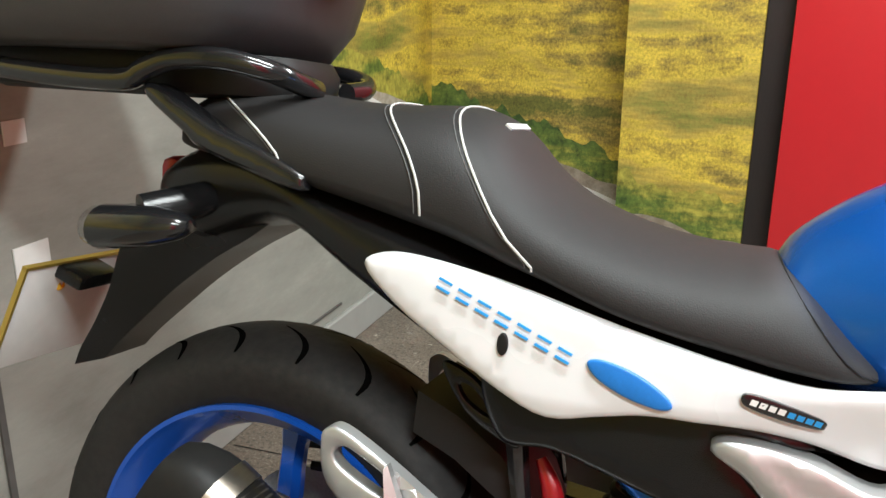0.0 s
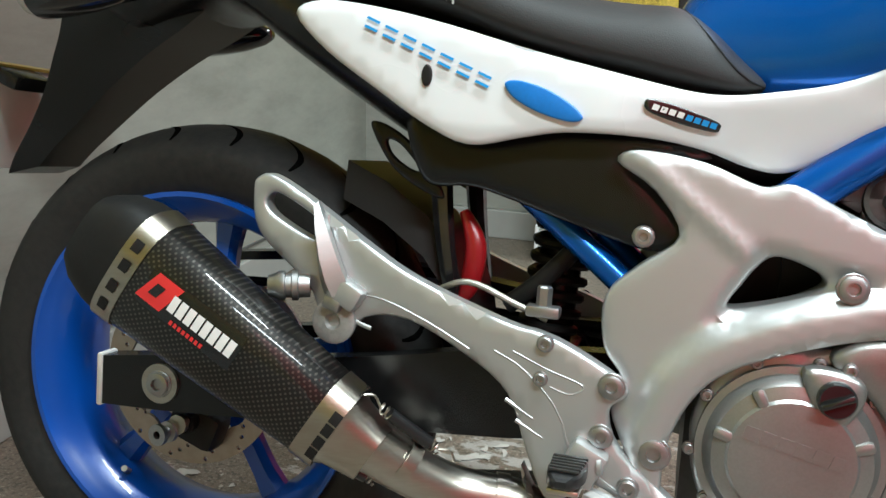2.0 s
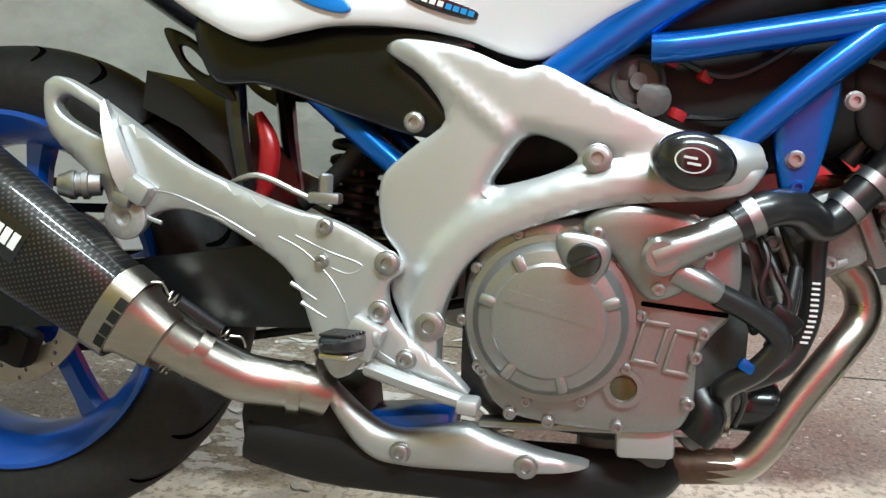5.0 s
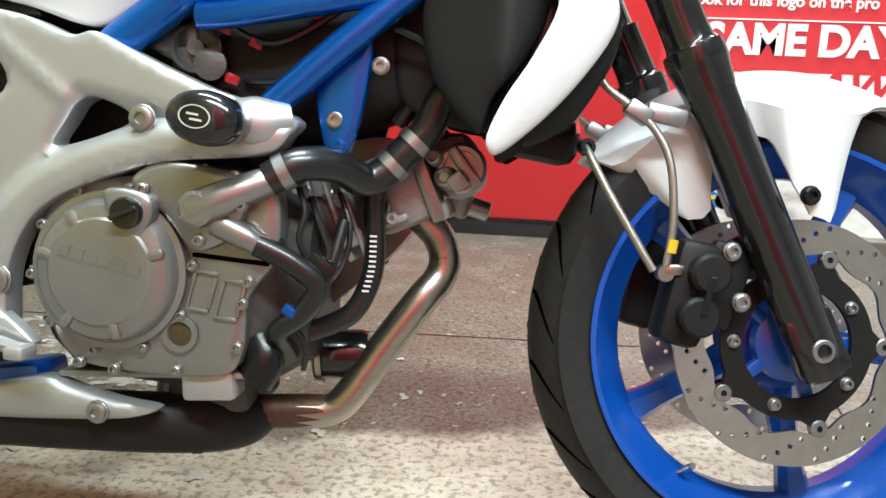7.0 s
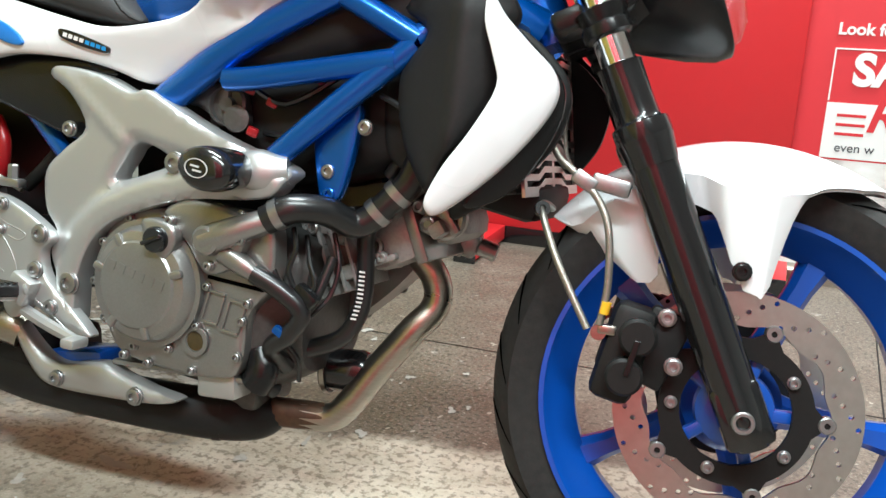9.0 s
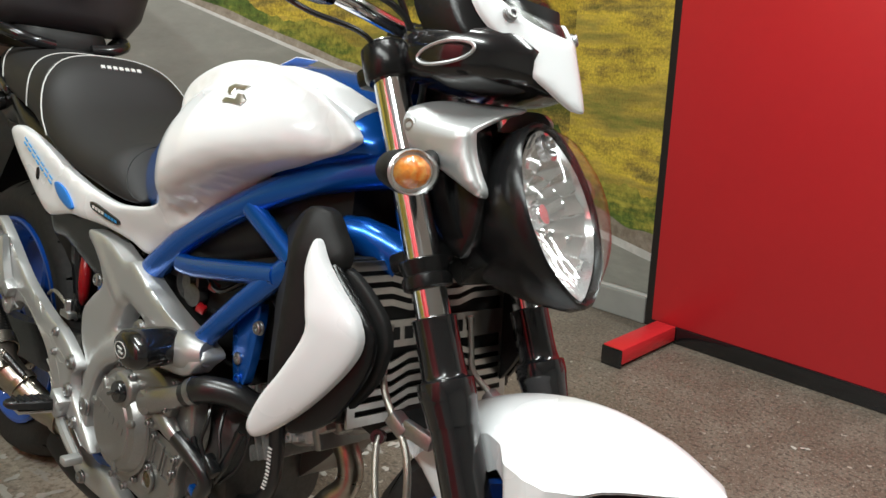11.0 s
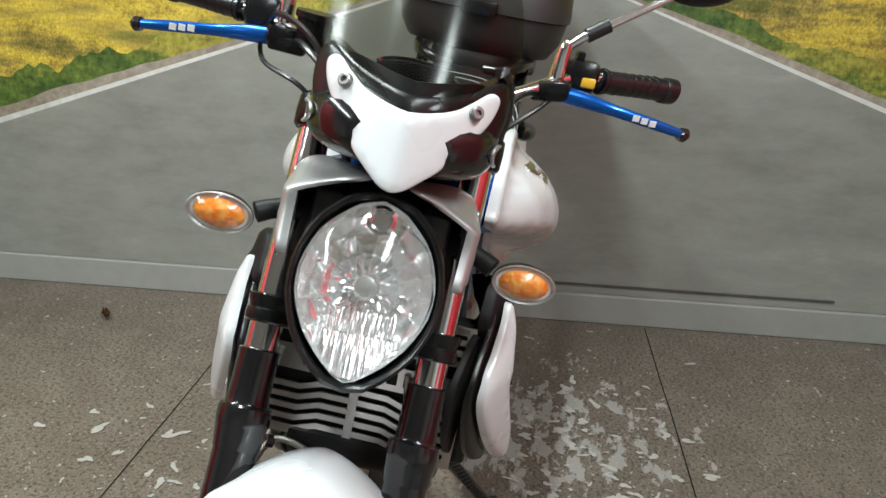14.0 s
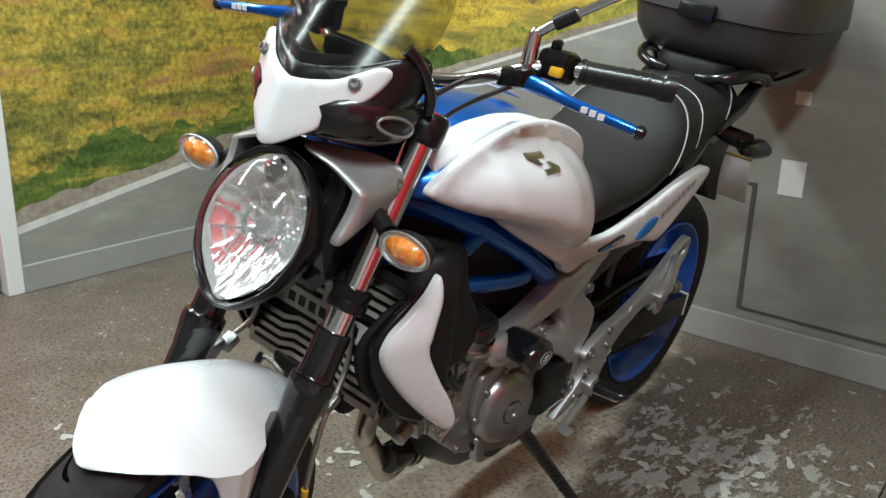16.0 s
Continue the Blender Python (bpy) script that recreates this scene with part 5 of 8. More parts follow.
def cast_y(x, z):
    """The plate leans out towards its lower rear and has a raised rib from the top corner down."""
    d = 9.0
    for (x0, z0), (x1, z1) in zip(CAST_RIM, CAST_RIM[1:]):
        dx, dz = x1 - x0, z1 - z0
        t = max(0.0, min(1.0, ((x - x0) * dx + (z - z0) * dz) / (dx * dx + dz * dz)))
        d = min(d, math.hypot(x - x0 - t * dx, z - z0 - t * dz))
    f = max(0.0, min(1.0, (0.050 - d) / 0.020))
    rib = 0.014 * f * f * (3 - 2 * f)
    top = max(0.0, min(1.0, (0.012 - abs((x - 0.60) * 0.62 + (z - 0.565) * 0.78)) / 0.012)) * 0.004
    # the arm round the opening lies a step lower than the upright and the upper band
    ab = ((x - 0.576) * 0.139 - (z - 0.410) * 0.072) / 0.1565
    bc = (-(z - 0.549) * 0.221 - (x - 0.648) * 0.044) / 0.2253
    g = max(0.0, min(1.0, min(ab, bc) / 0.020))
    return -0.164 - rib - top * (1 - f) + 0.05 * max(0, x - 0.75) + 0.009 * g * g * (3 - 2 * g) * (1 - f)


both("pivot_casting", lambda: panel(CAST, cast_y, 0.035, [CAST_HOLE], crown=0.005, edge=0.008, step=0.008, n=4), SILVER, "silver cast frame section", smooth=50)
for s in (-1, 1):
    bolt((0.733, s * 0.178, 0.511), 0.0125, (0, s, 0))
    bolt((0.573, s * 0.181, 0.331), 0.0145, (0, s, 0))
    part("knuckle", tube([(0.815, s * 0.150, 0.514), (0.852, s * 0.158, 0.510), (0.888, s * 0.150, 0.516)], [0.022, 0.03, 0.018], 14, 4), SILVER, bike)
    bx, by, bz = (0.817, -0.165, 0.512) if s < 0 else (0.822, 0.160, 0.518)
    shell = lathe([(0.0, 0.033), (0.015, 0.036), (0.064, 0.0385), (0.080, 0.0365), (0.087, 0.030), (0.090, 0.018), (0.091, 0.0)], (0, 0, 0), (0.05, s, 0), 36)
    mark = join(lathe([(0.0, 0.0145), (0.0, 0.016), (0.001, 0.016), (0.001, 0.0145)], (0, s * 0.0908, 0), (0.05, s, 0), 24), block((0.012, 0.002, 0.003), (-0.002, s * 0.0915, 0.003), 0), block((0.012, 0.002, 0.003), (0.002, s * 0.0915, -0.004), 0))
    for b in (shell, mark):
        bmesh.ops.scale(b, vec=(1.0, 1.0, 0.72), verts=b.verts)
        b.transform(pose(bx, by, bz, 0, 8, 0))
    bung = part("crash_bung", shell, GLOSS, bike, "black plastic crash bung", smooth=60)
    part("bung_mark", mark, PIPING, bung, "pale maker's mark", smooth=0)

# black infill between seat cover and casting
both("infill_panel", lambda: panel([(0.29, 0.645), (0.37, 0.628), (0.46, 0.640), (0.55, 0.638), (0.60, 0.62), (0.525, 0.614), (0.552, 0.582), (0.592, 0.540), (0.55, 0.525), (0.47, 0.545), (0.40, 0.566), (0.36, 0.575), (0.31, 0.578)], -0.138, 0.012, crown=0.006, edge=0.015, step=0.013), BLACK, "black plastic infill panel")
for s in (-1, 1):
    bolt((0.543, s * 0.158, 0.540), 0.0095, (0, s, 0))

# -- footpeg hangers --
HANG = [(0.133, 0.556), (0.140, 0.570), (0.158, 0.571), (0.207, 0.545), (0.274, 0.503), (0.326, 0.476), (0.418, 0.444), (0.455, 0.437), (0.490, 0.424), (0.531, 0.402), (0.543, 0.386), (0.527, 0.368), (0.540, 0.330), (0.600, 0.283), (0.617, 0.262), (0.572, 0.268), (0.518, 0.292), (0.490, 0.272), (0.470, 0.272), (0.448, 0.318), (0.425, 0.372), (0.380, 0.405), (0.316, 0.434), (0.268, 0.431), (0.243, 0.406), (0.220, 0.414), (0.212, 0.440), (0.198, 0.462), (0.142, 0.510)]
HANG_HOLE = [(0.149, 0.543), (0.156, 0.553), (0.172, 0.550), (0.215, 0.526), (0.222, 0.514), (0.206, 0.507), (0.161, 0.528)]


def hang_y(x, z):
    return -0.185


both("footrest_hanger", lambda: panel(HANG, hang_y, 0.018, [HANG_HOLE], crown=0.004, edge=0.007, step=0.011, n=4), SILVER, "silver cast footrest hanger", smooth=45)
for s in (-1, 1):
    for x, z, r in ((0.460, 0.428, 0.0075), (0.458, 0.392, 0.0065), (0.528, 0.394, 0.0115), (0.522, 0.343, 0.0105), (0.552, 0.295, 0.0095)):
        bolt((x, s * 0.191, z), r, (0, s, 0))
    part("hanger_boss", lathe([(0, 0.024), (0.006, 0.024), (0.008, 0.021), (0.008, 0.009), (0.004, 0.006), (0.004, 0)], (0.236, s * 0.189, 0.424), (0, s, 0), 24), CASTING, bike, "round mounting boss")
    # folded pillion peg: a slim bright wedge on its clevis
    peg = loft([[(x - w, s * 0.192, z), (x - w * 0.1, s * (0.198 + d), z), (x + w, s * (0.197 + d * 0.6), z + 0.004), (x + w * 0.8, s * 0.190, z + 0.004)] for x, z, w, d in ((0.240, 0.452, 0.017, 0.012), (0.234, 0.468, 0.017, 0.018), (0.226, 0.490, 0.014, 0.018), (0.217, 0.520, 0.009, 0.014), (0.211, 0.545, 0.003, 0.006))])
    pegob = part("pillion_peg", peg, SILVER, bike, "folded bright metal pillion footpeg", smooth=25)
    part("peg_clevis", block((0.036, 0.026, 0.026), (0.250, s * 0.196, 0.456), 0.005, (0, 30, 0)), SILVER, pegob)
    part("peg_stop", block((0.020, 0.018, 0.014), (0.237, s * 0.200, 0.444), 0.003, (0, 20, 0)), ZINC, pegob)
    part("exhaust_stay_bolt", lathe([(0, 0.012), (0.012, 0.013), (0.013, 0.016), (0.019, 0.016), (0.02, 0.013), (0.026, 0.013), (0.027, 0.016), (0.033, 0.016), (0.036, 0.014), (0.045, 0.011), (0.045, 0.005), (0.04, 0.004), (0.04, 0)], (0.206, s * 0.190, 0.458), (-1, s * 0.35, -0.06), 18), ZINC, bike, "stepped silver stay bolt")
    # rider peg
    pad = loft([[(0.497 + 0.5 * w * a, s * y, 0.312 + 0.10 * (y - 0.19) + 0.5 * h * b) for a, b in ((-1, -0.6), (-0.7, -1), (0.7, -1), (1, -0.6), (1, 0.6), (0.8, 1), (-0.8, 1), (-1, 0.6))] for y, w, h in ((0.206, 0.028, 0.018), (0.212, 0.034, 0.020), (0.245, 0.036, 0.019), (0.275, 0.030, 0.016), (0.290, 0.020, 0.012), (0.295, 0.010, 0.006))])
    rp = part("rider_peg", pad, HOSE, bike, "folding rider footpeg with a ribbed rubber pad", smooth=40)
    for k in range(6):
        y = 0.216 + 0.012 * k
        part("peg_ring", block((0.034 - 0.0012 * k, 0.005, 0.003), (0.497, s * y, 0.3225 + 0.10 * (y - 0.19) - 0.0002 * k), 0.001), HOSE, rp, smooth=0)
    part("peg_tray", block((0.030, 0.070, 0.006), (0.497, s * 0.240, 0.3055), 0.002, (s * 5.5, 0, 0)), DISC, rp, "bright metal underside")
    part("peg_bracket", join(block((0.038, 0.03, 0.040), (0.508, s * 0.197, 0.316), 0.006, (0, 25, 0)), lathe([(0, 0.010), (0.004, 0.010), (0.006, 0.007), (0.006, 0)], (0.522, s * 0.205, 0.318), (1, 0, 0.1), 16)), SILVER, rp)
    part("foot_lever", join(tube([(0.512, s * 0.196, 0.285), (0.56, s * 0.205, 0.274), (0.605, s * 0.212, 0.265), (0.622, s * 0.215, 0.262)], [0.009, 0.009, 0.008, 0.007], 8, 4), block((0.022, 0.035, 0.014), (0.624, s * 0.225, 0.263), 0.004)), SILVER, bike, "cast foot lever")
part("reservoir_bolt", join(block((0.035, 0.02, 0.012), (0.452, -0.165, 0.456), 0.003), lathe([(0, 0.008), (0.022, 0.008), (0.024, 0.006), (0.024, 0)], (0.452, -0.165, 0.458), (0, 0, 1), 6)), ZINC, bike)
part("brake_line", tube([(0.33, -0.15, 0.46), (0.37, -0.155, 0.476), (0.42, -0.15, 0.458), (0.455, -0.15, 0.445)], 0.0035, 8, 5), BRAID, bike)

# -- engine --
CASE = [(0.640, 0.440), (0.70, 0.448), (0.799, 0.460), (0.866, 0.452), (0.880, 0.415), (0.876, 0.366), (0.848, 0.325), (0.842, 0.262), (0.815, 0.236), (0.716, 0.234), (0.650, 0.246), (0.622, 0.285), (0.607, 0.33), (0.607, 0.375), (0.622, 0.415)]
# the dark casting colour carries the shade in the gap round the covers
part("crankcase", join(loft([ring(x, zb, zt, w, 4, 24, 0.5) for x, zb, zt, w in ((0.60, 0.24, 0.42, 0.12), (0.64, 0.21, 0.46, 0.145), (0.76, 0.20, 0.47, 0.15), (0.85, 0.21, 0.45, 0.14), (0.90, 0.24, 0.42, 0.10))]), block((0.10, 0.12, 0.06), (0.78, -0.03, 0.205), 0.012)), DARKCAST, bike, "cast crankcase, coloured dark for the shade behind its covers", smooth=40)
engine_cover = part("engine_cover", panel(CASE, -0.156, 0.03, crown=0.006, edge=0.012, step=0.014, n=4), ENGINE, bike, "bronze-grey engine side cover")
part("engine_cover_left", mirrored(panel(CASE, -0.150, 0.03, crown=0.006, edge=0.012, step=0.014, n=4)), ENGINE, bike, "bronze-grey left engine cover")
clutch = part("clutch_cover", lathe([(0.0, 0.087), (0.012, 0.083), (0.015, 0.086), (0.016, 0.079), (0.026, 0.0755), (0.033, 0.0708), (0.0355, 0.0626), (0.0362, 0.0589), (0.0395, 0.0561), (0.04, 0.0524), (0.0403, 0.0276), (0.0403, 0.0)], (0.696, -0.158, 0.347), (0, -1, 0), 64), ENGINE, bike, "round bronze-grey clutch cover", smooth=30)
# scalloped rim of the recess, three ribs and the raised mark
for a in (20, 120, 165, 235, 285):
    c = Vector((0.696 + 0.062 * math.cos(radians(a)), -0.1925, 0.347 + 0.062 * math.sin(radians(a))))
    b = block((0.024, 0.010, 0.012), (0, 0, 0), 0.0045, seg=2)
    b.transform(Matrix.Translation(c) @ Matrix.Rotation(radians(-a), 4, "Y"))
    part("cover_rib", b, ENGINE, clutch)
for k in range(20):
    a = k * math.tau / 20 + 0.1
    if k % 2 == 0:
        bolt((0.696 + 0.091 * math.cos(a), -0.165, 0.347 + 0.091 * math.sin(a)), 0.0055, parent=clutch)


def bars(name, count, start, step_v, size, y_of, mat, parent, slant=0.15, thick=0.0012, mirror=False, skip=()):
    """A row of plain slanted blocks standing in for lettering, laid on a surface seen along y."""
    u = Vector((step_v[0], step_v[1])).normalized()
    n = Vector((-u.y, u.x))
    for k in range(count):
        o = Vector(start) + Vector(step_v) * k
        w, h = size
        quad = [o, o + u * w, o + u * (w + slant * h) + n * h, o + u * slant * h + n * h]
        b = panel([tuple(q) for q in quad], y_of, thick, crown=0.0, edge=0.001, step=0.02, sharp=True)
        if mirror:
            b = mirrored(b)
        part(name, b, mat, parent, smooth=0)


bars("raised_mark", 6, (0.650, 0.365), (0.0155, -0.0035), (0.0115, 0.013), -0.1990, ENGINE, clutch, slant=0.1, thick=0.002)
part("oil_cap_seat", panel([(0.70, 0.435), (0.745, 0.432), (0.752, 0.41), (0.735, 0.382), (0.722, 0.378), (0.708, 0.40)], -0.192, 0.02, crown=0.006, edge=0.01, step=0.012), ENGINE, clutch)
part("oil_cap", join(lathe([(0, 0.017), (0.010, 0.017), (0.013, 0.015), (0.013, 0.0)], (0.727, -0.196, 0.412), (0, -1, 0), 24), block((0.03, 0.012, 0.006), (0.727, -0.211, 0.412), 0.002, (0, -25, 0))), GLOSS, clutch, "black oil filler cap")
sight = part("sight_glass", lathe([(0, 0.020), (0.004, 0.020), (0.004, 0.014), (0.001, 0.013)], (0.774, -0.164, 0.281), (0, -1, 0), 24), ENGINE, engine_cover)
part("sight_window", lathe([(0.0, 0.0135), (0.001, 0.0)], (0.774, -0.165, 0.281), (0, -1, 0), 20), material("oil_window", (0.07, 0.05, 0.02), 0.1, grain=0.5, scale=120), sight, "amber oil window")
for x, z in ((0.797, 0.330), (0.829, 0.322)):
    part("case_rib", join(block((0.004, 0.008, 0.040), (x - 0.012, -0.1625, z), 0.0015, (0, 14, 0)), block((0.004, 0.008, 0.036), (x + 0.012, -0.1625, z - 0.002), 0.0015, (0, 14, 0)), block((0.027, 0.008, 0.004), (x + 0.005, -0.1625, z + 0.020), 0.0015, (0, 6, 0)), block((0.027, 0.008, 0.004), (x - 0.005, -0.1625, z - 0.021), 0.0015, (0, 6, 0))), ENGINE, engine_cover)
part("joint_line", block((0.085, 0.004, 0.005), (0.828, -0.1625, 0.3655), 0.001, (0, 4, 0)), GROOVE, engine_cover)
part("sump_foot", block((0.060, 0.05, 0.036), (0.800, -0.125, 0.222), 0.006, (0, -4, 0)), SILVER, bike, "pale cast foot of the sump")
part("sump_lip", block((0.22, 0.03, 0.008), (0.735, -0.130, 0.229), 0.003, (0, -3, 0)), ENGINE, bike)
for x, z in ((0.842, 0.318), (0.848, 0.342), (0.838, 0.27), (0.70, 0.238), (0.66, 0.243), (0.77, 0.24), (0.625, 0.29), (0.755, 0.456), (0.798, 0.459), (0.83, 0.454)):
    bolt((x, -0.164, z), 0.006, parent=engine_cover)
# water pump cover and stub pipes
pump = part("water_pump", panel([(0.722, 0.444), (0.757, 0.466), (0.823, 0.460), (0.850, 0.440), (0.838, 0.40), (0.822, 0.383), (0.79, 0.375), (0.76, 0.41)], -0.176, 0.03, crown=0.007, edge=0.014, step=0.013), ENGINE, bike, "cast water pump cover")
part("stub_pipe", tube([(0.795, -0.185, 0.418), (0.83, -0.185, 0.434), (0.878, -0.165, 0.455)], [0.021, 0.018, 0.0155], 16, 3), ENGINE, pump)
part("stub_cap", lathe([(0, 0.019), (0.008, 0.019), (0.012, 0.015), (0.012, 0)], (0.80, -0.192, 0.420), (0, -1, 0), 20), ENGINE, pump)
part("stub_pipe", tube([(0.815, -0.175, 0.405), (0.845, -0.175, 0.392), (0.862, -0.172, 0.382)], [0.015, 0.014, 0.010], 14, 3), ENGINE, pump)
for x, z in ((0.80, 0.386), (0.738, 0.437), (0.845, 0.425)):
    bolt((x, -0.186, z), 0.006, parent=pump)
# front cylinder and head, leaning ahead


def slug(x0, z0, x1, z1, w, t, bevel, mat, name, label="", y=0.0):
    a, b = Vector((x0, y, z0)), Vector((x1, y, z1))
    d = b - a
    bm = block((d.length, w, t), (0, 0, 0), bevel)
    bm.transform(Matrix.Translation((a + b) / 2) @ Matrix.Rotation(-math.atan2(d.z, d.x), 4, "Y"))
    return part(name, bm, mat, bike, label)


slug(0.84, 0.385, 0.935, 0.425, 0.15, 0.10, 0.012, DARKCAST, "front_cylinder", "dark cast front cylinder", y=0.03)
for k in range(5):
    slug(0.866 + 0.017 * k, 0.388 + 0.0075 * k, 0.871 + 0.017 * k, 0.390 + 0.0075 * k, 0.18, 0.112, 0.002, CASTING, "cooling_fin", y=0.03)
slug(0.950, 0.428, 1.015, 0.457, 0.16, 0.092, 0.014, CASTING, "cylinder_head", "cast cylinder head", y=0.04)
for dx, dz, w in ((0.962, 0.398, 0.034), (0.990, 0.410, 0.030), (0.975, 0.466, 0.040)):
    part("head_rib", block((w, 0.018, 0.009), (dx, -0.043, dz), 0.003, (0, -24, 0)), CASTING, bike)
slug(1.012, 0.455, 1.028, 0.462, 0.168, 0.104, 0.004, ENGINE, "head_gasket_rim", "raised casting rim", y=0.04)
slug(1.028, 0.465, 1.080, 0.487, 0.140, 0.080, 0.022, CASTING, "head_cover", "cast cylinder head cover", y=0.045)
part("cam_plug", join(lathe([(0, 0.03), (0.012, 0.03), (0.016, 0.026), (0.016, 0.021), (0.008, 0.02), (0.008, 0)], (1.062, -0.022, 0.474), (0.0, -1, 0.0), 26), block((0.055, 0.012, 0.014), (1.066, -0.039, 0.476), 0.004, (0, 52, 0))), ENGINE, bike, "round cam cover plug with a cross bar")
for x, z in ((0.985, 0.412), (1.003, 0.492), (0.958, 0.404)):
    bolt((x, -0.05, z), 0.007, mat=CASTING)

rnd = random.Random(11)
for k in range(16):
    f = k / 15
    x, z = 0.86 + 0.20 * f, 0.395 + 0.085 * f + rnd.uniform(-0.045, 0.05)
    yy = -0.048 + 0.012 * rnd.random()
    if k % 3 == 0:
        part("cast_boss", block((rnd.uniform(0.02, 0.04), 0.03, rnd.uniform(0.012, 0.022)), (x, yy, z), 0.004, (0, -25 + rnd.uniform(-20, 20), 0)), CASTING, bike)
    else:
        r = rnd.uniform(0.007, 0.014)
        part("cast_boss", lathe([(0, r * 1.2), (0.012, r * 1.1), (0.016, r), (0.024, r * 0.95), (0.026, r * 0.7), (0.022, r * 0.45), (0.022, 0)], (x, yy + 0.01, z), (rnd.uniform(-0.2, 0.2), -1, 0.1), 14), CASTING if k % 2 else ENGINE, bike)
for pts in ([(0.905, -0.12, 0.435), (0.918, -0.135, 0.405), (0.93, -0.14, 0.375), (0.915, -0.145, 0.345)], [(0.895, -0.14, 0.445), (0.905, -0.15, 0.42), (0.90, -0.155, 0.39), (0.915, -0.15, 0.36)], [(0.93, -0.09, 0.44), (0.945, -0.10, 0.40), (0.94, -0.11, 0.36), (0.92, -0.13, 0.33)], [(0.88, -0.13, 0.30), (0.90, -0.11, 0.27), (0.895, -0.09, 0.235)]):
    part("wire", tube(pts, 0.0035, 8, 6), HOSE, bike, "black wiring loom")


# hoses
def hose(pts, r, mat=None, label="", name="hose", n=6):
    return part(name, tube(pts, r, 12, n), mat or HOSE, bike, label)


hose([(0.868, -0.168, 0.452), (0.90, -0.16, 0.470), (0.933, -0.13, 0.470), (0.958, -0.10, 0.456), (0.978, -0.09, 0.464), (1.0, -0.085, 0.487), (1.025, -0.08, 0.515), (1.04, -0.08, 0.55), (1.07, -0.08, 0.58)], 0.019, label="black coolant hose")
for x, y, z, a in ((0.884, -0.164, 0.462, (0.8, 0.1, 0.45)), (0.988, -0.087, 0.474, (0.7, 0.1, 0.75)), (1.012, -0.083, 0.500, (0.7, 0.1, 0.8))):
    part("hose_clip", lathe([(-0.006, 0.019), (-0.006, 0.0208), (0.006, 0.0208), (0.006, 0.019)], (x, y, z), a, 20), ZINC, bike)
hose([(0.975, -0.07, 0.46), (0.966, -0.065, 0.435), (0.968, -0.06, 0.367), (0.961, -0.06, 0.33), (0.942, -0.065, 0.298), (0.902, -0.07, 0.278), (0.859, -0.09, 0.264), (0.842, -0.10, 0.232), (0.855, -0.08, 0.212)], 0.0125, label="ribbed black hose")
hose([(0.858, -0.172, 0.384), (0.893, -0.165, 0.367), (0.922, -0.155, 0.341), (0.905, -0.15, 0.31), (0.875, -0.14, 0.285), (0.88, -0.10, 0.255)], 0.0125)
hose([(0.85, -0.15, 0.43), (0.87, -0.155, 0.40), (0.89, -0.15, 0.365), (0.90, -0.14, 0.345)], 0.005)
hose([(0.99, -0.06, 0.52), (1.02, -0.07, 0.57), (1.05, -0.08, 0.63), (1.08, -0.08, 0.68)], 0.010)
hose([(0.94, -0.11, 0.41), (0.93, -0.13, 0.36), (0.915, -0.14, 0.33)], 0.007)
part("plug_connector", block((0.035, 0.02, 0.02), (0.925, -0.15, 0.362), 0.005, (0, 35, 0)), BLACK, bike)
for k in range(12):
    part("hose_mark", block((0.008, 0.002, 0.0022), (0.968 - 0.0004 * max(0, k - 5) ** 1.6, -0.0745, 0.392 - 0.0058 * k), 0), SIGN_WHITE, bike, smooth=0)
# oil filter at the front of the sump
filt = part("oil_filter", lathe([(0, 0.026), (0.003, 0.033), (0.014, 0.034), (0.014, 0.031), (0.02, 0.031), (0.062, 0.032), (0.07, 0.028), (0.071, 0.012), (0.068, 0)], (0.885, 0.012, 0.232), (1, 0.05, 0.06), 30), GLOSS, bike, "black oil filter")
part("filter_band", lathe([(0.006, 0.0345), (0.006, 0.0365), (0.013, 0.0365), (0.013, 0.0345)], (0.885, 0.012, 0.232), (1, 0.05, 0.06), 30), STEEL, filt)
part("water_elbow", tube([(0.85, -0.12, 0.27), (0.86, -0.13, 0.25), (0.85, -0.13, 0.23)], 0.022, 14, 3), BLACK, bike)
part("starter_cable_clip", block((0.018, 0.012, 0.012), (0.893, -0.155, 0.312), 0.003, (0, 30, 0)), BLUE, bike)

# -- exhaust --
hose([(1.0, 0.03, 0.428), (1.015, 0.03, 0.408), (1.034, 0.03, 0.388), (1.043, 0.03, 0.362), (1.038, 0.025, 0.337), (1.016, 0.01, 0.308), (0.975, 0.0, 0.25), (0.938, -0.012, 0.192), (0.912, -0.016, 0.170), (0.872, -0.025, 0.168), (0.82, -0.04, 0.168)], 0.0205, STEEL, "heat-tinted steel header pipe", "header_pipe")
hose([(0.905, -0.017, 0.169), (0.872, -0.025, 0.168), (0.83, -0.038, 0.168)], [0.0204, 0.0211, 0.0212], RUSTED, "rust-brown end of the header pipe", "pipe_end")
part("header_flange", join(lathe([(0, 0.018), (0, 0.030), (0.008, 0.030), (0.008, 0.02)], (1.005, 0.03, 0.424), (0.5, 0, -0.8), 20), block((0.08, 0.016, 0.016), (1.008, 0.025, 0.420), 0.004, (0, -38, 0))), STEEL, bike)
hose([(0.36, -0.12, 0.178), (0.45, -0.115, 0.165), (0.60, -0.11, 0.162), (0.75, -0.085, 0.160), (0.81, -0.045, 0.160), (0.84, -0.03, 0.165)], [0.030, 0.036, 0.036, 0.036, 0.036, 0.022], MATT, "black collector box under the engine", "collector")
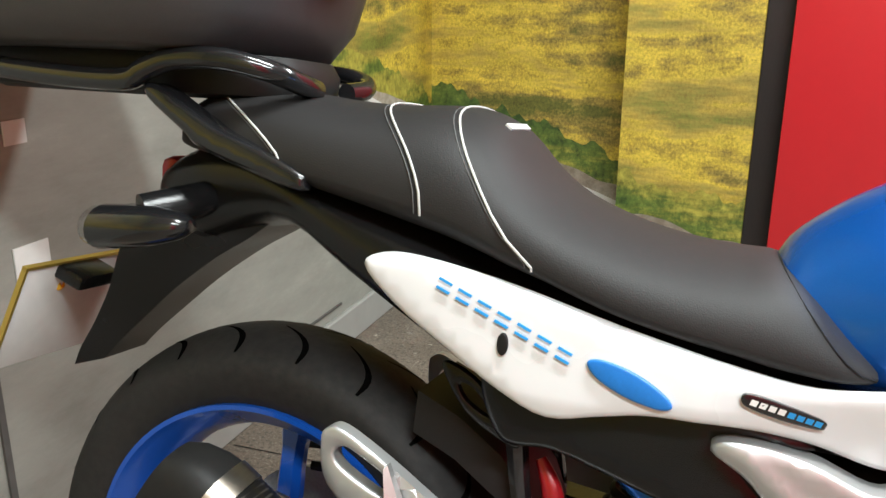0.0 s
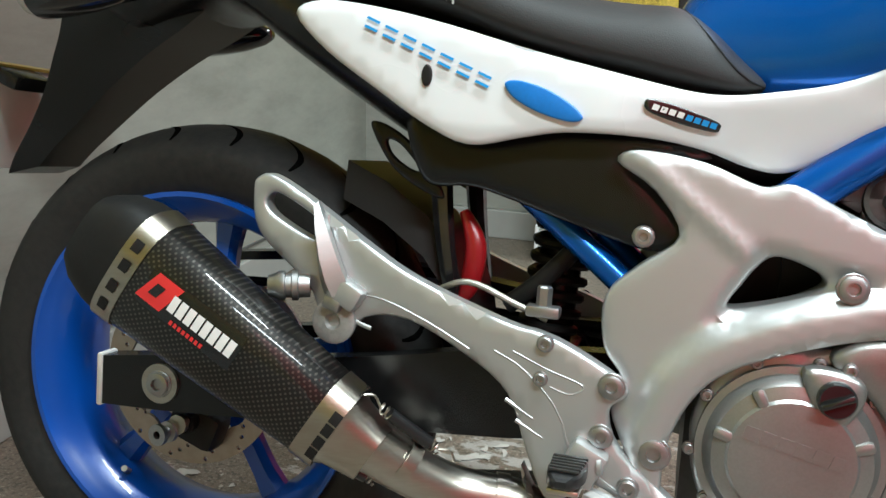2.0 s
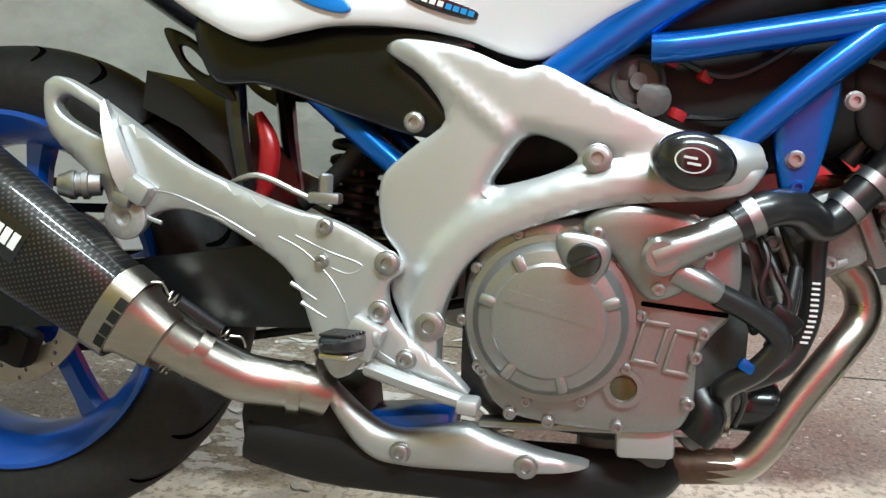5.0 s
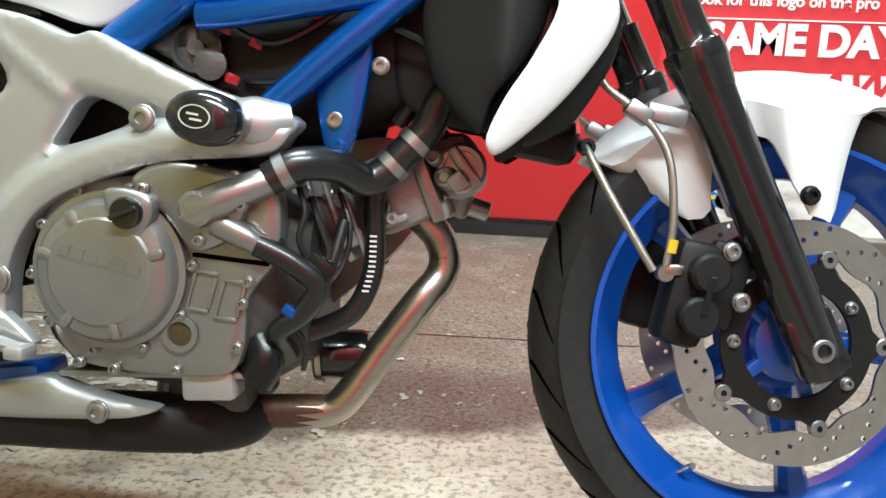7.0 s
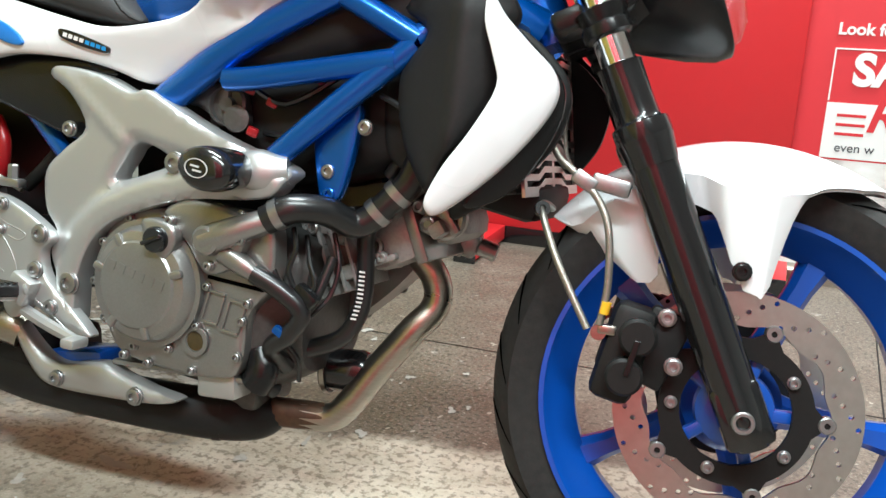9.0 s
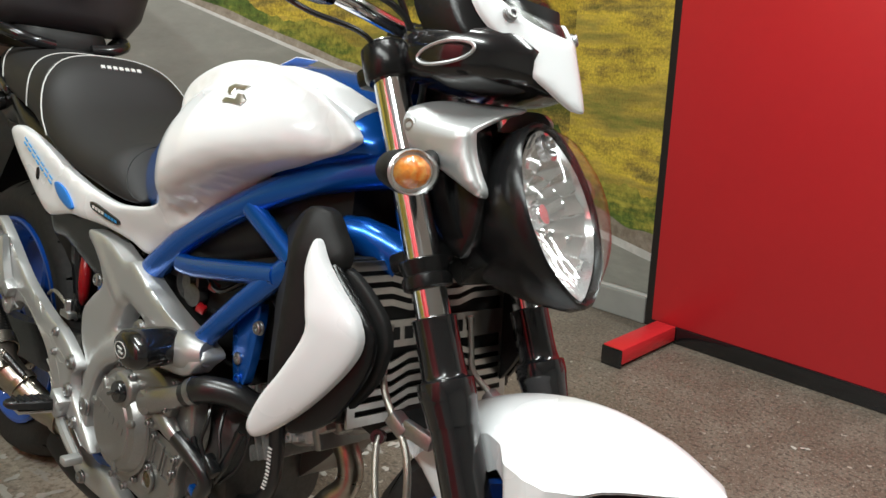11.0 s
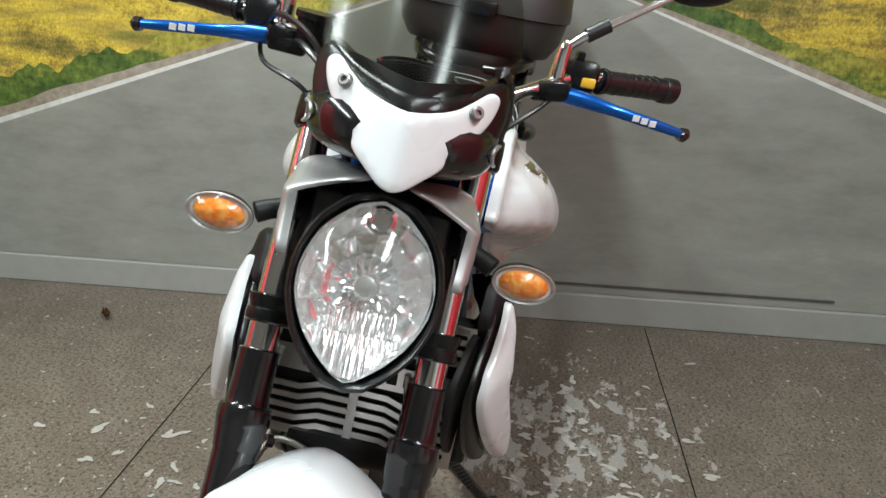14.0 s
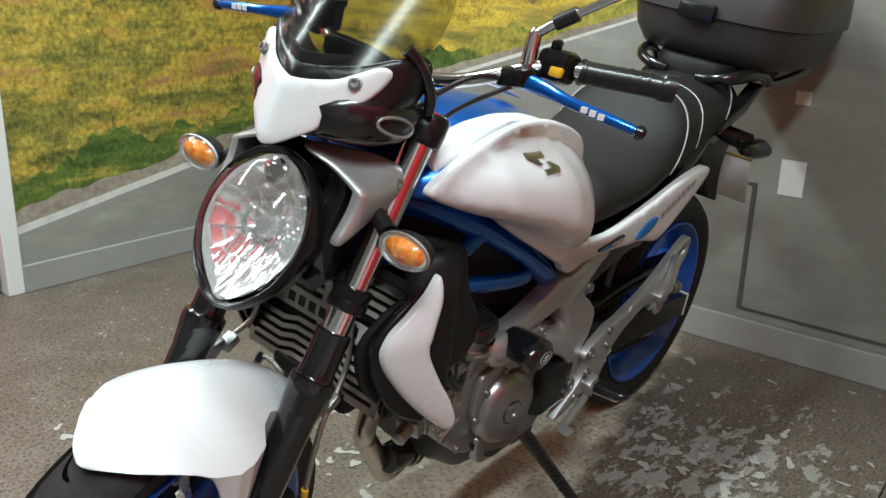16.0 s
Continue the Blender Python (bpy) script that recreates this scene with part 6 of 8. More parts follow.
part("collector_band", lathe([(-0.006, 0.036), (-0.006, 0.0385), (0.006, 0.0385), (0.006, 0.036)], (0.765, -0.075, 0.160), (1, 0.4, 0), 26), MATT, bike)
part("collector_body", block((0.14, 0.16, 0.085), (0.42, -0.06, 0.19), 0.02, (0, -8, 0)), MATT, bike)
SHIELD = [(0.440, 0.288), (0.455, 0.262), (0.485, 0.234), (0.515, 0.213), (0.545, 0.207), (0.59, 0.217), (0.62, 0.221), (0.650, 0.211), (0.70, 0.199), (0.745, 0.192), (0.710, 0.179), (0.62, 0.172), (0.54, 0.170), (0.503, 0.180), (0.472, 0.213), (0.45, 0.250)]
part("heat_shield", panel(SHIELD, -0.150, 0.02, crown=0.012, edge=0.02, step=0.011, n=4), SILVER, bike, "satin silver heat shield", smooth=60)
bolt((0.545, -0.165, 0.188), 0.010)
bolt((0.68, -0.163, 0.187), 0.011)
hose([(0.455, -0.135, 0.236), (0.437, -0.142, 0.243), (0.408, -0.150, 0.247), (0.368, -0.165, 0.254), (0.333, -0.182, 0.272), (0.300, -0.199, 0.293), (0.276, -0.212, 0.310)], [0.026, 0.0265, 0.0265, 0.0275, 0.028, 0.030, 0.033], STEEL, "brushed steel link pipe", "link_pipe")
for f, (x, y, z), d in ((0, (0.420, -0.147, 0.245), (1, 0.25, -0.1)), (1, (0.322, -0.190, 0.287), (0.8, 0.4, -0.6))):
    part("pipe_clamp", lathe([(-0.007, 0.027), (-0.007, 0.0295), (0.007, 0.0295), (0.007, 0.027)], (x, y, z), d, 24), STEEL, bike)
CR, CF = Vector((0.030, -0.236, 0.465)), Vector((0.260, -0.220, 0.320))
can_dir = (CF - CR).normalized()
can_up = Vector((0.48, 0, 0.87)).normalized()
can_side = can_dir.cross(can_up).normalized()
can_up = can_side.cross(can_dir).normalized()


def can_ring(f, hh, hw, n=36, sq=3.0):
    c = CR + (CF - CR) * f
    return [tuple(c + can_up * hh * math.copysign(abs(math.sin(k * math.tau / n)) ** (2 / sq), math.sin(k * math.tau / n)) + can_side * hw * math.copysign(abs(math.cos(k * math.tau / n)) ** (2 / sq), math.cos(k * math.tau / n))) for k in range(n)]


CARBON = carbon()
can = part("silencer", loft([can_ring(-0.01, 0.064, 0.052), can_ring(0.0, 0.066, 0.054), can_ring(0.97, 0.046, 0.043), can_ring(0.98, 0.044, 0.041)]), CARBON, bike, "carbon fibre silencer", smooth=60)
part("end_cap", loft([can_ring(-0.03, 0.0655, 0.0535), can_ring(-0.10, 0.064, 0.052), can_ring(-0.19, 0.056, 0.048), can_ring(-0.25, 0.044, 0.040), can_ring(-0.25, 0.038, 0.034), can_ring(-0.15, 0.034, 0.030)]), MATT, can, "matt black end cap", smooth=40)
for f0, f1, h0, w0 in ((-0.035, 0.055, 0.0675, 0.0555), (0.90, 1.0, 0.0490, 0.0458)):
    part("band", loft([can_ring(f0, h0 - 0.002, w0 - 0.002), can_ring(f0, h0, w0), can_ring(f1, h0 - 0.001, w0 - 0.001), can_ring(f1, h0 - 0.004, w0 - 0.004)], caps=False), STEEL, can, "brushed steel band", smooth=50)
part("cone", loft([can_ring(1.0, 0.043, 0.040), can_ring(1.03, 0.038, 0.036), can_ring(1.16, 0.031, 0.030)]), STEEL, can, smooth=60)


def on_can(u, v, lift=0.0):
    """u along the axis (0 rear, 1 front), v up in metres, on the outer flank."""
    w = 0.054 + (0.043 - 0.054) * u
    hgt = 0.066 + (0.046 - 0.066) * u
    k = max(0.0, 1 - min(0.98, abs(v) / hgt) ** 3.0) ** (1 / 3.0)
    p = CR + (CF - CR) * u + can_up * v
    side = -can_side if can_side.y > 0 else can_side
    return p + side * (w * k + lift)


def can_patch(u0, u1, v0, v1, mat, name, label="", slant=0.0, lift=0.0012):
    n = 6
    rows = [[on_can(u0 + (u1 - u0) * i / n + slant * j, v0 + (v1 - v0) * j / 4, lift) for j in range(5)] for i in range(n + 1)]
    bm = bmesh.new()
    vs = [[bm.verts.new(p) for p in r] for r in rows]
    for a, b in zip(vs, vs[1:]):
        for j in range(4):
            bm.faces.new((a[j], b[j], b[j + 1], a[j + 1]))
    return part(name, bm, mat, can, label, smooth=60)


DECAL_RED = material("decal_red", (0.62, 0.03, 0.03), 0.35)
can_patch(0.11, 0.55, -0.010, 0.032, GLOSS, "label", "black maker's label", lift=0.0010)
can_patch(0.10, 0.215, -0.004, 0.030, DECAL_RED, "emblem", "red emblem", slant=0.01, lift=0.0018)
can_patch(0.140, 0.178, 0.006, 0.020, GLOSS, "emblem_core", slant=0.004, lift=0.0024)
for k in range(8):
    can_patch(0.235 + 0.038 * k, 0.265 + 0.038 * k, 0.003, 0.021, SIGN_WHITE, "label_bar", lift=0.0022)
for k in range(8):
    can_patch(0.27 + 0.02 * k, 0.283 + 0.02 * k, -0.008, -0.003, DECAL_RED, "label_bar", lift=0.0022)
for k, f in enumerate((-0.02, 0.95)):
    for v in (-0.036, -0.012, 0.014, 0.038):
        can_patch(f + 0.012, f + 0.05, v * (1 if k == 0 else 0.62) - 0.008, v * (1 if k == 0 else 0.62) + 0.005, MATT, "band_slot", lift=0.0024)
# springs that hold the can to the link pipe
for (a, b) in (((0.289, -0.238, 0.362), (0.375, -0.185, 0.292)), ((0.230, -0.235, 0.300), (0.312, -0.205, 0.258))):
    a, b = Vector(a), Vector(b)
    d = (b - a)
    coil = []
    side = d.normalized().cross(Vector((0, 0, 1))).normalized()
    up2 = side.cross(d.normalized())
    for i in range(121):
        f = i / 120
        coil.append(tuple(a + d * (0.18 + 0.64 * f) + 0.0055 * (math.cos(f * 75) * side + math.sin(f * 75) * up2)))
    sp = part("spring", tube(coil, 0.0012, 5, 1), STEEL, bike, "retaining spring")
    part("spring_sleeve", tube([tuple(a + d * 0.28), tuple(a + d * 0.72)], 0.0072, 10, 1), HOSE, sp)
    part("spring_hook", tube([tuple(a), tuple(a + d * 0.08 + up2 * 0.006), tuple(a + d * 0.18)], 0.0014, 6, 4), STEEL, sp)
    part("spring_hook", tube([tuple(b), tuple(b - d * 0.08 + up2 * 0.006), tuple(b - d * 0.18)], 0.0014, 6, 4), STEEL, sp)

# -- swing arm, shock, rear brake, chain --
for s in (-1, 1):
    arm = part("swingarm", loft([[(x, s * (y0 - 0.014), z - h), (x, s * (y0 + 0.014), z - h), (x, s * (y0 + 0.014), z + h), (x, s * (y0 - 0.014), z + h)] for x, y0, z, h in ((-0.082, 0.108, 0.305, 0.030), (0.0, 0.108, 0.312, 0.034), (0.15, 0.110, 0.325, 0.036), (0.30, 0.115, 0.345, 0.042), (0.42, 0.10, 0.358, 0.05), (0.56, 0.09, 0.37, 0.045))]), BLACK, bike, "black swing arm", smooth=20)
    part("arm_cap", block((0.008, 0.032, 0.066), (-0.086, s * 0.108, 0.305), 0.003), SIGN_WHITE, arm, "pale end cap")
part("swingarm_bridge", block((0.10, 0.20, 0.08), (0.43, 0, 0.36), 0.02), BLACK, bike)
part("rear_caliper", join(block((0.07, 0.045, 0.05), (0.02, -0.075, 0.25), 0.012, (0, 20, 0)), lathe([(0, 0.012), (0.018, 0.012), (0.018, 0)], (0.02, -0.095, 0.258), (0, -1, 0), 16)), MATT, bike, "rear brake caliper")
part("caliper_pin", lathe([(0, 0.007), (0.01, 0.007), (0.012, 0.012), (0.02, 0.012), (0.021, 0.006), (0.021, 0)], (0.02, -0.112, 0.262), (0, -1, 0), 16), STEEL, bike)
part("paddock_bobbin", lathe([(0, 0.008), (0.012, 0.008), (0.014, 0.013), (0.020, 0.013), (0.022, 0.008), (0.03, 0.008), (0.032, 0.013), (0.038, 0.013), (0.038, 0.005)], (0.012, -0.115, 0.252), (-0.2, -1, 0), 20), ZINC, bike, "silver paddock stand bobbin")
shock = part("shock_absorber", tube([(0.455, 0.0, 0.60), (0.45, 0.0, 0.50), (0.44, 0.0, 0.36)], 0.022, 14, 2), BLACK, bike, "rear shock absorber")
coil = [(0.4525 - 0.0085 * i / 30 + 0.031 * math.cos(i * 0.9), 0.031 * math.sin(i * 0.9), 0.565 - 0.165 * i / 60) for i in range(61)]
part("shock_spring", tube(coil, 0.006, 7, 2), MATT, shock)
part("red_cable_cover", tube([(0.345, -0.085, 0.545), (0.362, -0.092, 0.51), (0.358, -0.09, 0.465), (0.345, -0.085, 0.44)], [0.006, 0.012, 0.011, 0.005], 10, 4), RED_PLASTIC, bike, "red rubber cover")
# stand-in block: hides the background where the space behind the frame is dark
part("inner_guard", loft([ring(x, zb, zt, w, 5, 24, 0.5) for x, zb, zt, w in ((0.68, 0.47, 0.70, 0.085), (0.76, 0.48, 0.74, 0.095), (0.90, 0.50, 0.76, 0.095), (1.0, 0.53, 0.76, 0.085), (1.08, 0.60, 0.77, 0.07))]), MATT, bike, "added black block that fills the dark space behind the frame", smooth=40)
both("mudflap_strut", lambda: tube([(0.315, -0.09, 0.60), (0.325, -0.092, 0.52), (0.34, -0.09, 0.44), (0.335, -0.085, 0.42)], [0.014, 0.012, 0.009, 0.006], 8, 4), GLOSS, "black strut")
both("link_rod", lambda: tube([(0.475, -0.08, 0.52), (0.435, -0.082, 0.475), (0.40, -0.08, 0.445)], 0.0105, 10, 3), MATT)
part("hugger", loft([[(x, y, z) for y, z in ((-0.085, z0 - 0.045), (-0.075, z0), (0.075, z0), (0.085, z0 - 0.045), (0.078, z0 - 0.045), (0.068, z0 - 0.008), (-0.068, z0 - 0.008), (-0.078, z0 - 0.045))] for x, z0 in ((0.20, 0.592), (0.25, 0.570), (0.30, 0.535), (0.335, 0.49), (0.355, 0.44), (0.365, 0.39))]), MATT, bike, "black rear hugger", smooth=30)
both("hugger_eye", lambda: panel([(0.235, 0.635), (0.262, 0.63), (0.30, 0.60), (0.325, 0.56), (0.30, 0.565), (0.262, 0.59)], -0.105, 0.008, [[(0.255, 0.618), (0.272, 0.613), (0.295, 0.588), (0.283, 0.588), (0.262, 0.602)]], crown=0.002, edge=0.004, step=0.012), BLACK)
# chain and sprocket on the left
part("sprocket", lathe([(-0.003, 0.05), (-0.003, 0.098), (0.003, 0.098), (0.003, 0.05)], (0, 0.075, 0.312), (0, 1, 0), 44), CASTING, bike, "rear sprocket")
run = join(tube([(0.0, 0.075, 0.412), (0.25, 0.08, 0.415), (0.60, 0.085, 0.385)], 0.007, 6, 10), tube([(0.0, 0.075, 0.212), (0.25, 0.08, 0.245), (0.60, 0.085, 0.325)], 0.007, 6, 10))
part("chain", run, MATT, bike, "oily drive chain")
part("chain_guard", loft([[(x, 0.06, z), (x, 0.10, z), (x, 0.10, z + 0.012), (x, 0.06, z + 0.012)] for x, z in ((-0.02, 0.44), (0.12, 0.455), (0.30, 0.445), (0.42, 0.43))]), BLACK, bike, "chain guard")
# blue foot of the link and side stand
part("linkage", block((0.10, 0.08, 0.03), (0.545, -0.09, 0.207), 0.008, (0, -8, 0)), WHEEL_BLUE, bike, "blue linkage plate")
stand_top, stand_foot = Vector((0.66, 0.12, 0.235)), Vector((0.575, 0.268, 0.062))
stand = part("side_stand", tube([tuple(stand_top), tuple(stand_top.lerp(stand_foot, 0.5)), tuple(stand_foot)], [0.016, 0.013, 0.012], 12, 3), GLOSS, bike, "black side stand, lowered")
sf = block((0.07, 0.05, 0.012), (0, 0, 0), 0.004)
sf.transform(Matrix.Translation(stand_foot + Vector((0, 0.006, -0.008))) @ pose(0, 0, 0, 8, 0, 20))
part("stand_foot", sf, GLOSS, stand)
coil = []
for k in range(85):
    a, u = k * math.tau / 7, k / 84
    q = Vector((0.655, 0.140, 0.222)).lerp(Vector((0.608, 0.222, 0.118)), u)
    coil.append(tuple(q + Vector((0.009 * math.cos(a), 0.009 * math.sin(a) * 0.8, 0.009 * math.sin(a) * 0.6))))
part("stand_spring", tube(coil, 0.0025, 6, 1), MATT, stand)
part("stand_bracket", block((0.08, 0.04, 0.06), (0.665, 0.11, 0.245), 0.01), MATT, stand)
# left engine: generator cover
gen = part("generator_cover", lathe([(0, 0.078), (0.010, 0.077), (0.026, 0.070), (0.034, 0.058), (0.036, 0.026), (0.033, 0.024), (0.033, 0)], (0.790, 0.150, 0.360), (0.12, 1, 0), 48), ENGINE, bike, "round bronze-grey generator cover", smooth=35)
part("inspection_plug", lathe([(0, 0.022), (0.005, 0.022), (0.006, 0.019), (0.006, 0.009), (0.002, 0.007), (0.002, 0)], (0.794, 0.184, 0.360), (0.12, 1, 0), 24), ZINC, gen)
for k in range(9):
    a = k * math.tau / 9
    bolt((0.790 + 0.083 * math.cos(a), 0.156, 0.360 + 0.083 * math.sin(a)), 0.006, (0, 1, 0), parent=gen)
LCASE = [(0.74, 0.455), (0.80, 0.478), (0.88, 0.492), (0.965, 0.508), (1.015, 0.470), (1.020, 0.430), (0.985, 0.375), (0.93, 0.320), (0.87, 0.275), (0.79, 0.262), (0.74, 0.30)]
lcase = part("stator_housing", mirrored(panel(LCASE, -0.132, 0.08, crown=0.010, edge=0.016, step=0.013, n=4)), ENGINE, bike, "bronze-grey cast stator housing")
for p, q in (((0.905, 0.470), (1.005, 0.445)), ((0.915, 0.440), (1.010, 0.418)), ((0.915, 0.410), (0.985, 0.385)), ((0.91, 0.375), (0.96, 0.352)), ((0.86, 0.478), (0.90, 0.462)), ((0.945, 0.500), (0.925, 0.36)), ((0.985, 0.485), (0.968, 0.375))):
    part("case_rib", tube([(p[0], 0.142, p[1]), (q[0], 0.143, q[1])], 0.0045, 8, 2), ENGINE, lcase)
for x, z in ((0.775, 0.465), (0.84, 0.485), (0.91, 0.496), (0.968, 0.500), (1.008, 0.455), (0.998, 0.405), (0.95, 0.345), (0.895, 0.298), (0.82, 0.275)):
    bolt((x, 0.140, z), 0.0065, (0, 1, 0), parent=lcase)
part("water_stub", join(block((0.060, 0.05, 0.040), (1.035, 0.140, 0.432), 0.008, (0, 18, 10)), block((0.012, 0.055, 0.046), (1.012, 0.142, 0.440), 0.004, (0, 18, 10)), block((0.012, 0.055, 0.046), (1.040, 0.142, 0.430), 0.004, (0, 18, 10)), lathe([(0, 0.014), (0.03, 0.014), (0.032, 0.010), (0.032, 0)], (1.06, 0.145, 0.425), (1, 0.2, -0.3), 16)), ENGINE, bike, "finned cast water stub", smooth=30)
for pts in ([(0.93, 0.11, 0.53), (0.97, 0.135, 0.545), (1.02, 0.13, 0.52), (1.06, 0.11, 0.47)], [(0.86, 0.13, 0.30), (0.80, 0.15, 0.25), (0.72, 0.14, 0.24)], [(0.90, 0.125, 0.48), (0.945, 0.15, 0.46), (0.985, 0.15, 0.50)]):
    part("hose", tube(pts, 0.010, 10, 6), HOSE, bike)
part("sprocket_cover", block((0.12, 0.05, 0.12), (0.63, 0.14, 0.35), 0.02), BLACK, bike, "black sprocket cover")
part("filler_neck", lathe([(0, 0.03), (0.02, 0.032), (0.022, 0.028), (0.05, 0.028), (0.05, 0)], (0.905, 0.130, 0.515), (0.1, 0.4, 1), 26), ENGINE, bike)
cap = part("coolant_cap", lathe([(0, 0.034), (0.022, 0.034), (0.026, 0.03), (0.026, 0)], (0.911, 0.147, 0.560), (0.1, 0.4, 1), 26), GLOSS, bike, "black ribbed cap")
for k in range(5):
    b = block((0.046, 0.004, 0.004), (0, 0, 0), 0.001)
    b.transform(Matrix.Translation((0.9135, 0.157 - 0.02 + 0.009 * k, 0.588 + 0.006 - 0.0034 * k)) @ pose(0, 0, 0, -21, 6, 0))
    part("cap_rib", b, GLOSS, cap, smooth=0)

# ridges and pocket edges of the footrest hangers
for s in (-1, 1):
    hangers = [o for o in bike.children if o.name.startswith("footrest_hanger")]
    host = hangers[0 if s < 0 else 1]
    for pts in ([(0.268, 0.466), (0.300, 0.464), (0.350, 0.446), (0.395, 0.424)],
                [(0.262, 0.462), (0.268, 0.440), (0.288, 0.432)],
                [(0.421, 0.426), (0.450, 0.412), (0.480, 0.385), (0.495, 0.362)],
                [(0.440, 0.428), (0.475, 0.414), (0.512, 0.402), (0.500, 0.392), (0.480, 0.397)],
                [(0.436, 0.378), (0.465, 0.362)], [(0.448, 0.358), (0.476, 0.344)],
                [(0.495, 0.362), (0.510, 0.330), (0.560, 0.298), (0.596, 0.276)]):
        part("ridge", tube([(x - 0.012, s * 0.1872, z - 0.012) for x, z in pts], 0.0024, 6, 5), SILVER, host)

# -- radiator and its shrouds --
rad = block((0.035, 0.30, 0.20), (0, 0, 0), 0.006)
rad.transform(pose(1.150, 0, 0.615, 0, -9, 0))
radiator = part("radiator", rad, MATT, bike, "black radiator core")
RG = pose(1.174, 0, 0.615, 0, -9, 0)
frame_bm = join(block((0.004, 0.012, 0.20), (0, -0.139, 0)), block((0.004, 0.012, 0.20), (0, 0.139, 0)), block((0.004, 0.27, 0.012), (0, 0, 0.094)), block((0.004, 0.27, 0.010), (0, 0, -0.095)), block((0.004, 0.012, 0.18), (0, 0, 0)))
frame_bm.transform(RG)
grille = part("radiator_guard", frame_bm, DISC, bike, "brushed steel radiator guard", smooth=0)
for k in range(12):
    z = -0.082 + 0.0152 * k
    if 5 <= k <= 7:
        continue
    for s in (-1, 1):
        kink = -0.010 if k < 6 else 0.008
        row = []
        bm = bmesh.new()
        for y, dz in ((0.004, 0.0), (0.045, 0.0), (0.075, kink), (0.135, kink)):
            row.append([bm.verts.new((x, s * y, z + dz + h)) for x, h in ((-0.002, -0.004), (0.002, -0.004), (0.002, 0.004), (-0.002, 0.004))])
        for a, b in zip(row, row[1:]):
            for i in range(4):
                bm.faces.new((a[i], a[(i + 1) % 4], b[(i + 1) % 4], b[i]))
        bm.faces.new(row[0][::-1])
        bm.faces.new(row[-1])
        bmesh.ops.recalc_face_normals(bm, faces=bm.faces)
        bm.transform(RG)
        part("slat", bm, DISC, grille, smooth=0)
for s in (-1, 1):
    b = block((0.0035, 0.135, 0.034), (0, s * 0.0675, 0.008))
    b.transform(RG)
    part("name_strip", b, DISC, grille, "plain strip with dark cut-out bars", smooth=0)
for k in range(7):
    b = block((0.0045, 0.014, 0.016), (0.0005, -0.069 + 0.023 * k, 0.008))
    b.transform(RG)
    part("cut_bar", b, MATT, grille, smooth=0)
for s in (-1, 1):
    part("radiator_tank", block((0.04, 0.022, 0.19), (1.15, s * 0.152, 0.615), 0.006, (0, -9, 0)), BLACK, radiator)
part("radiator_lower", block((0.09, 0.17, 0.05), (1.15, 0.0, 0.512), 0.015, (0, 10, 0)), MATT, bike, "black lower fairing below the radiator")



def scoop_y(x, z):
    """The scoops face half ahead: their front edges lie further in."""
    f = (z - 0.49) / 0.27
    return -(0.218 - 0.48 * (x - 1.10) + 0.010 * math.sin(math.pi * min(1, max(0, f))) - 0.030 * max(0, f - 0.6) / 0.4)


SCOOP = [(1.136, 0.738), (1.156, 0.714), (1.187, 0.684), (1.213, 0.660), (1.222, 0.635), (1.212, 0.604), (1.182, 0.560), (1.148, 0.522), (1.112, 0.491), (1.100, 0.492), (1.098, 0.508), (1.114, 0.545), (1.138, 0.585), (1.160, 0.635), (1.152, 0.668), (1.137, 0.706)]
both("scoop", lambda: panel(SCOOP, scoop_y, 0.008, crown=0.006, edge=0.014, step=0.012, n=4), WHITE, "white radiator scoop", smooth=60)
SHROUD = [(1.017, 0.725), (1.062, 0.757), (1.122, 0.772), (1.15, 0.745), (1.165, 0.720), (1.157, 0.69), (1.152, 0.635), (1.127, 0.58), (1.1, 0.545), (1.087, 0.51), (1.057, 0.535), (1.029, 0.58), (1.022, 0.65), (1.057, 0.695)]
both("shroud", lambda: panel(SHROUD, lambda x, z: -0.136 - 0.62 * max(0, min(x, 1.11) - 1.03) + 0.55 * max(0, x - 1.11) - 0.06 * max(0, 0.70 - z) + 0.35 * max(0, z - 0.72), 0.012, crown=0.008, edge=0.02, step=0.014, n=4), MATT, "black radiator shroud", smooth=60)
both("shroud_lip", lambda: panel([(1.146, 0.724), (1.165, 0.705), (1.217, 0.655), (1.226, 0.62), (1.214, 0.578), (1.182, 0.525), (1.142, 0.50), (1.132, 0.51), (1.162, 0.56), (1.167, 0.65)], lambda x, z: scoop_y(x, z) + 0.016, 0.006, crown=0.003, edge=0.01, step=0.014, n=4), BLACK, "black inner scoop lip", smooth=60)

both("shroud_inner", lambda: panel([(1.10, 0.70), (1.160, 0.708), (1.212, 0.668), (1.228, 0.636), (1.226, 0.609), (1.214, 0.575), (1.178, 0.530), (1.127, 0.492), (1.10, 0.50)], lambda x, z: -0.150 + 0.25 * max(0, x - 1.15), 0.008, crown=0.003, edge=0.01, step=0.014, n=4), MATT, "black inner wall of the scoop", smooth=60)
# added panels that black out the open gap beside the radiator
both("inner_guard", lambda: panel([(0.99, 0.56), (1.03, 0.525), (1.10, 0.515), (1.145, 0.53), (1.15, 0.62), (1.12, 0.75), (1.05, 0.73), (0.99, 0.66)], -0.085, 0.012, crown=0.004, edge=0.015, step=0.02), MATT, "added matt black panel that fills the dark gap behind the shroud")

# -- headlamp, in the steered frame; drawn straight ahead and then turned --
HL = Vector((1.348, 0, 0.808))
TIP = Matrix.Translation(HL) @ Matrix.Rotation(radians(-27.4), 4, "Y")   # the glass leans back at its top


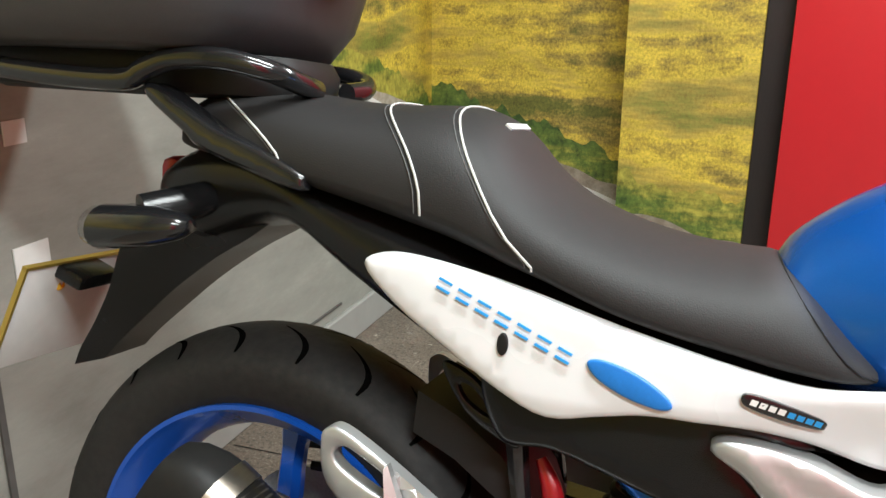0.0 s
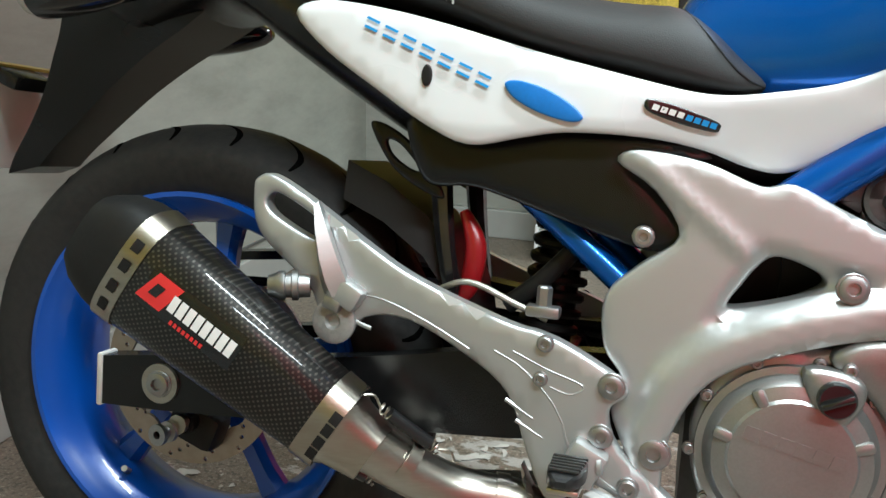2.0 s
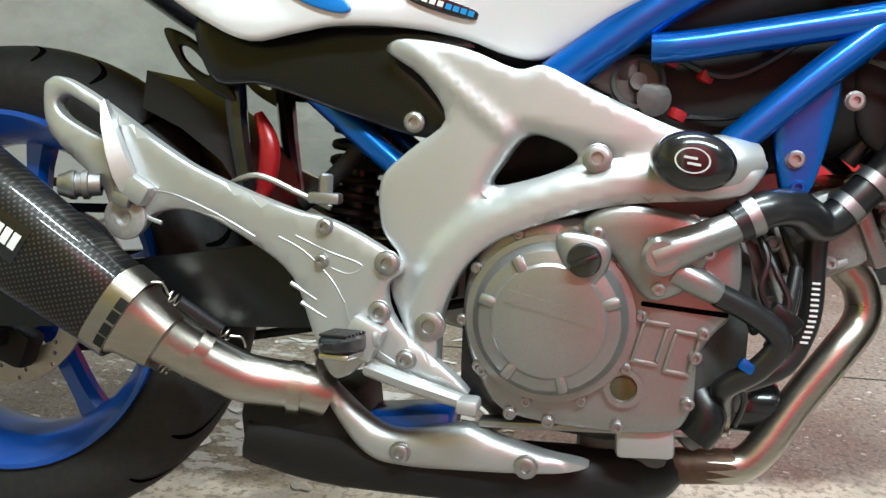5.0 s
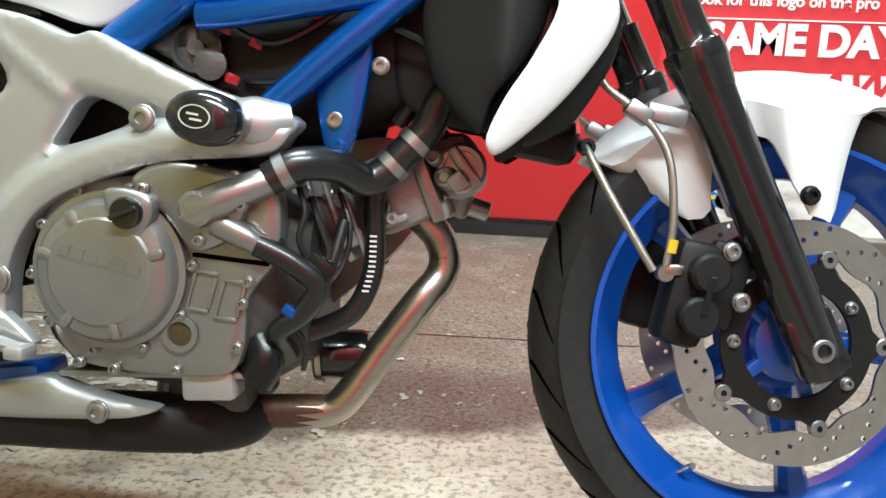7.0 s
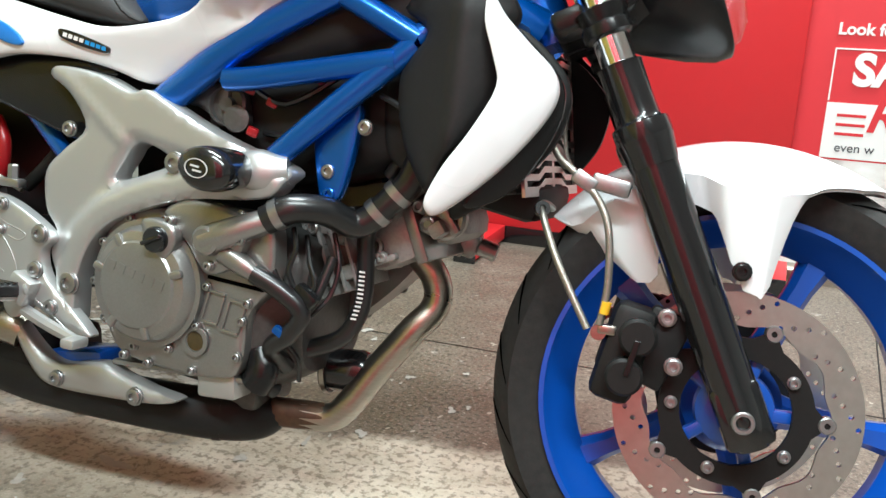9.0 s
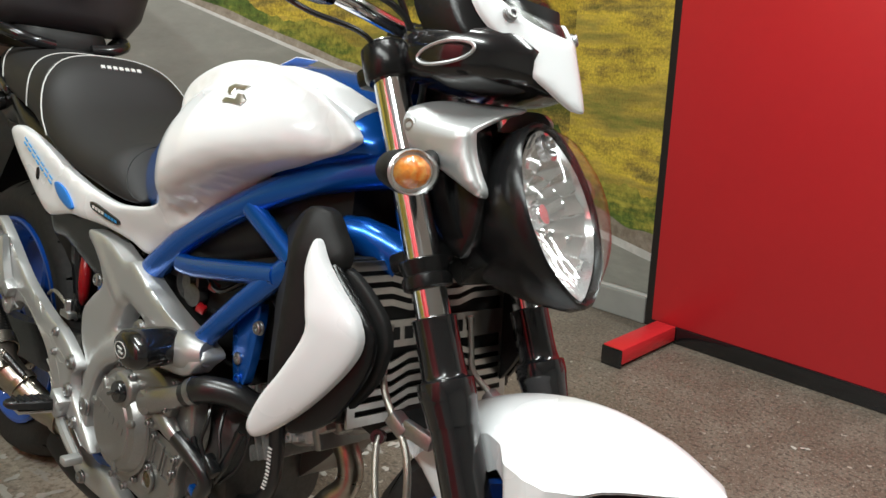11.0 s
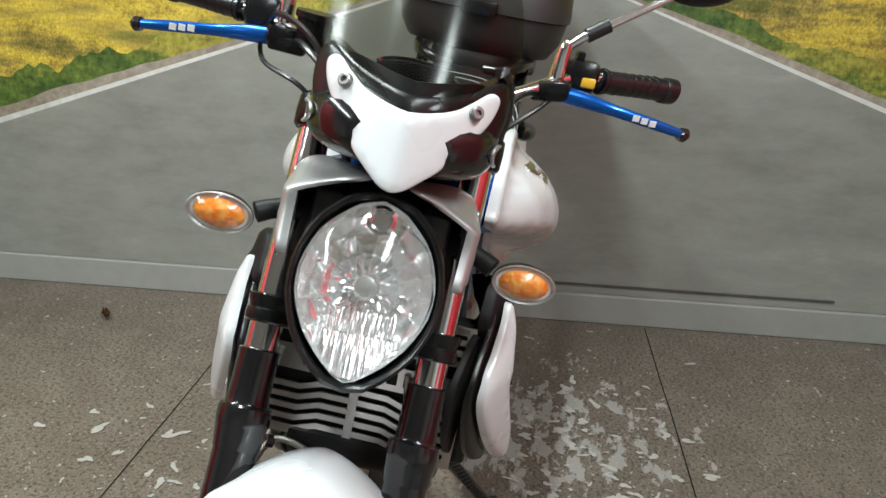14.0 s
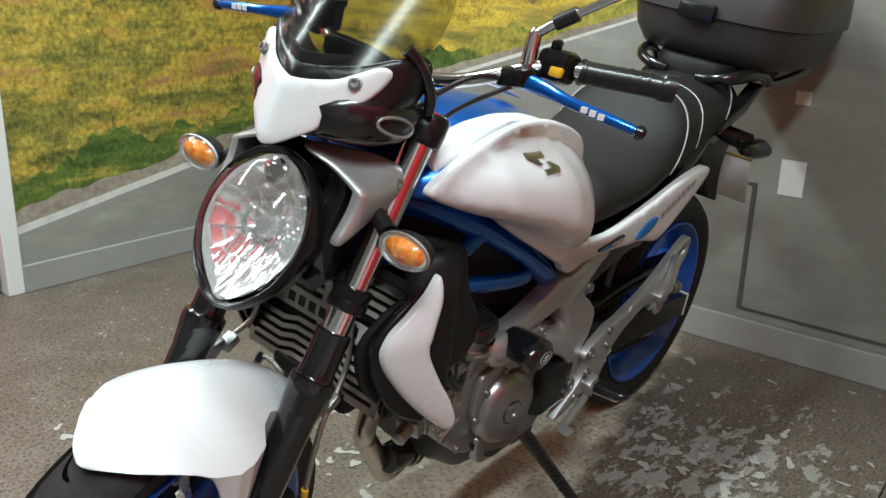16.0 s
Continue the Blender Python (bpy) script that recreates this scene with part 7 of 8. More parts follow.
LAMP_Z = (-0.103, -0.099, -0.090, -0.075, -0.057, -0.037, -0.017, 0.0, 0.0135, 0.032, 0.050, 0.066, 0.080, 0.092, 0.0985)
LAMP_W = (0.0, 0.011, 0.0235, 0.0405, 0.0555, 0.0670, 0.0740, 0.0758, 0.0752, 0.0712, 0.0640, 0.0530, 0.0380, 0.0230, 0.0)


def drop(k, n, scale=1.0, dx=0.0):
    """The lamp's outline: a drop, pointed at the bottom, drawn in at the top."""
    a = k * math.tau / n
    z = 0.1007 * math.sin(a) - 0.0022
    w = float(np.interp(z, LAMP_Z, LAMP_W))
    return (dx, math.copysign(w, math.cos(a)) * scale, z * scale)


BOWL_Z = (-0.116, -0.112, -0.100, -0.084, -0.065, -0.042, -0.019, 0.0, 0.015, 0.036, 0.056, 0.074, 0.090, 0.104, 0.111)
BOWL_W = (0.0, 0.022, 0.039, 0.0555, 0.0690, 0.0795, 0.0860, 0.0878, 0.0872, 0.0835, 0.0765, 0.0665, 0.0520, 0.0340, 0.0)


def bowl_loft(rows, n=44):
    loops = []
    for dx, sc in rows:
        loop = []
        for k in range(n):
            a = k * math.tau / n
            z = 0.1135 * math.sin(a) - 0.0025
            loop.append(TIP @ Vector((dx, math.copysign(float(np.interp(z, BOWL_Z, BOWL_W)), math.cos(a)) * sc, z * sc)))
        loops.append(loop)
    return loops


def lamp_loft(rows, n=44):
    loops = [[TIP @ Vector(drop(k, n, sc, dx)) for k in range(n)] for dx, sc in rows]
    return loops


bowl = part("headlamp", steered(loft(bowl_loft([(-0.125, 0.40), (-0.095, 0.62), (-0.05, 0.86), (-0.018, 0.985), (0.002, 0.995), (0.006, 0.96), (0.003, 0.92), (-0.008, 0.89), (-0.06, 0.80)]), caps=False)), BLACK, bike, "black headlamp housing", smooth=50)
refl = part("reflector", steered(loft(lamp_loft([(0.0, 1.02), (-0.02, 0.95), (-0.045, 0.74), (-0.06, 0.46), (-0.067, 0.2), (-0.068, 0.02)]), caps=False)), REFLECTOR, bowl, "mirror reflector with flutes", smooth=60)
flutes = bmesh.new()
rows = []
rnd = random.Random(5)
tilt = [[(rnd.uniform(-1, 1), rnd.uniform(-1, 1)) for _ in range(16)] for _ in range(16)]
for i in range(111):
    row = []
    for j in range(99):
        z = -0.100 + 0.196 * i / 110
        w = float(np.interp(z, LAMP_Z, LAMP_W)) * 0.98
        u = -1 + 2 * j / 98
        y = w * u
        r2 = min(1.0, (y / 0.076) ** 2 + (z / 0.10) ** 2)
        # a polar net of facets round the bulb, each one a small bowl with its own tilt
        ang, rad = math.atan2(z - 0.004, y), math.hypot(y, z - 0.004)
        if z < -0.02 and abs(y) < 0.045:
            a, c = y / 0.0075, (z + 0.1) / 0.05
        else:
            a, c = ang / (math.tau / 16), rad / 0.020
        ia, ic = math.floor(a), math.floor(c)
        fa, fc = a - ia - 0.5, c - ic - 0.5
        ta, tc = tilt[ia % 16][ic % 16]
        facet = 0.0044 * (fa * fa + fc * fc) + 0.0056 * (ta * fa + tc * fc)
        x = -0.056 + 0.050 * r2 + facet
        row.append(flutes.verts.new(TIP @ Vector((x, y, z))))
    rows.append(row)
for p, q in zip(rows, rows[1:]):
    for j in range(98):
        flutes.faces.new((p[j], p[j + 1], q[j + 1], q[j]))
bmesh.ops.recalc_face_normals(flutes, faces=flutes.faces)
part("reflector_flutes", steered(flutes), REFLECTOR, refl, "fluted mirror surface", smooth=40)
part("bulb_shield", steered(lathe([(-0.024, 0.0), (-0.022, 0.010), (-0.010, 0.015), (0.0, 0.016), (0.006, 0.012), (0.008, 0.0)], TIP @ Vector((-0.026, 0, 0.004)), TIP.to_3x3() @ Vector((1, 0, 0)), 22)), REFLECTOR, bowl)
part("position_lamp", steered(lathe([(0, 0.016), (0.010, 0.017), (0.012, 0.013), (0.004, 0.010), (0.004, 0)], TIP @ Vector((-0.004, 0, 0.078)), TIP.to_3x3() @ Vector((1, 0, 0)), 22)), CHROME, bowl, "small round position lamp")
part("lens", steered(loft(lamp_loft([(0.002, 1.03), (0.018, 0.98), (0.033, 0.80), (0.043, 0.5), (0.047, 0.2), (0.048, 0.02)]), caps=False)), LENS, bowl, "clear headlamp lens", smooth=70)
chin = loft([[TIP @ Vector(p) for p in ((dx, -w, z), (dx, w, z), (dx - 0.05, w * 0.8, z - 0.015), (dx - 0.05, -w * 0.8, z - 0.015))] for dx, w, z in ((-0.085, 0.062, 0.135), (-0.082, 0.088, 0.10), (-0.084, 0.098, 0.05), (-0.085, 0.090, 0.0), (-0.075, 0.062, -0.040))])
part("lamp_chin", steered(chin), BLACK, bowl, smooth=40)
for s in (-1, 1):
    def turned(b, s=s):
        return steered(mirrored(b) if s > 0 else b)
    # silver side cowls
    cowl = [(1.172, 0.868), (1.180, 0.890), (1.205, 0.907), (1.24, 0.914), (1.285, 0.9175), (1.292, 0.910), (1.284, 0.900), (1.281, 0.885), (1.286, 0.860), (1.297, 0.838), (1.309, 0.818), (1.303, 0.811), (1.27, 0.824), (1.235, 0.838), (1.20, 0.850)]

    def cowl_y(x, z):
        return -(0.108 - 0.10 * max(0, x - 1.28) - 2.2 * max(0, z - 0.880) * max(0.15, min(1, (x - 1.17) / 0.09)))

    part("side_cowl", turned(panel(cowl, cowl_y, 0.008, crown=0.010, edge=0.018, step=0.010, n=4)), SILVER, bike, "brushed silver headlamp cowl", smooth=60)
    part("cowl_inner", turned(panel([(1.17, 0.86), (1.22, 0.888), (1.262, 0.888), (1.272, 0.86), (1.295, 0.80), (1.28, 0.74), (1.25, 0.75), (1.21, 0.79), (1.18, 0.83)], -0.078, 0.03, crown=0.006, edge=0.02, step=0.016)), BLACK, bike, "black headlamp bracket", smooth=50)
    bolt((1.200, s * 0.112, 0.876), 0.0085, (0, s, 0), steer=True)
    # indicator on its stalk
    c = Vector((1.264, s * 0.184, 0.827))
    stalk = part("indicator", steered(tube([(1.225, s * 0.08, 0.845), (1.24, s * 0.12, 0.84), (1.252, s * 0.145, 0.832)], [0.013, 0.012, 0.013], 12, 3)), MATT, bike, "amber indicator on a black stalk")
    ell = []
    for dx, sc in ((-0.028, 0.35), (-0.018, 0.8), (0.0, 1.0), (0.004, 1.0)):
        ell.append([(c.x + dx, c.y + 0.040 * sc * math.cos(k * math.tau / 24), c.z + 0.0245 * sc * math.sin(k * math.tau / 24)) for k in range(24)])
    part("indicator_shell", steered(loft(ell)), MATT, stalk, smooth=60)
    ell2 = [[(c.x + dx, c.y + 0.039 * sc * math.cos(k * math.tau / 24), c.z + 0.0238 * sc * math.sin(k * math.tau / 24)) for k in range(24)] for dx, sc in ((0.004, 1.0), (0.014, 0.90), (0.021, 0.6), (0.024, 0.2))]
    part("indicator_lens", steered(loft(ell2)), LENS, stalk, "clear ribbed lens", smooth=70)
    amb = loft([[(c.x + dx, c.y + 0.031 * sc * math.cos(k * math.tau / 18), c.z + 0.0180 * sc * math.sin(k * math.tau / 18)) for k in range(18)] for dx, sc in ((0.005, 1.0), (0.010, 0.85), (0.015, 0.4))])
    part("indicator_bulb", steered(amb), AMBER, stalk, "amber bulb cover", smooth=30)
    part("indicator_reflector", steered(loft([[(c.x + dx, c.y + 0.0385 * sc * math.cos(k * math.tau / 24), c.z + 0.0235 * sc * math.sin(k * math.tau / 24)) for k in range(24)] for dx, sc in ((0.0035, 1.0), (0.0045, 1.0))])), SIGN_WHITE, stalk, smooth=0)
    rim_e = [[(c.x + dx, c.y + r * 0.040 * math.cos(k * math.tau / 24), c.z + r * 0.0245 * math.sin(k * math.tau / 24)) for k in range(24)] for dx, r in ((0.005, 1.0), (0.008, 0.97), (0.0065, 0.88), (0.005, 0.86))]
    part("indicator_rim", steered(loft(rim_e, caps=False)), SILVER, stalk, smooth=40)

# -- fly screen: white beak, black shell, smoked screen --
def beak_x(y, z):
    return 1.350 - 2.6 * y * y - 0.35 * abs(y) - 0.40 * (z - 0.92)


def face_panel(outline, x_of, depth, crown=0.006, edge=0.012, step=0.011, n=4):
    """A panel seen from ahead: outline in (y, z), its face at x_of(y, z)."""
    bm = panel(outline, 0.0, depth, crown=crown, edge=edge, step=step, n=n)
    for v in bm.verts:
        u, off, z = v.co
        v.co = (x_of(u, z) - off, u, z)
    bmesh.ops.recalc_face_normals(bm, faces=bm.faces)
    return bm


BEAK = [(0.0, 0.922), (0.014, 0.925), (0.032, 0.937), (0.050, 0.951), (0.053, 0.964), (0.060, 0.969), (0.072, 0.976), (0.092, 1.000), (0.100, 1.020), (0.098, 1.031), (0.086, 1.034), (0.068, 1.022), (0.045, 1.010), (0.0, 1.003)]
BEAK = BEAK + [(-y, z) for y, z in BEAK[-2:0:-1]]
beak = part("beak", steered(face_panel(BEAK, beak_x, 0.006, crown=0.004, edge=0.006, step=0.009)), WHITE, bike, "white fly-screen beak", smooth=60)
for s in (-1, 1):
    bolt((beak_x(0.074, 1.012) + 0.006, s * 0.074, 1.014), 0.0075, (1, s * 0.4, 0.4), steer=True, parent=beak)
SHELL = [(0.0, 0.935), (0.06, 0.945), (0.105, 0.975), (0.115, 1.02), (0.10, 1.045), (0.06, 1.03), (0.0, 1.02)]
SHELL = SHELL + [(-y, z) for y, z in SHELL[-2:0:-1]]
part("screen_shell", steered(face_panel(SHELL, lambda y, z: beak_x(y, z) - 0.014, 0.05)), BLACK, bike, "black fly-screen shell", smooth=50)
SCREEN = [(0.0, 1.006), (0.06, 1.016), (0.098, 1.022), (0.116, 1.050), (0.116, 1.10), (0.098, 1.15), (0.06, 1.185), (0.0, 1.20)]
SCREEN = SCREEN + [(-y, z) for y, z in SCREEN[-2:0:-1]]
screen = part("wind_screen", steered(face_panel(SCREEN, lambda y, z: 1.308 - 5.0 * y * y - 0.85 * (z - 1.0), 0.003, crown=0.0, step=0.016)), SMOKE, bike, "lightly smoked wind screen", smooth=70)
part("screen_mask", steered(face_panel([(-0.075, 1.012), (0, 0.995), (0.075, 1.012), (0.078, 1.040), (0, 1.034), (-0.078, 1.040)], lambda y, z: 1.303 - 5.0 * y * y - 0.35 * abs(y) - 0.25 * (z - 1.0), 0.002, crown=0.0, step=0.016)), MATT, bike, "black lower band of the screen", smooth=50)
part("instrument_shell", steered(loft([ring(x, zb, zt, w, 3.2, 28, 0.55) for x, zb, zt, w in spline([(1.145, 0.935, 0.985, 0.085), (1.165, 0.922, 0.995, 0.112), (1.21, 0.918, 1.002, 0.116), (1.25, 0.922, 1.006, 0.108), (1.285, 0.930, 1.002, 0.085), (1.308, 0.938, 0.985, 0.055)], 3, closed=False)])), GLOSS, bike, "gloss black instrument shell", smooth=55)
for s in (-1, 1):
    oval = [(1.228 + 0.034 * math.cos(k * math.tau / 20) + 0.003 * math.sin(k * math.tau / 20), s * (0.116 - 0.3 * 0.034 * max(0, math.cos(k * math.tau / 20))), 0.960 + 0.013 * math.sin(k * math.tau / 20) + 0.008 * math.cos(k * math.tau / 20)) for k in range(21)]
    part("shell_duct_rim", steered(tube(oval, 0.0022, 6, 1, smooth=False)), SILVER, bike, "oval duct rim")
clock = part("instrument", steered(lathe([(-0.03, 0.03), (0.0, 0.052), (0.014, 0.055), (0.018, 0.050), (0.012, 0.046), (0.012, 0)], (1.175, 0, 1.005), (-0.45, 0, 0.9), 32)), MATT, bike, "round black instrument")
part("instrument_ring", steered(lathe([(0.014, 0.050), (0.02, 0.054), (0.022, 0.050), (0.018, 0.046)], (1.175, 0, 1.005), (-0.45, 0, 0.9), 32)), CHROME, clock)
part("instrument_side", steered(block((0.05, 0.20, 0.03), (1.19, 0, 0.985), 0.01, (0, -25, 0))), MATT, clock)

# -- handlebar, grips, levers, mirrors --
def bar_place(bm, s=0):
    """Bends the grips back and lifts the bar ends; s is the side."""
    for v in bm.verts:
        f = max(0.0, min(1.0, (abs(v.co.y) - 0.05) / 0.15))
        v.co.z += (0.024 if v.co.y > 0 else 0.010) * f
        if v.co.y < 0:
            v.co.y *= 0.97
    return steered(bm)


BAR = [(0.972, 0.372, 1.016), (1.00, 0.30, 1.020), (1.03, 0.22, 1.020), (1.085, 0.13, 1.0), (1.10, 0.06, 0.992), (1.10, 0, 0.992)]
BAR = BAR + [(x, -y, z) for x, y, z in BAR[-2::-1]]
bar = part("handlebar", bar_place(tube(BAR, 0.011, 14, 6), 0), CHROME, bike, "silver tubular handlebar")
part("bar_clamp", steered(block((0.05, 0.09, 0.045), (1.10, 0, 0.98), 0.012)), BLACK, bar)
for s in (-1, 1):
    grip = part("grip", bar_place(tube([(1.018, s * 0.255, 1.02), (1.016, s * 0.262, 1.02), (0.980, s * 0.345, 1.018), (0.976, s * 0.356, 1.0175), (0.969, s * 0.372, 1.017)], [0.019, 0.0165, 0.0165, 0.019, 0.0185], 18, 3)), HOSE, bike, "black rubber grip")
    for k in range(6):
        y = 0.275 + 0.012 * k
        part("grip_ring", bar_place(tube([(1.017 - (y - 0.26) * 0.43, s * y, 1.0195), (1.0155 - (y - 0.26) * 0.43, s * (y + 0.004), 1.019)], 0.0169, 16, 1, smooth=False)), HOSE, grip)
    sw = part("switch_block", bar_place(block((0.045, 0.052, 0.046), (1.028, s * 0.222, 1.022), 0.012, (0, -10, s * -10))), BLACK, bike, "black switch block")
    if s > 0:
        part("flash_switch", bar_place(block((0.010, 0.020, 0.014), (1.050, 0.232, 1.018), 0.003, (0, -10, -10))), YELLOW, sw, "yellow flasher switch")
    part("switch_knob", bar_place(block((0.02, 0.012, 0.014), (1.03, s * 0.215, 1.05), 0.004)), BLACK, sw)
    perch = part("lever_perch", bar_place(block((0.042, 0.05, 0.028), (1.062, s * 0.185, 1.005), 0.008, (0, 0, s * -18))), BLACK, bike, "black lever perch")
    lev = part("lever", bar_place(tube([(1.068, s * 0.20, 1.0), (1.072, s * 0.23, 0.997), (1.084, s * 0.27, 0.992), (1.082, s * 0.33, 0.982), (1.076, s * 0.372, 0.974)], [0.012, 0.011, 0.008, 0.0075, 0.006], 12, 5)), BLUE, bike, "blue anodised lever")
    part("lever_end", bar_place(lathe([(0, 0.004), (0.003, 0.009), (0.011, 0.010), (0.016, 0.006), (0.016, 0)], (1.077, s * 0.366, 0.975), (-0.3, s, -0.2), 14)), GLOSS, lev)
    for k in range(3):
        b = block((0.002, 0.009, 0.008), (1.0915 - 0.0006 * k, s * (0.300 + 0.012 * k), 0.9875 - 0.002 * k), 0)
        part("lever_bar", bar_place(b), SIGN_WHITE, lev, smooth=0)
    # mirror stem
    stem = part("mirror", bar_place(tube([(1.05, s * 0.188, 1.01), (1.05, s * 0.188, 1.06), (1.05, s * 0.190, 1.068)], [0.011, 0.010, 0.007], 12, 2)), CHROME, bike, "mirror on a chrome stem")
    part("mirror_arm", bar_place(tube([(1.05, s * 0.190, 1.062), (1.045, s * 0.225, 1.088), (1.03, s * 0.31, 1.145)], [0.0075, 0.0065, 0.006], 10, 3)), CHROME, stem)
    part("mirror_boot", bar_place(tube([(1.047, s * 0.212, 1.079), (1.042, s * 0.238, 1.097)], 0.0105, 10, 1)), HOSE, stem)
    part("mirror_head", bar_place(loft([[(1.03 + dx, s * (0.34 + 0.065 * sc * math.cos(k * math.tau / 24)), 1.18 + 0.042 * sc * math.sin(k * math.tau / 24)) for k in range(24)] for dx, sc in ((0.03, 0.3), (0.024, 0.7), (0.008, 0.97), (-0.004, 1.0))])), BLACK, stem, smooth=60)
part("brake_reservoir", steered(join(lathe([(0, 0.022), (0.035, 0.024), (0.036, 0.027), (0.045, 0.027), (0.047, 0.0)], (1.075, -0.14, 1.01), (0, 0, 1), 22), block((0.03, 0.05, 0.02), (1.07, -0.17, 1.005), 0.005))), BLACK, bike, "brake fluid reservoir")
stub = part("bar_hook", steered(tube([(1.165, 0.118, 0.972), (1.175, 0.120, 1.00), (1.195, 0.112, 1.035), (1.213, 0.097, 1.056)], [0.008, 0.008, 0.007, 0.009], 10, 5)), GLOSS, bike, "black hooked lever")
# cables and hoses from the bars
for pts, r in (([(1.06, -0.17, 1.0), (1.12, -0.15, 1.01), (1.16, -0.11, 0.99), (1.17, -0.07, 0.93), (1.15, -0.05, 0.86)], 0.0045),
               ([(1.04, -0.21, 1.0), (1.10, -0.19, 1.035), (1.15, -0.13, 1.02), (1.16, -0.08, 0.94), (1.13, -0.06, 0.87)], 0.004),
               ([(1.03, -0.22, 0.995), (1.09, -0.20, 0.97), (1.13, -0.14, 0.96), (1.14, -0.08, 0.92)], 0.0035),
               ([(1.06, 0.17, 1.0), (1.11, 0.14, 1.005), (1.15, 0.10, 0.97), (1.14, 0.06, 0.90)], 0.0045),
               ([(1.04, 0.20, 1.0), (1.09, 0.17, 0.985), (1.12, 0.12, 0.95), (1.12, 0.07, 0.88)], 0.004)):
    part("cable", bar_place(tube(pts, r, 8, 6)), HOSE, bike)
# front brake: caliper and braided hoses
for s in (-1, 1):
    cal = join(block((0.05, 0.055, 0.115), (1.318, s * 0.085, 0.345), 0.012, (0, 12, 0)), lathe([(0, 0.0215), (0.02, 0.0215), (0.024, 0.018), (0.024, 0)], (1.332, s * 0.108, 0.368), (0, s, 0), 20), lathe([(0, 0.0215), (0.02, 0.0215), (0.024, 0.018), (0.024, 0)], (1.322, s * 0.108, 0.322), (0, s, 0), 20), block((0.05, 0.02, 0.09), (1.355, s * 0.088, 0.355), 0.006, (0, 20, 0)))
    c = part("brake_caliper", steered(cal), MATT, bike, "black two-piston brake caliper", smooth=35)
    part("caliper_mark", steered(block((0.007, 0.002, 0.042), (1.328, s * 0.133, 0.345), 0.001, (0, 12, 0))), BLACK, c, smooth=0)
    for x, z in ((1.362, 0.392), (1.375, 0.338)):
        bolt((x, s * 0.102, z), 0.009, (0, s, 0), steer=True, parent=c)
    part("banjo", steered(join(lathe([(-0.006, 0.009), (0.008, 0.009), (0.008, 0)], (1.288, s * 0.105, 0.366), (0, s, 0), 14), block((0.022, 0.012, 0.012), (1.297, s * 0.108, 0.37), 0.003))), STEEL, c)
    hs = part("brake_hose", steered(tube([(1.20, s * 0.085, 0.64), (1.205, s * 0.092, 0.60), (1.215, s * 0.095, 0.565), (1.244, s * 0.105, 0.540), (1.270, s * 0.11, 0.515), (1.286, s * 0.115, 0.48), (1.292, s * 0.115, 0.42), (1.288, s * 0.112, 0.375)], 0.0045, 10, 6)), BRAID, bike, "braided brake hose")
    part("hose_tag", steered(tube([(1.2935, s * 0.1148, 0.402), (1.2915, s * 0.114, 0.388)], 0.0058, 10, 1)), YELLOW, hs, "yellow hose tag")
    part("hose_guide", steered(block((0.03, 0.022, 0.018), (1.252, s * 0.102, 0.535), 0.004, (0, 30, 0))), ZINC, hs)
    part("hose_guide_arm", steered(block((0.045, 0.012, 0.02), (1.282, s * 0.105, 0.533), 0.004, (0, 10, 0))), ZINC, hs)
part("cross_hose", steered(tube([(1.212, -0.02, 0.50), (1.205, -0.05, 0.505), (1.204, -0.075, 0.497), (1.226, -0.095, 0.450), (1.252, -0.105, 0.405), (1.275, -0.11, 0.368)], 0.0045, 10, 6)), BRAID, bike, "braided brake hose")
part("grommet", steered(lathe([(-0.005, 0.004), (-0.005, 0.009), (0.005, 0.009), (0.005, 0.004)], (1.204, -0.075, 0.498), (0.3, -1, 0.2), 16)), HOSE, bike)

# -- tail indicators, marks, decals --
for s in (-1, 1):
    ind = part("tail_indicator", tube([(-0.06, s * 0.09, 0.785), (-0.075, s * 0.12, 0.776), (-0.10, s * 0.155, 0.766)], [0.019, 0.022, 0.023], 16, 3), BLACK, bike, "smoked tail indicator on a rubber stalk")
    part("indicator_shell", loft([[(-0.125 + dx, s * 0.170 + 0.034 * sc * math.cos(k * math.tau / 20), 0.752 + 0.10 * dx + 0.025 * sc * math.sin(k * math.tau / 20)) for k in range(20)] for dx, sc in ((0.098, 0.30), (0.085, 0.58), (0.055, 0.85), (0.02, 0.97), (-0.012, 1.0))]), GLOSS, ind, smooth=60)
    part("indicator_lens", loft([[(-0.137 - dx, s * 0.170 + 0.033 * sc * math.cos(k * math.tau / 20), 0.751 + 0.0245 * sc * math.sin(k * math.tau / 20)) for k in range(20)] for dx, sc in ((0.0, 1.0), (0.012, 0.9), (0.020, 0.4))]), LENS, ind, smooth=60)
    part("indicator_bulb", lathe([(0.0, 0.016), (0.008, 0.015), (0.014, 0.0)], (-0.138, s * 0.170, 0.751), (-1, 0, 0), 16), AMBER, ind)
cover_r = [o for o in bike.children if o.name.startswith("side_cover")]
for ink, owner, flip in ((BLUE_INK, cover_r[0], False), (GREY_INK, cover_r[1], True)):
    for rise in (0.0, 0.0085):
        bars("name_bar", 7, (0.247 + 0.3 * rise, 0.730 + rise), (0.0200, -0.0084), (0.0145, 0.0026), lambda x, z: cover_y(x, z) - 0.0088, ink, owner, slant=0.2, mirror=flip)
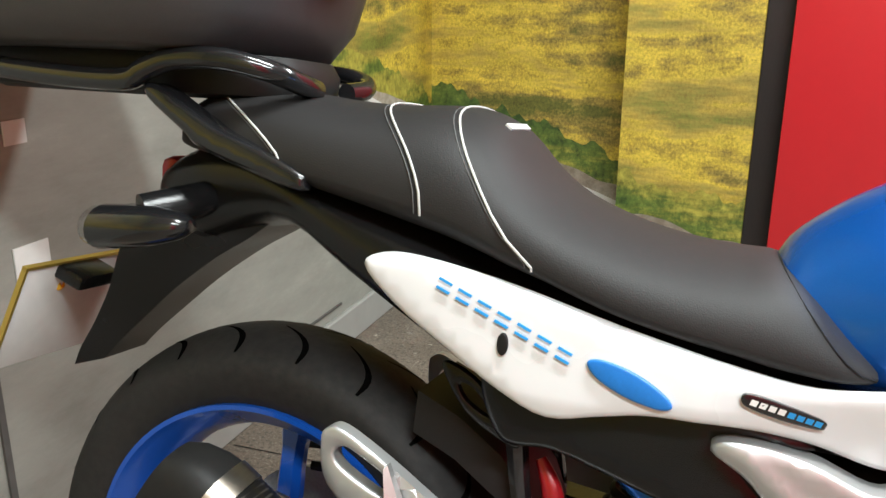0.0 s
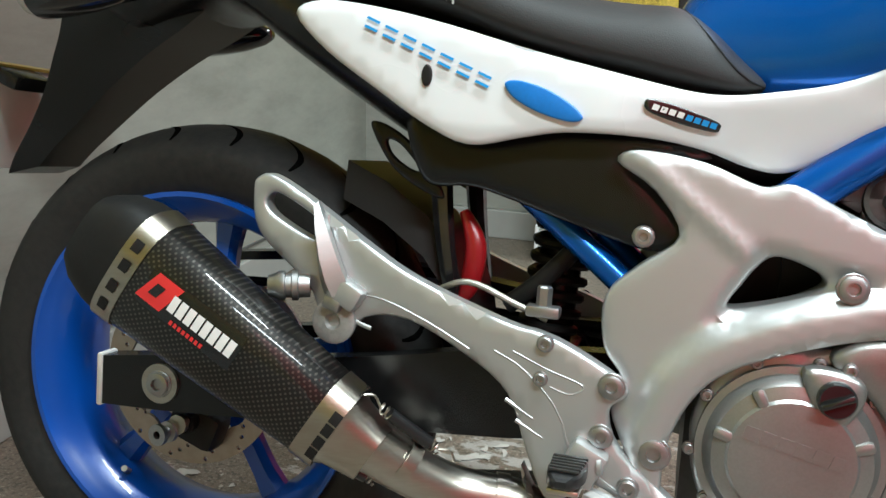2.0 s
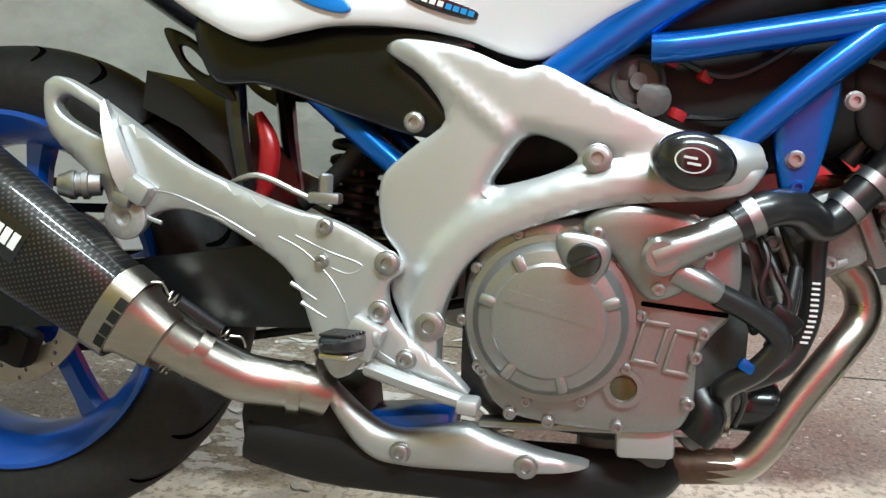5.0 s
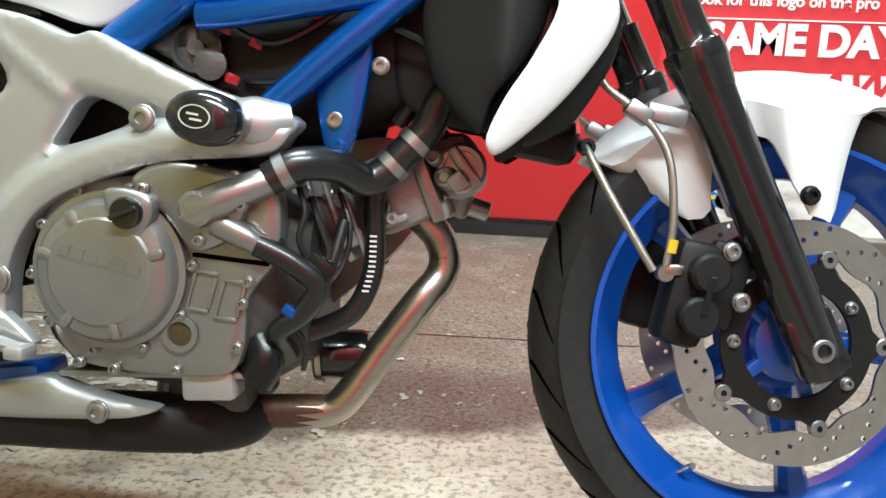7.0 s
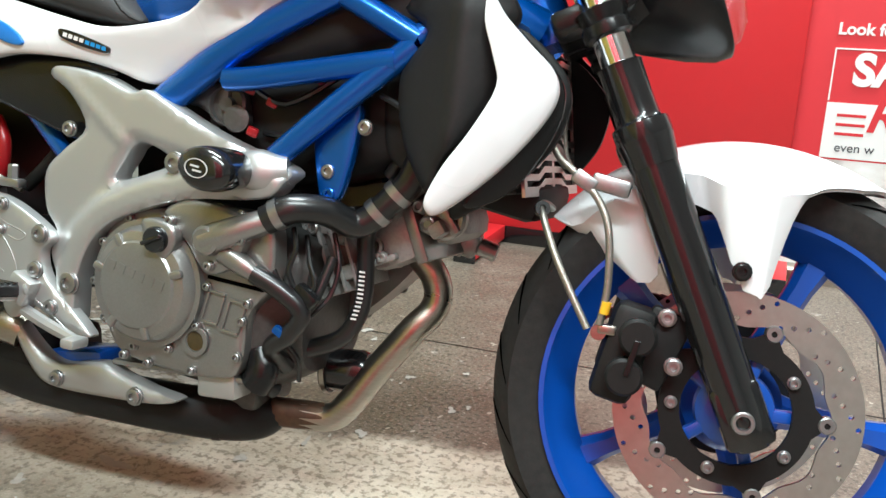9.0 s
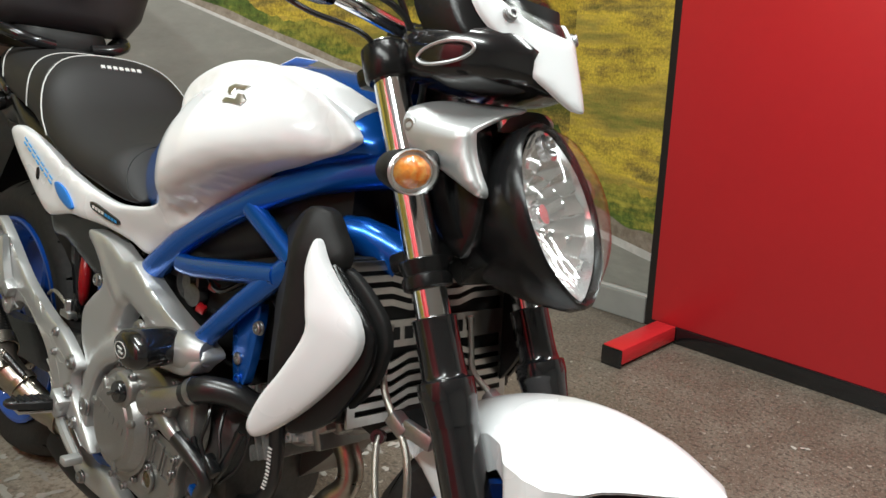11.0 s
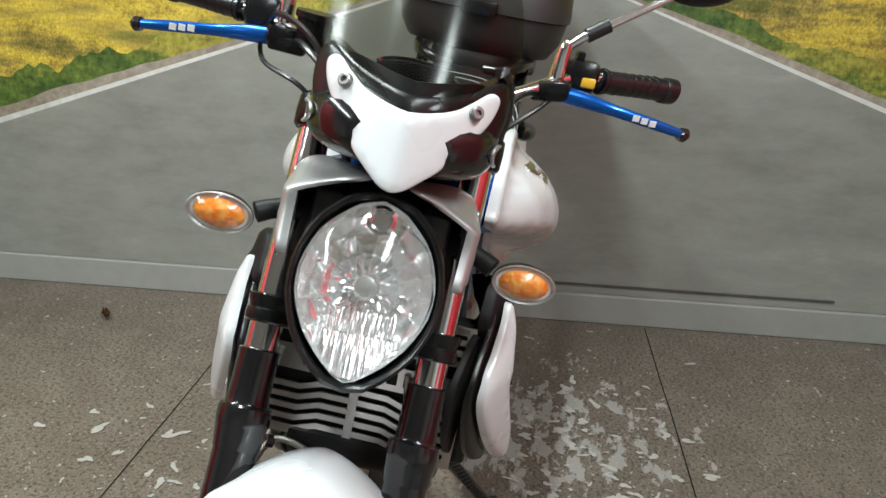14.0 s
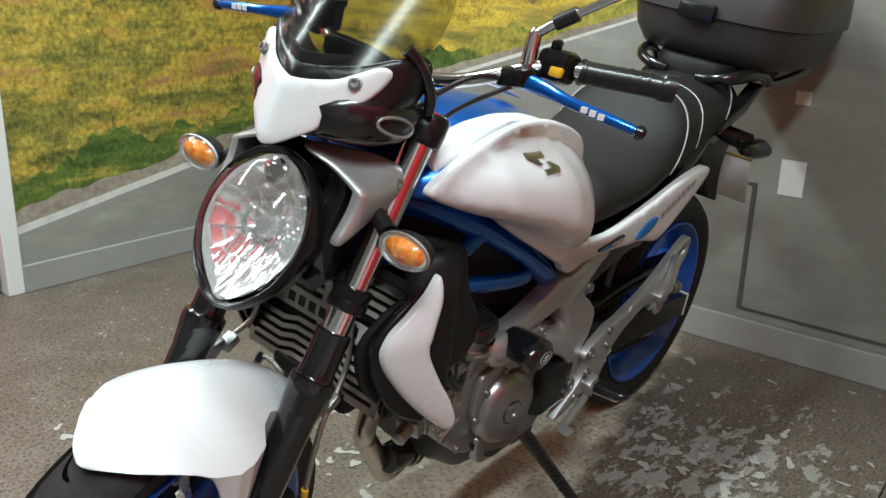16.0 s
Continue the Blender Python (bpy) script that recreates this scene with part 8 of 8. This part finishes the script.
for c, sgn in ((cover_r[0], -1), (cover_r[1], 1)):
    emblem = [[(0.925, 0.902), (0.965, 0.902), (0.965, 0.894), (0.942, 0.894), (0.948, 0.884), (0.938, 0.884), (0.922, 0.894)], [(0.985, 0.868), (0.945, 0.868), (0.945, 0.876), (0.968, 0.876), (0.962, 0.886), (0.972, 0.886), (0.988, 0.876)]]
    for e in emblem:
        e = [(0.928 + (x - 0.955) * 0.9, 0.886 + (z - 0.885) * 0.72) for x, z in e]
        if sgn > 0:
            e = [(1.856 - x, z) for x, z in e]
        b = panel(e, lambda x, z: cover_y(x, z) - 0.009, 0.003, crown=0.001, edge=0.003, step=0.01, sharp=True)
        part("tank_emblem", mirrored(b) if sgn > 0 else b, DISC, c, "angular silver emblem")
    dot = panel([(0.317 + 0.0055 * math.cos(k * math.tau / 16), 0.684 + 0.011 * math.sin(k * math.tau / 16)) for k in range(16)], lambda x, z: cover_y(x, z) - 0.0085, 0.004, crown=0.001, edge=0.004, step=0.01, sharp=True)
    if sgn < 0:
        part("cover_hole", dot, MATT, c, "dark fixing hole")
for c, flip in ((cover_r[0], False), (cover_r[1], True)):
    bars("badge_bar", 4, (0.540, 0.6625), (0.0078, -0.0019), (0.006, 0.0055), lambda x, z: cover_y(x, z) - 0.0105, SIGN_WHITE, c, slant=0.1, mirror=flip)
    bars("badge_bar", 4, (0.5715, 0.6545), (0.0075, -0.0019), (0.006, 0.0055), lambda x, z: cover_y(x, z) - 0.0105, BLUE_INK, c, slant=0.1, mirror=flip)
part("tank_sticker", block((0.06, 0.045, 0.0015), (0.80, 0.03, 0.9365), 0.0005, (0, -20, 0)), SIGN_WHITE, bike, "white warning sticker with print bars")
for k in range(7):
    part("seat_mark", block((0.004, 0.008, 0.009), (0.274, -0.036 + 0.012 * k, 0.8855), 0.001, (0, -50, 0)), PIPING, seat, smooth=0)

# the fixed frame, engine and exhaust stand closer to the middle plane than drawn; wheels, seat, tail and the steered parts keep their width
WIDE = ("rear_wheel", "axle_nut", "axle_washer", "swingarm", "seat", "tail", "number_plate", "plate", "top_box", "grab_rail", "fuel_tank", "side_cover", "scoop", "shroud", "radiator", "sprocket", "chain", "side_stand")
for ob in list(bike.children):
    if ob.name.startswith(WIDE):
        continue
    for o in (ob, *ob.children_recursive):
        me = o.data
        if o.type != "MESH":
            continue
        if "steered" in me.attributes:
            me.attributes.remove(me.attributes["steered"])
            continue
        for v in me.vertices:
            v.co.y *= 0.89
for ob in bike.children:
    for o in (ob, *ob.children_recursive):
        for v in o.data.vertices:
            if v.co.z > 0.90 and v.co.x > 0.85 and v.co.y > 0.12:
                v.co.z += 0.09 * (v.co.y - 0.12)
    if ob.name.startswith(("scoop", "shroud_lip")):
        for v in ob.data.vertices:
            v.co.z += 0.014 * (v.co.y > 0)
    shift = 0.020 if ob.name.startswith(("scoop", "shroud", "radiator")) else 0.013 if ob.name.startswith(("fuel_tank", "side_cover")) else 0.0
    if shift:
        for o in (ob, *ob.children_recursive):
            for v in o.data.vertices:
                v.co.y += shift * min(1.0, max(0.0, (v.co.x - 0.50) / 0.25))
                if shift == 0.013 and v.co.y > 0.04:
                    v.co.y += 0.16 * (v.co.y - 0.04)
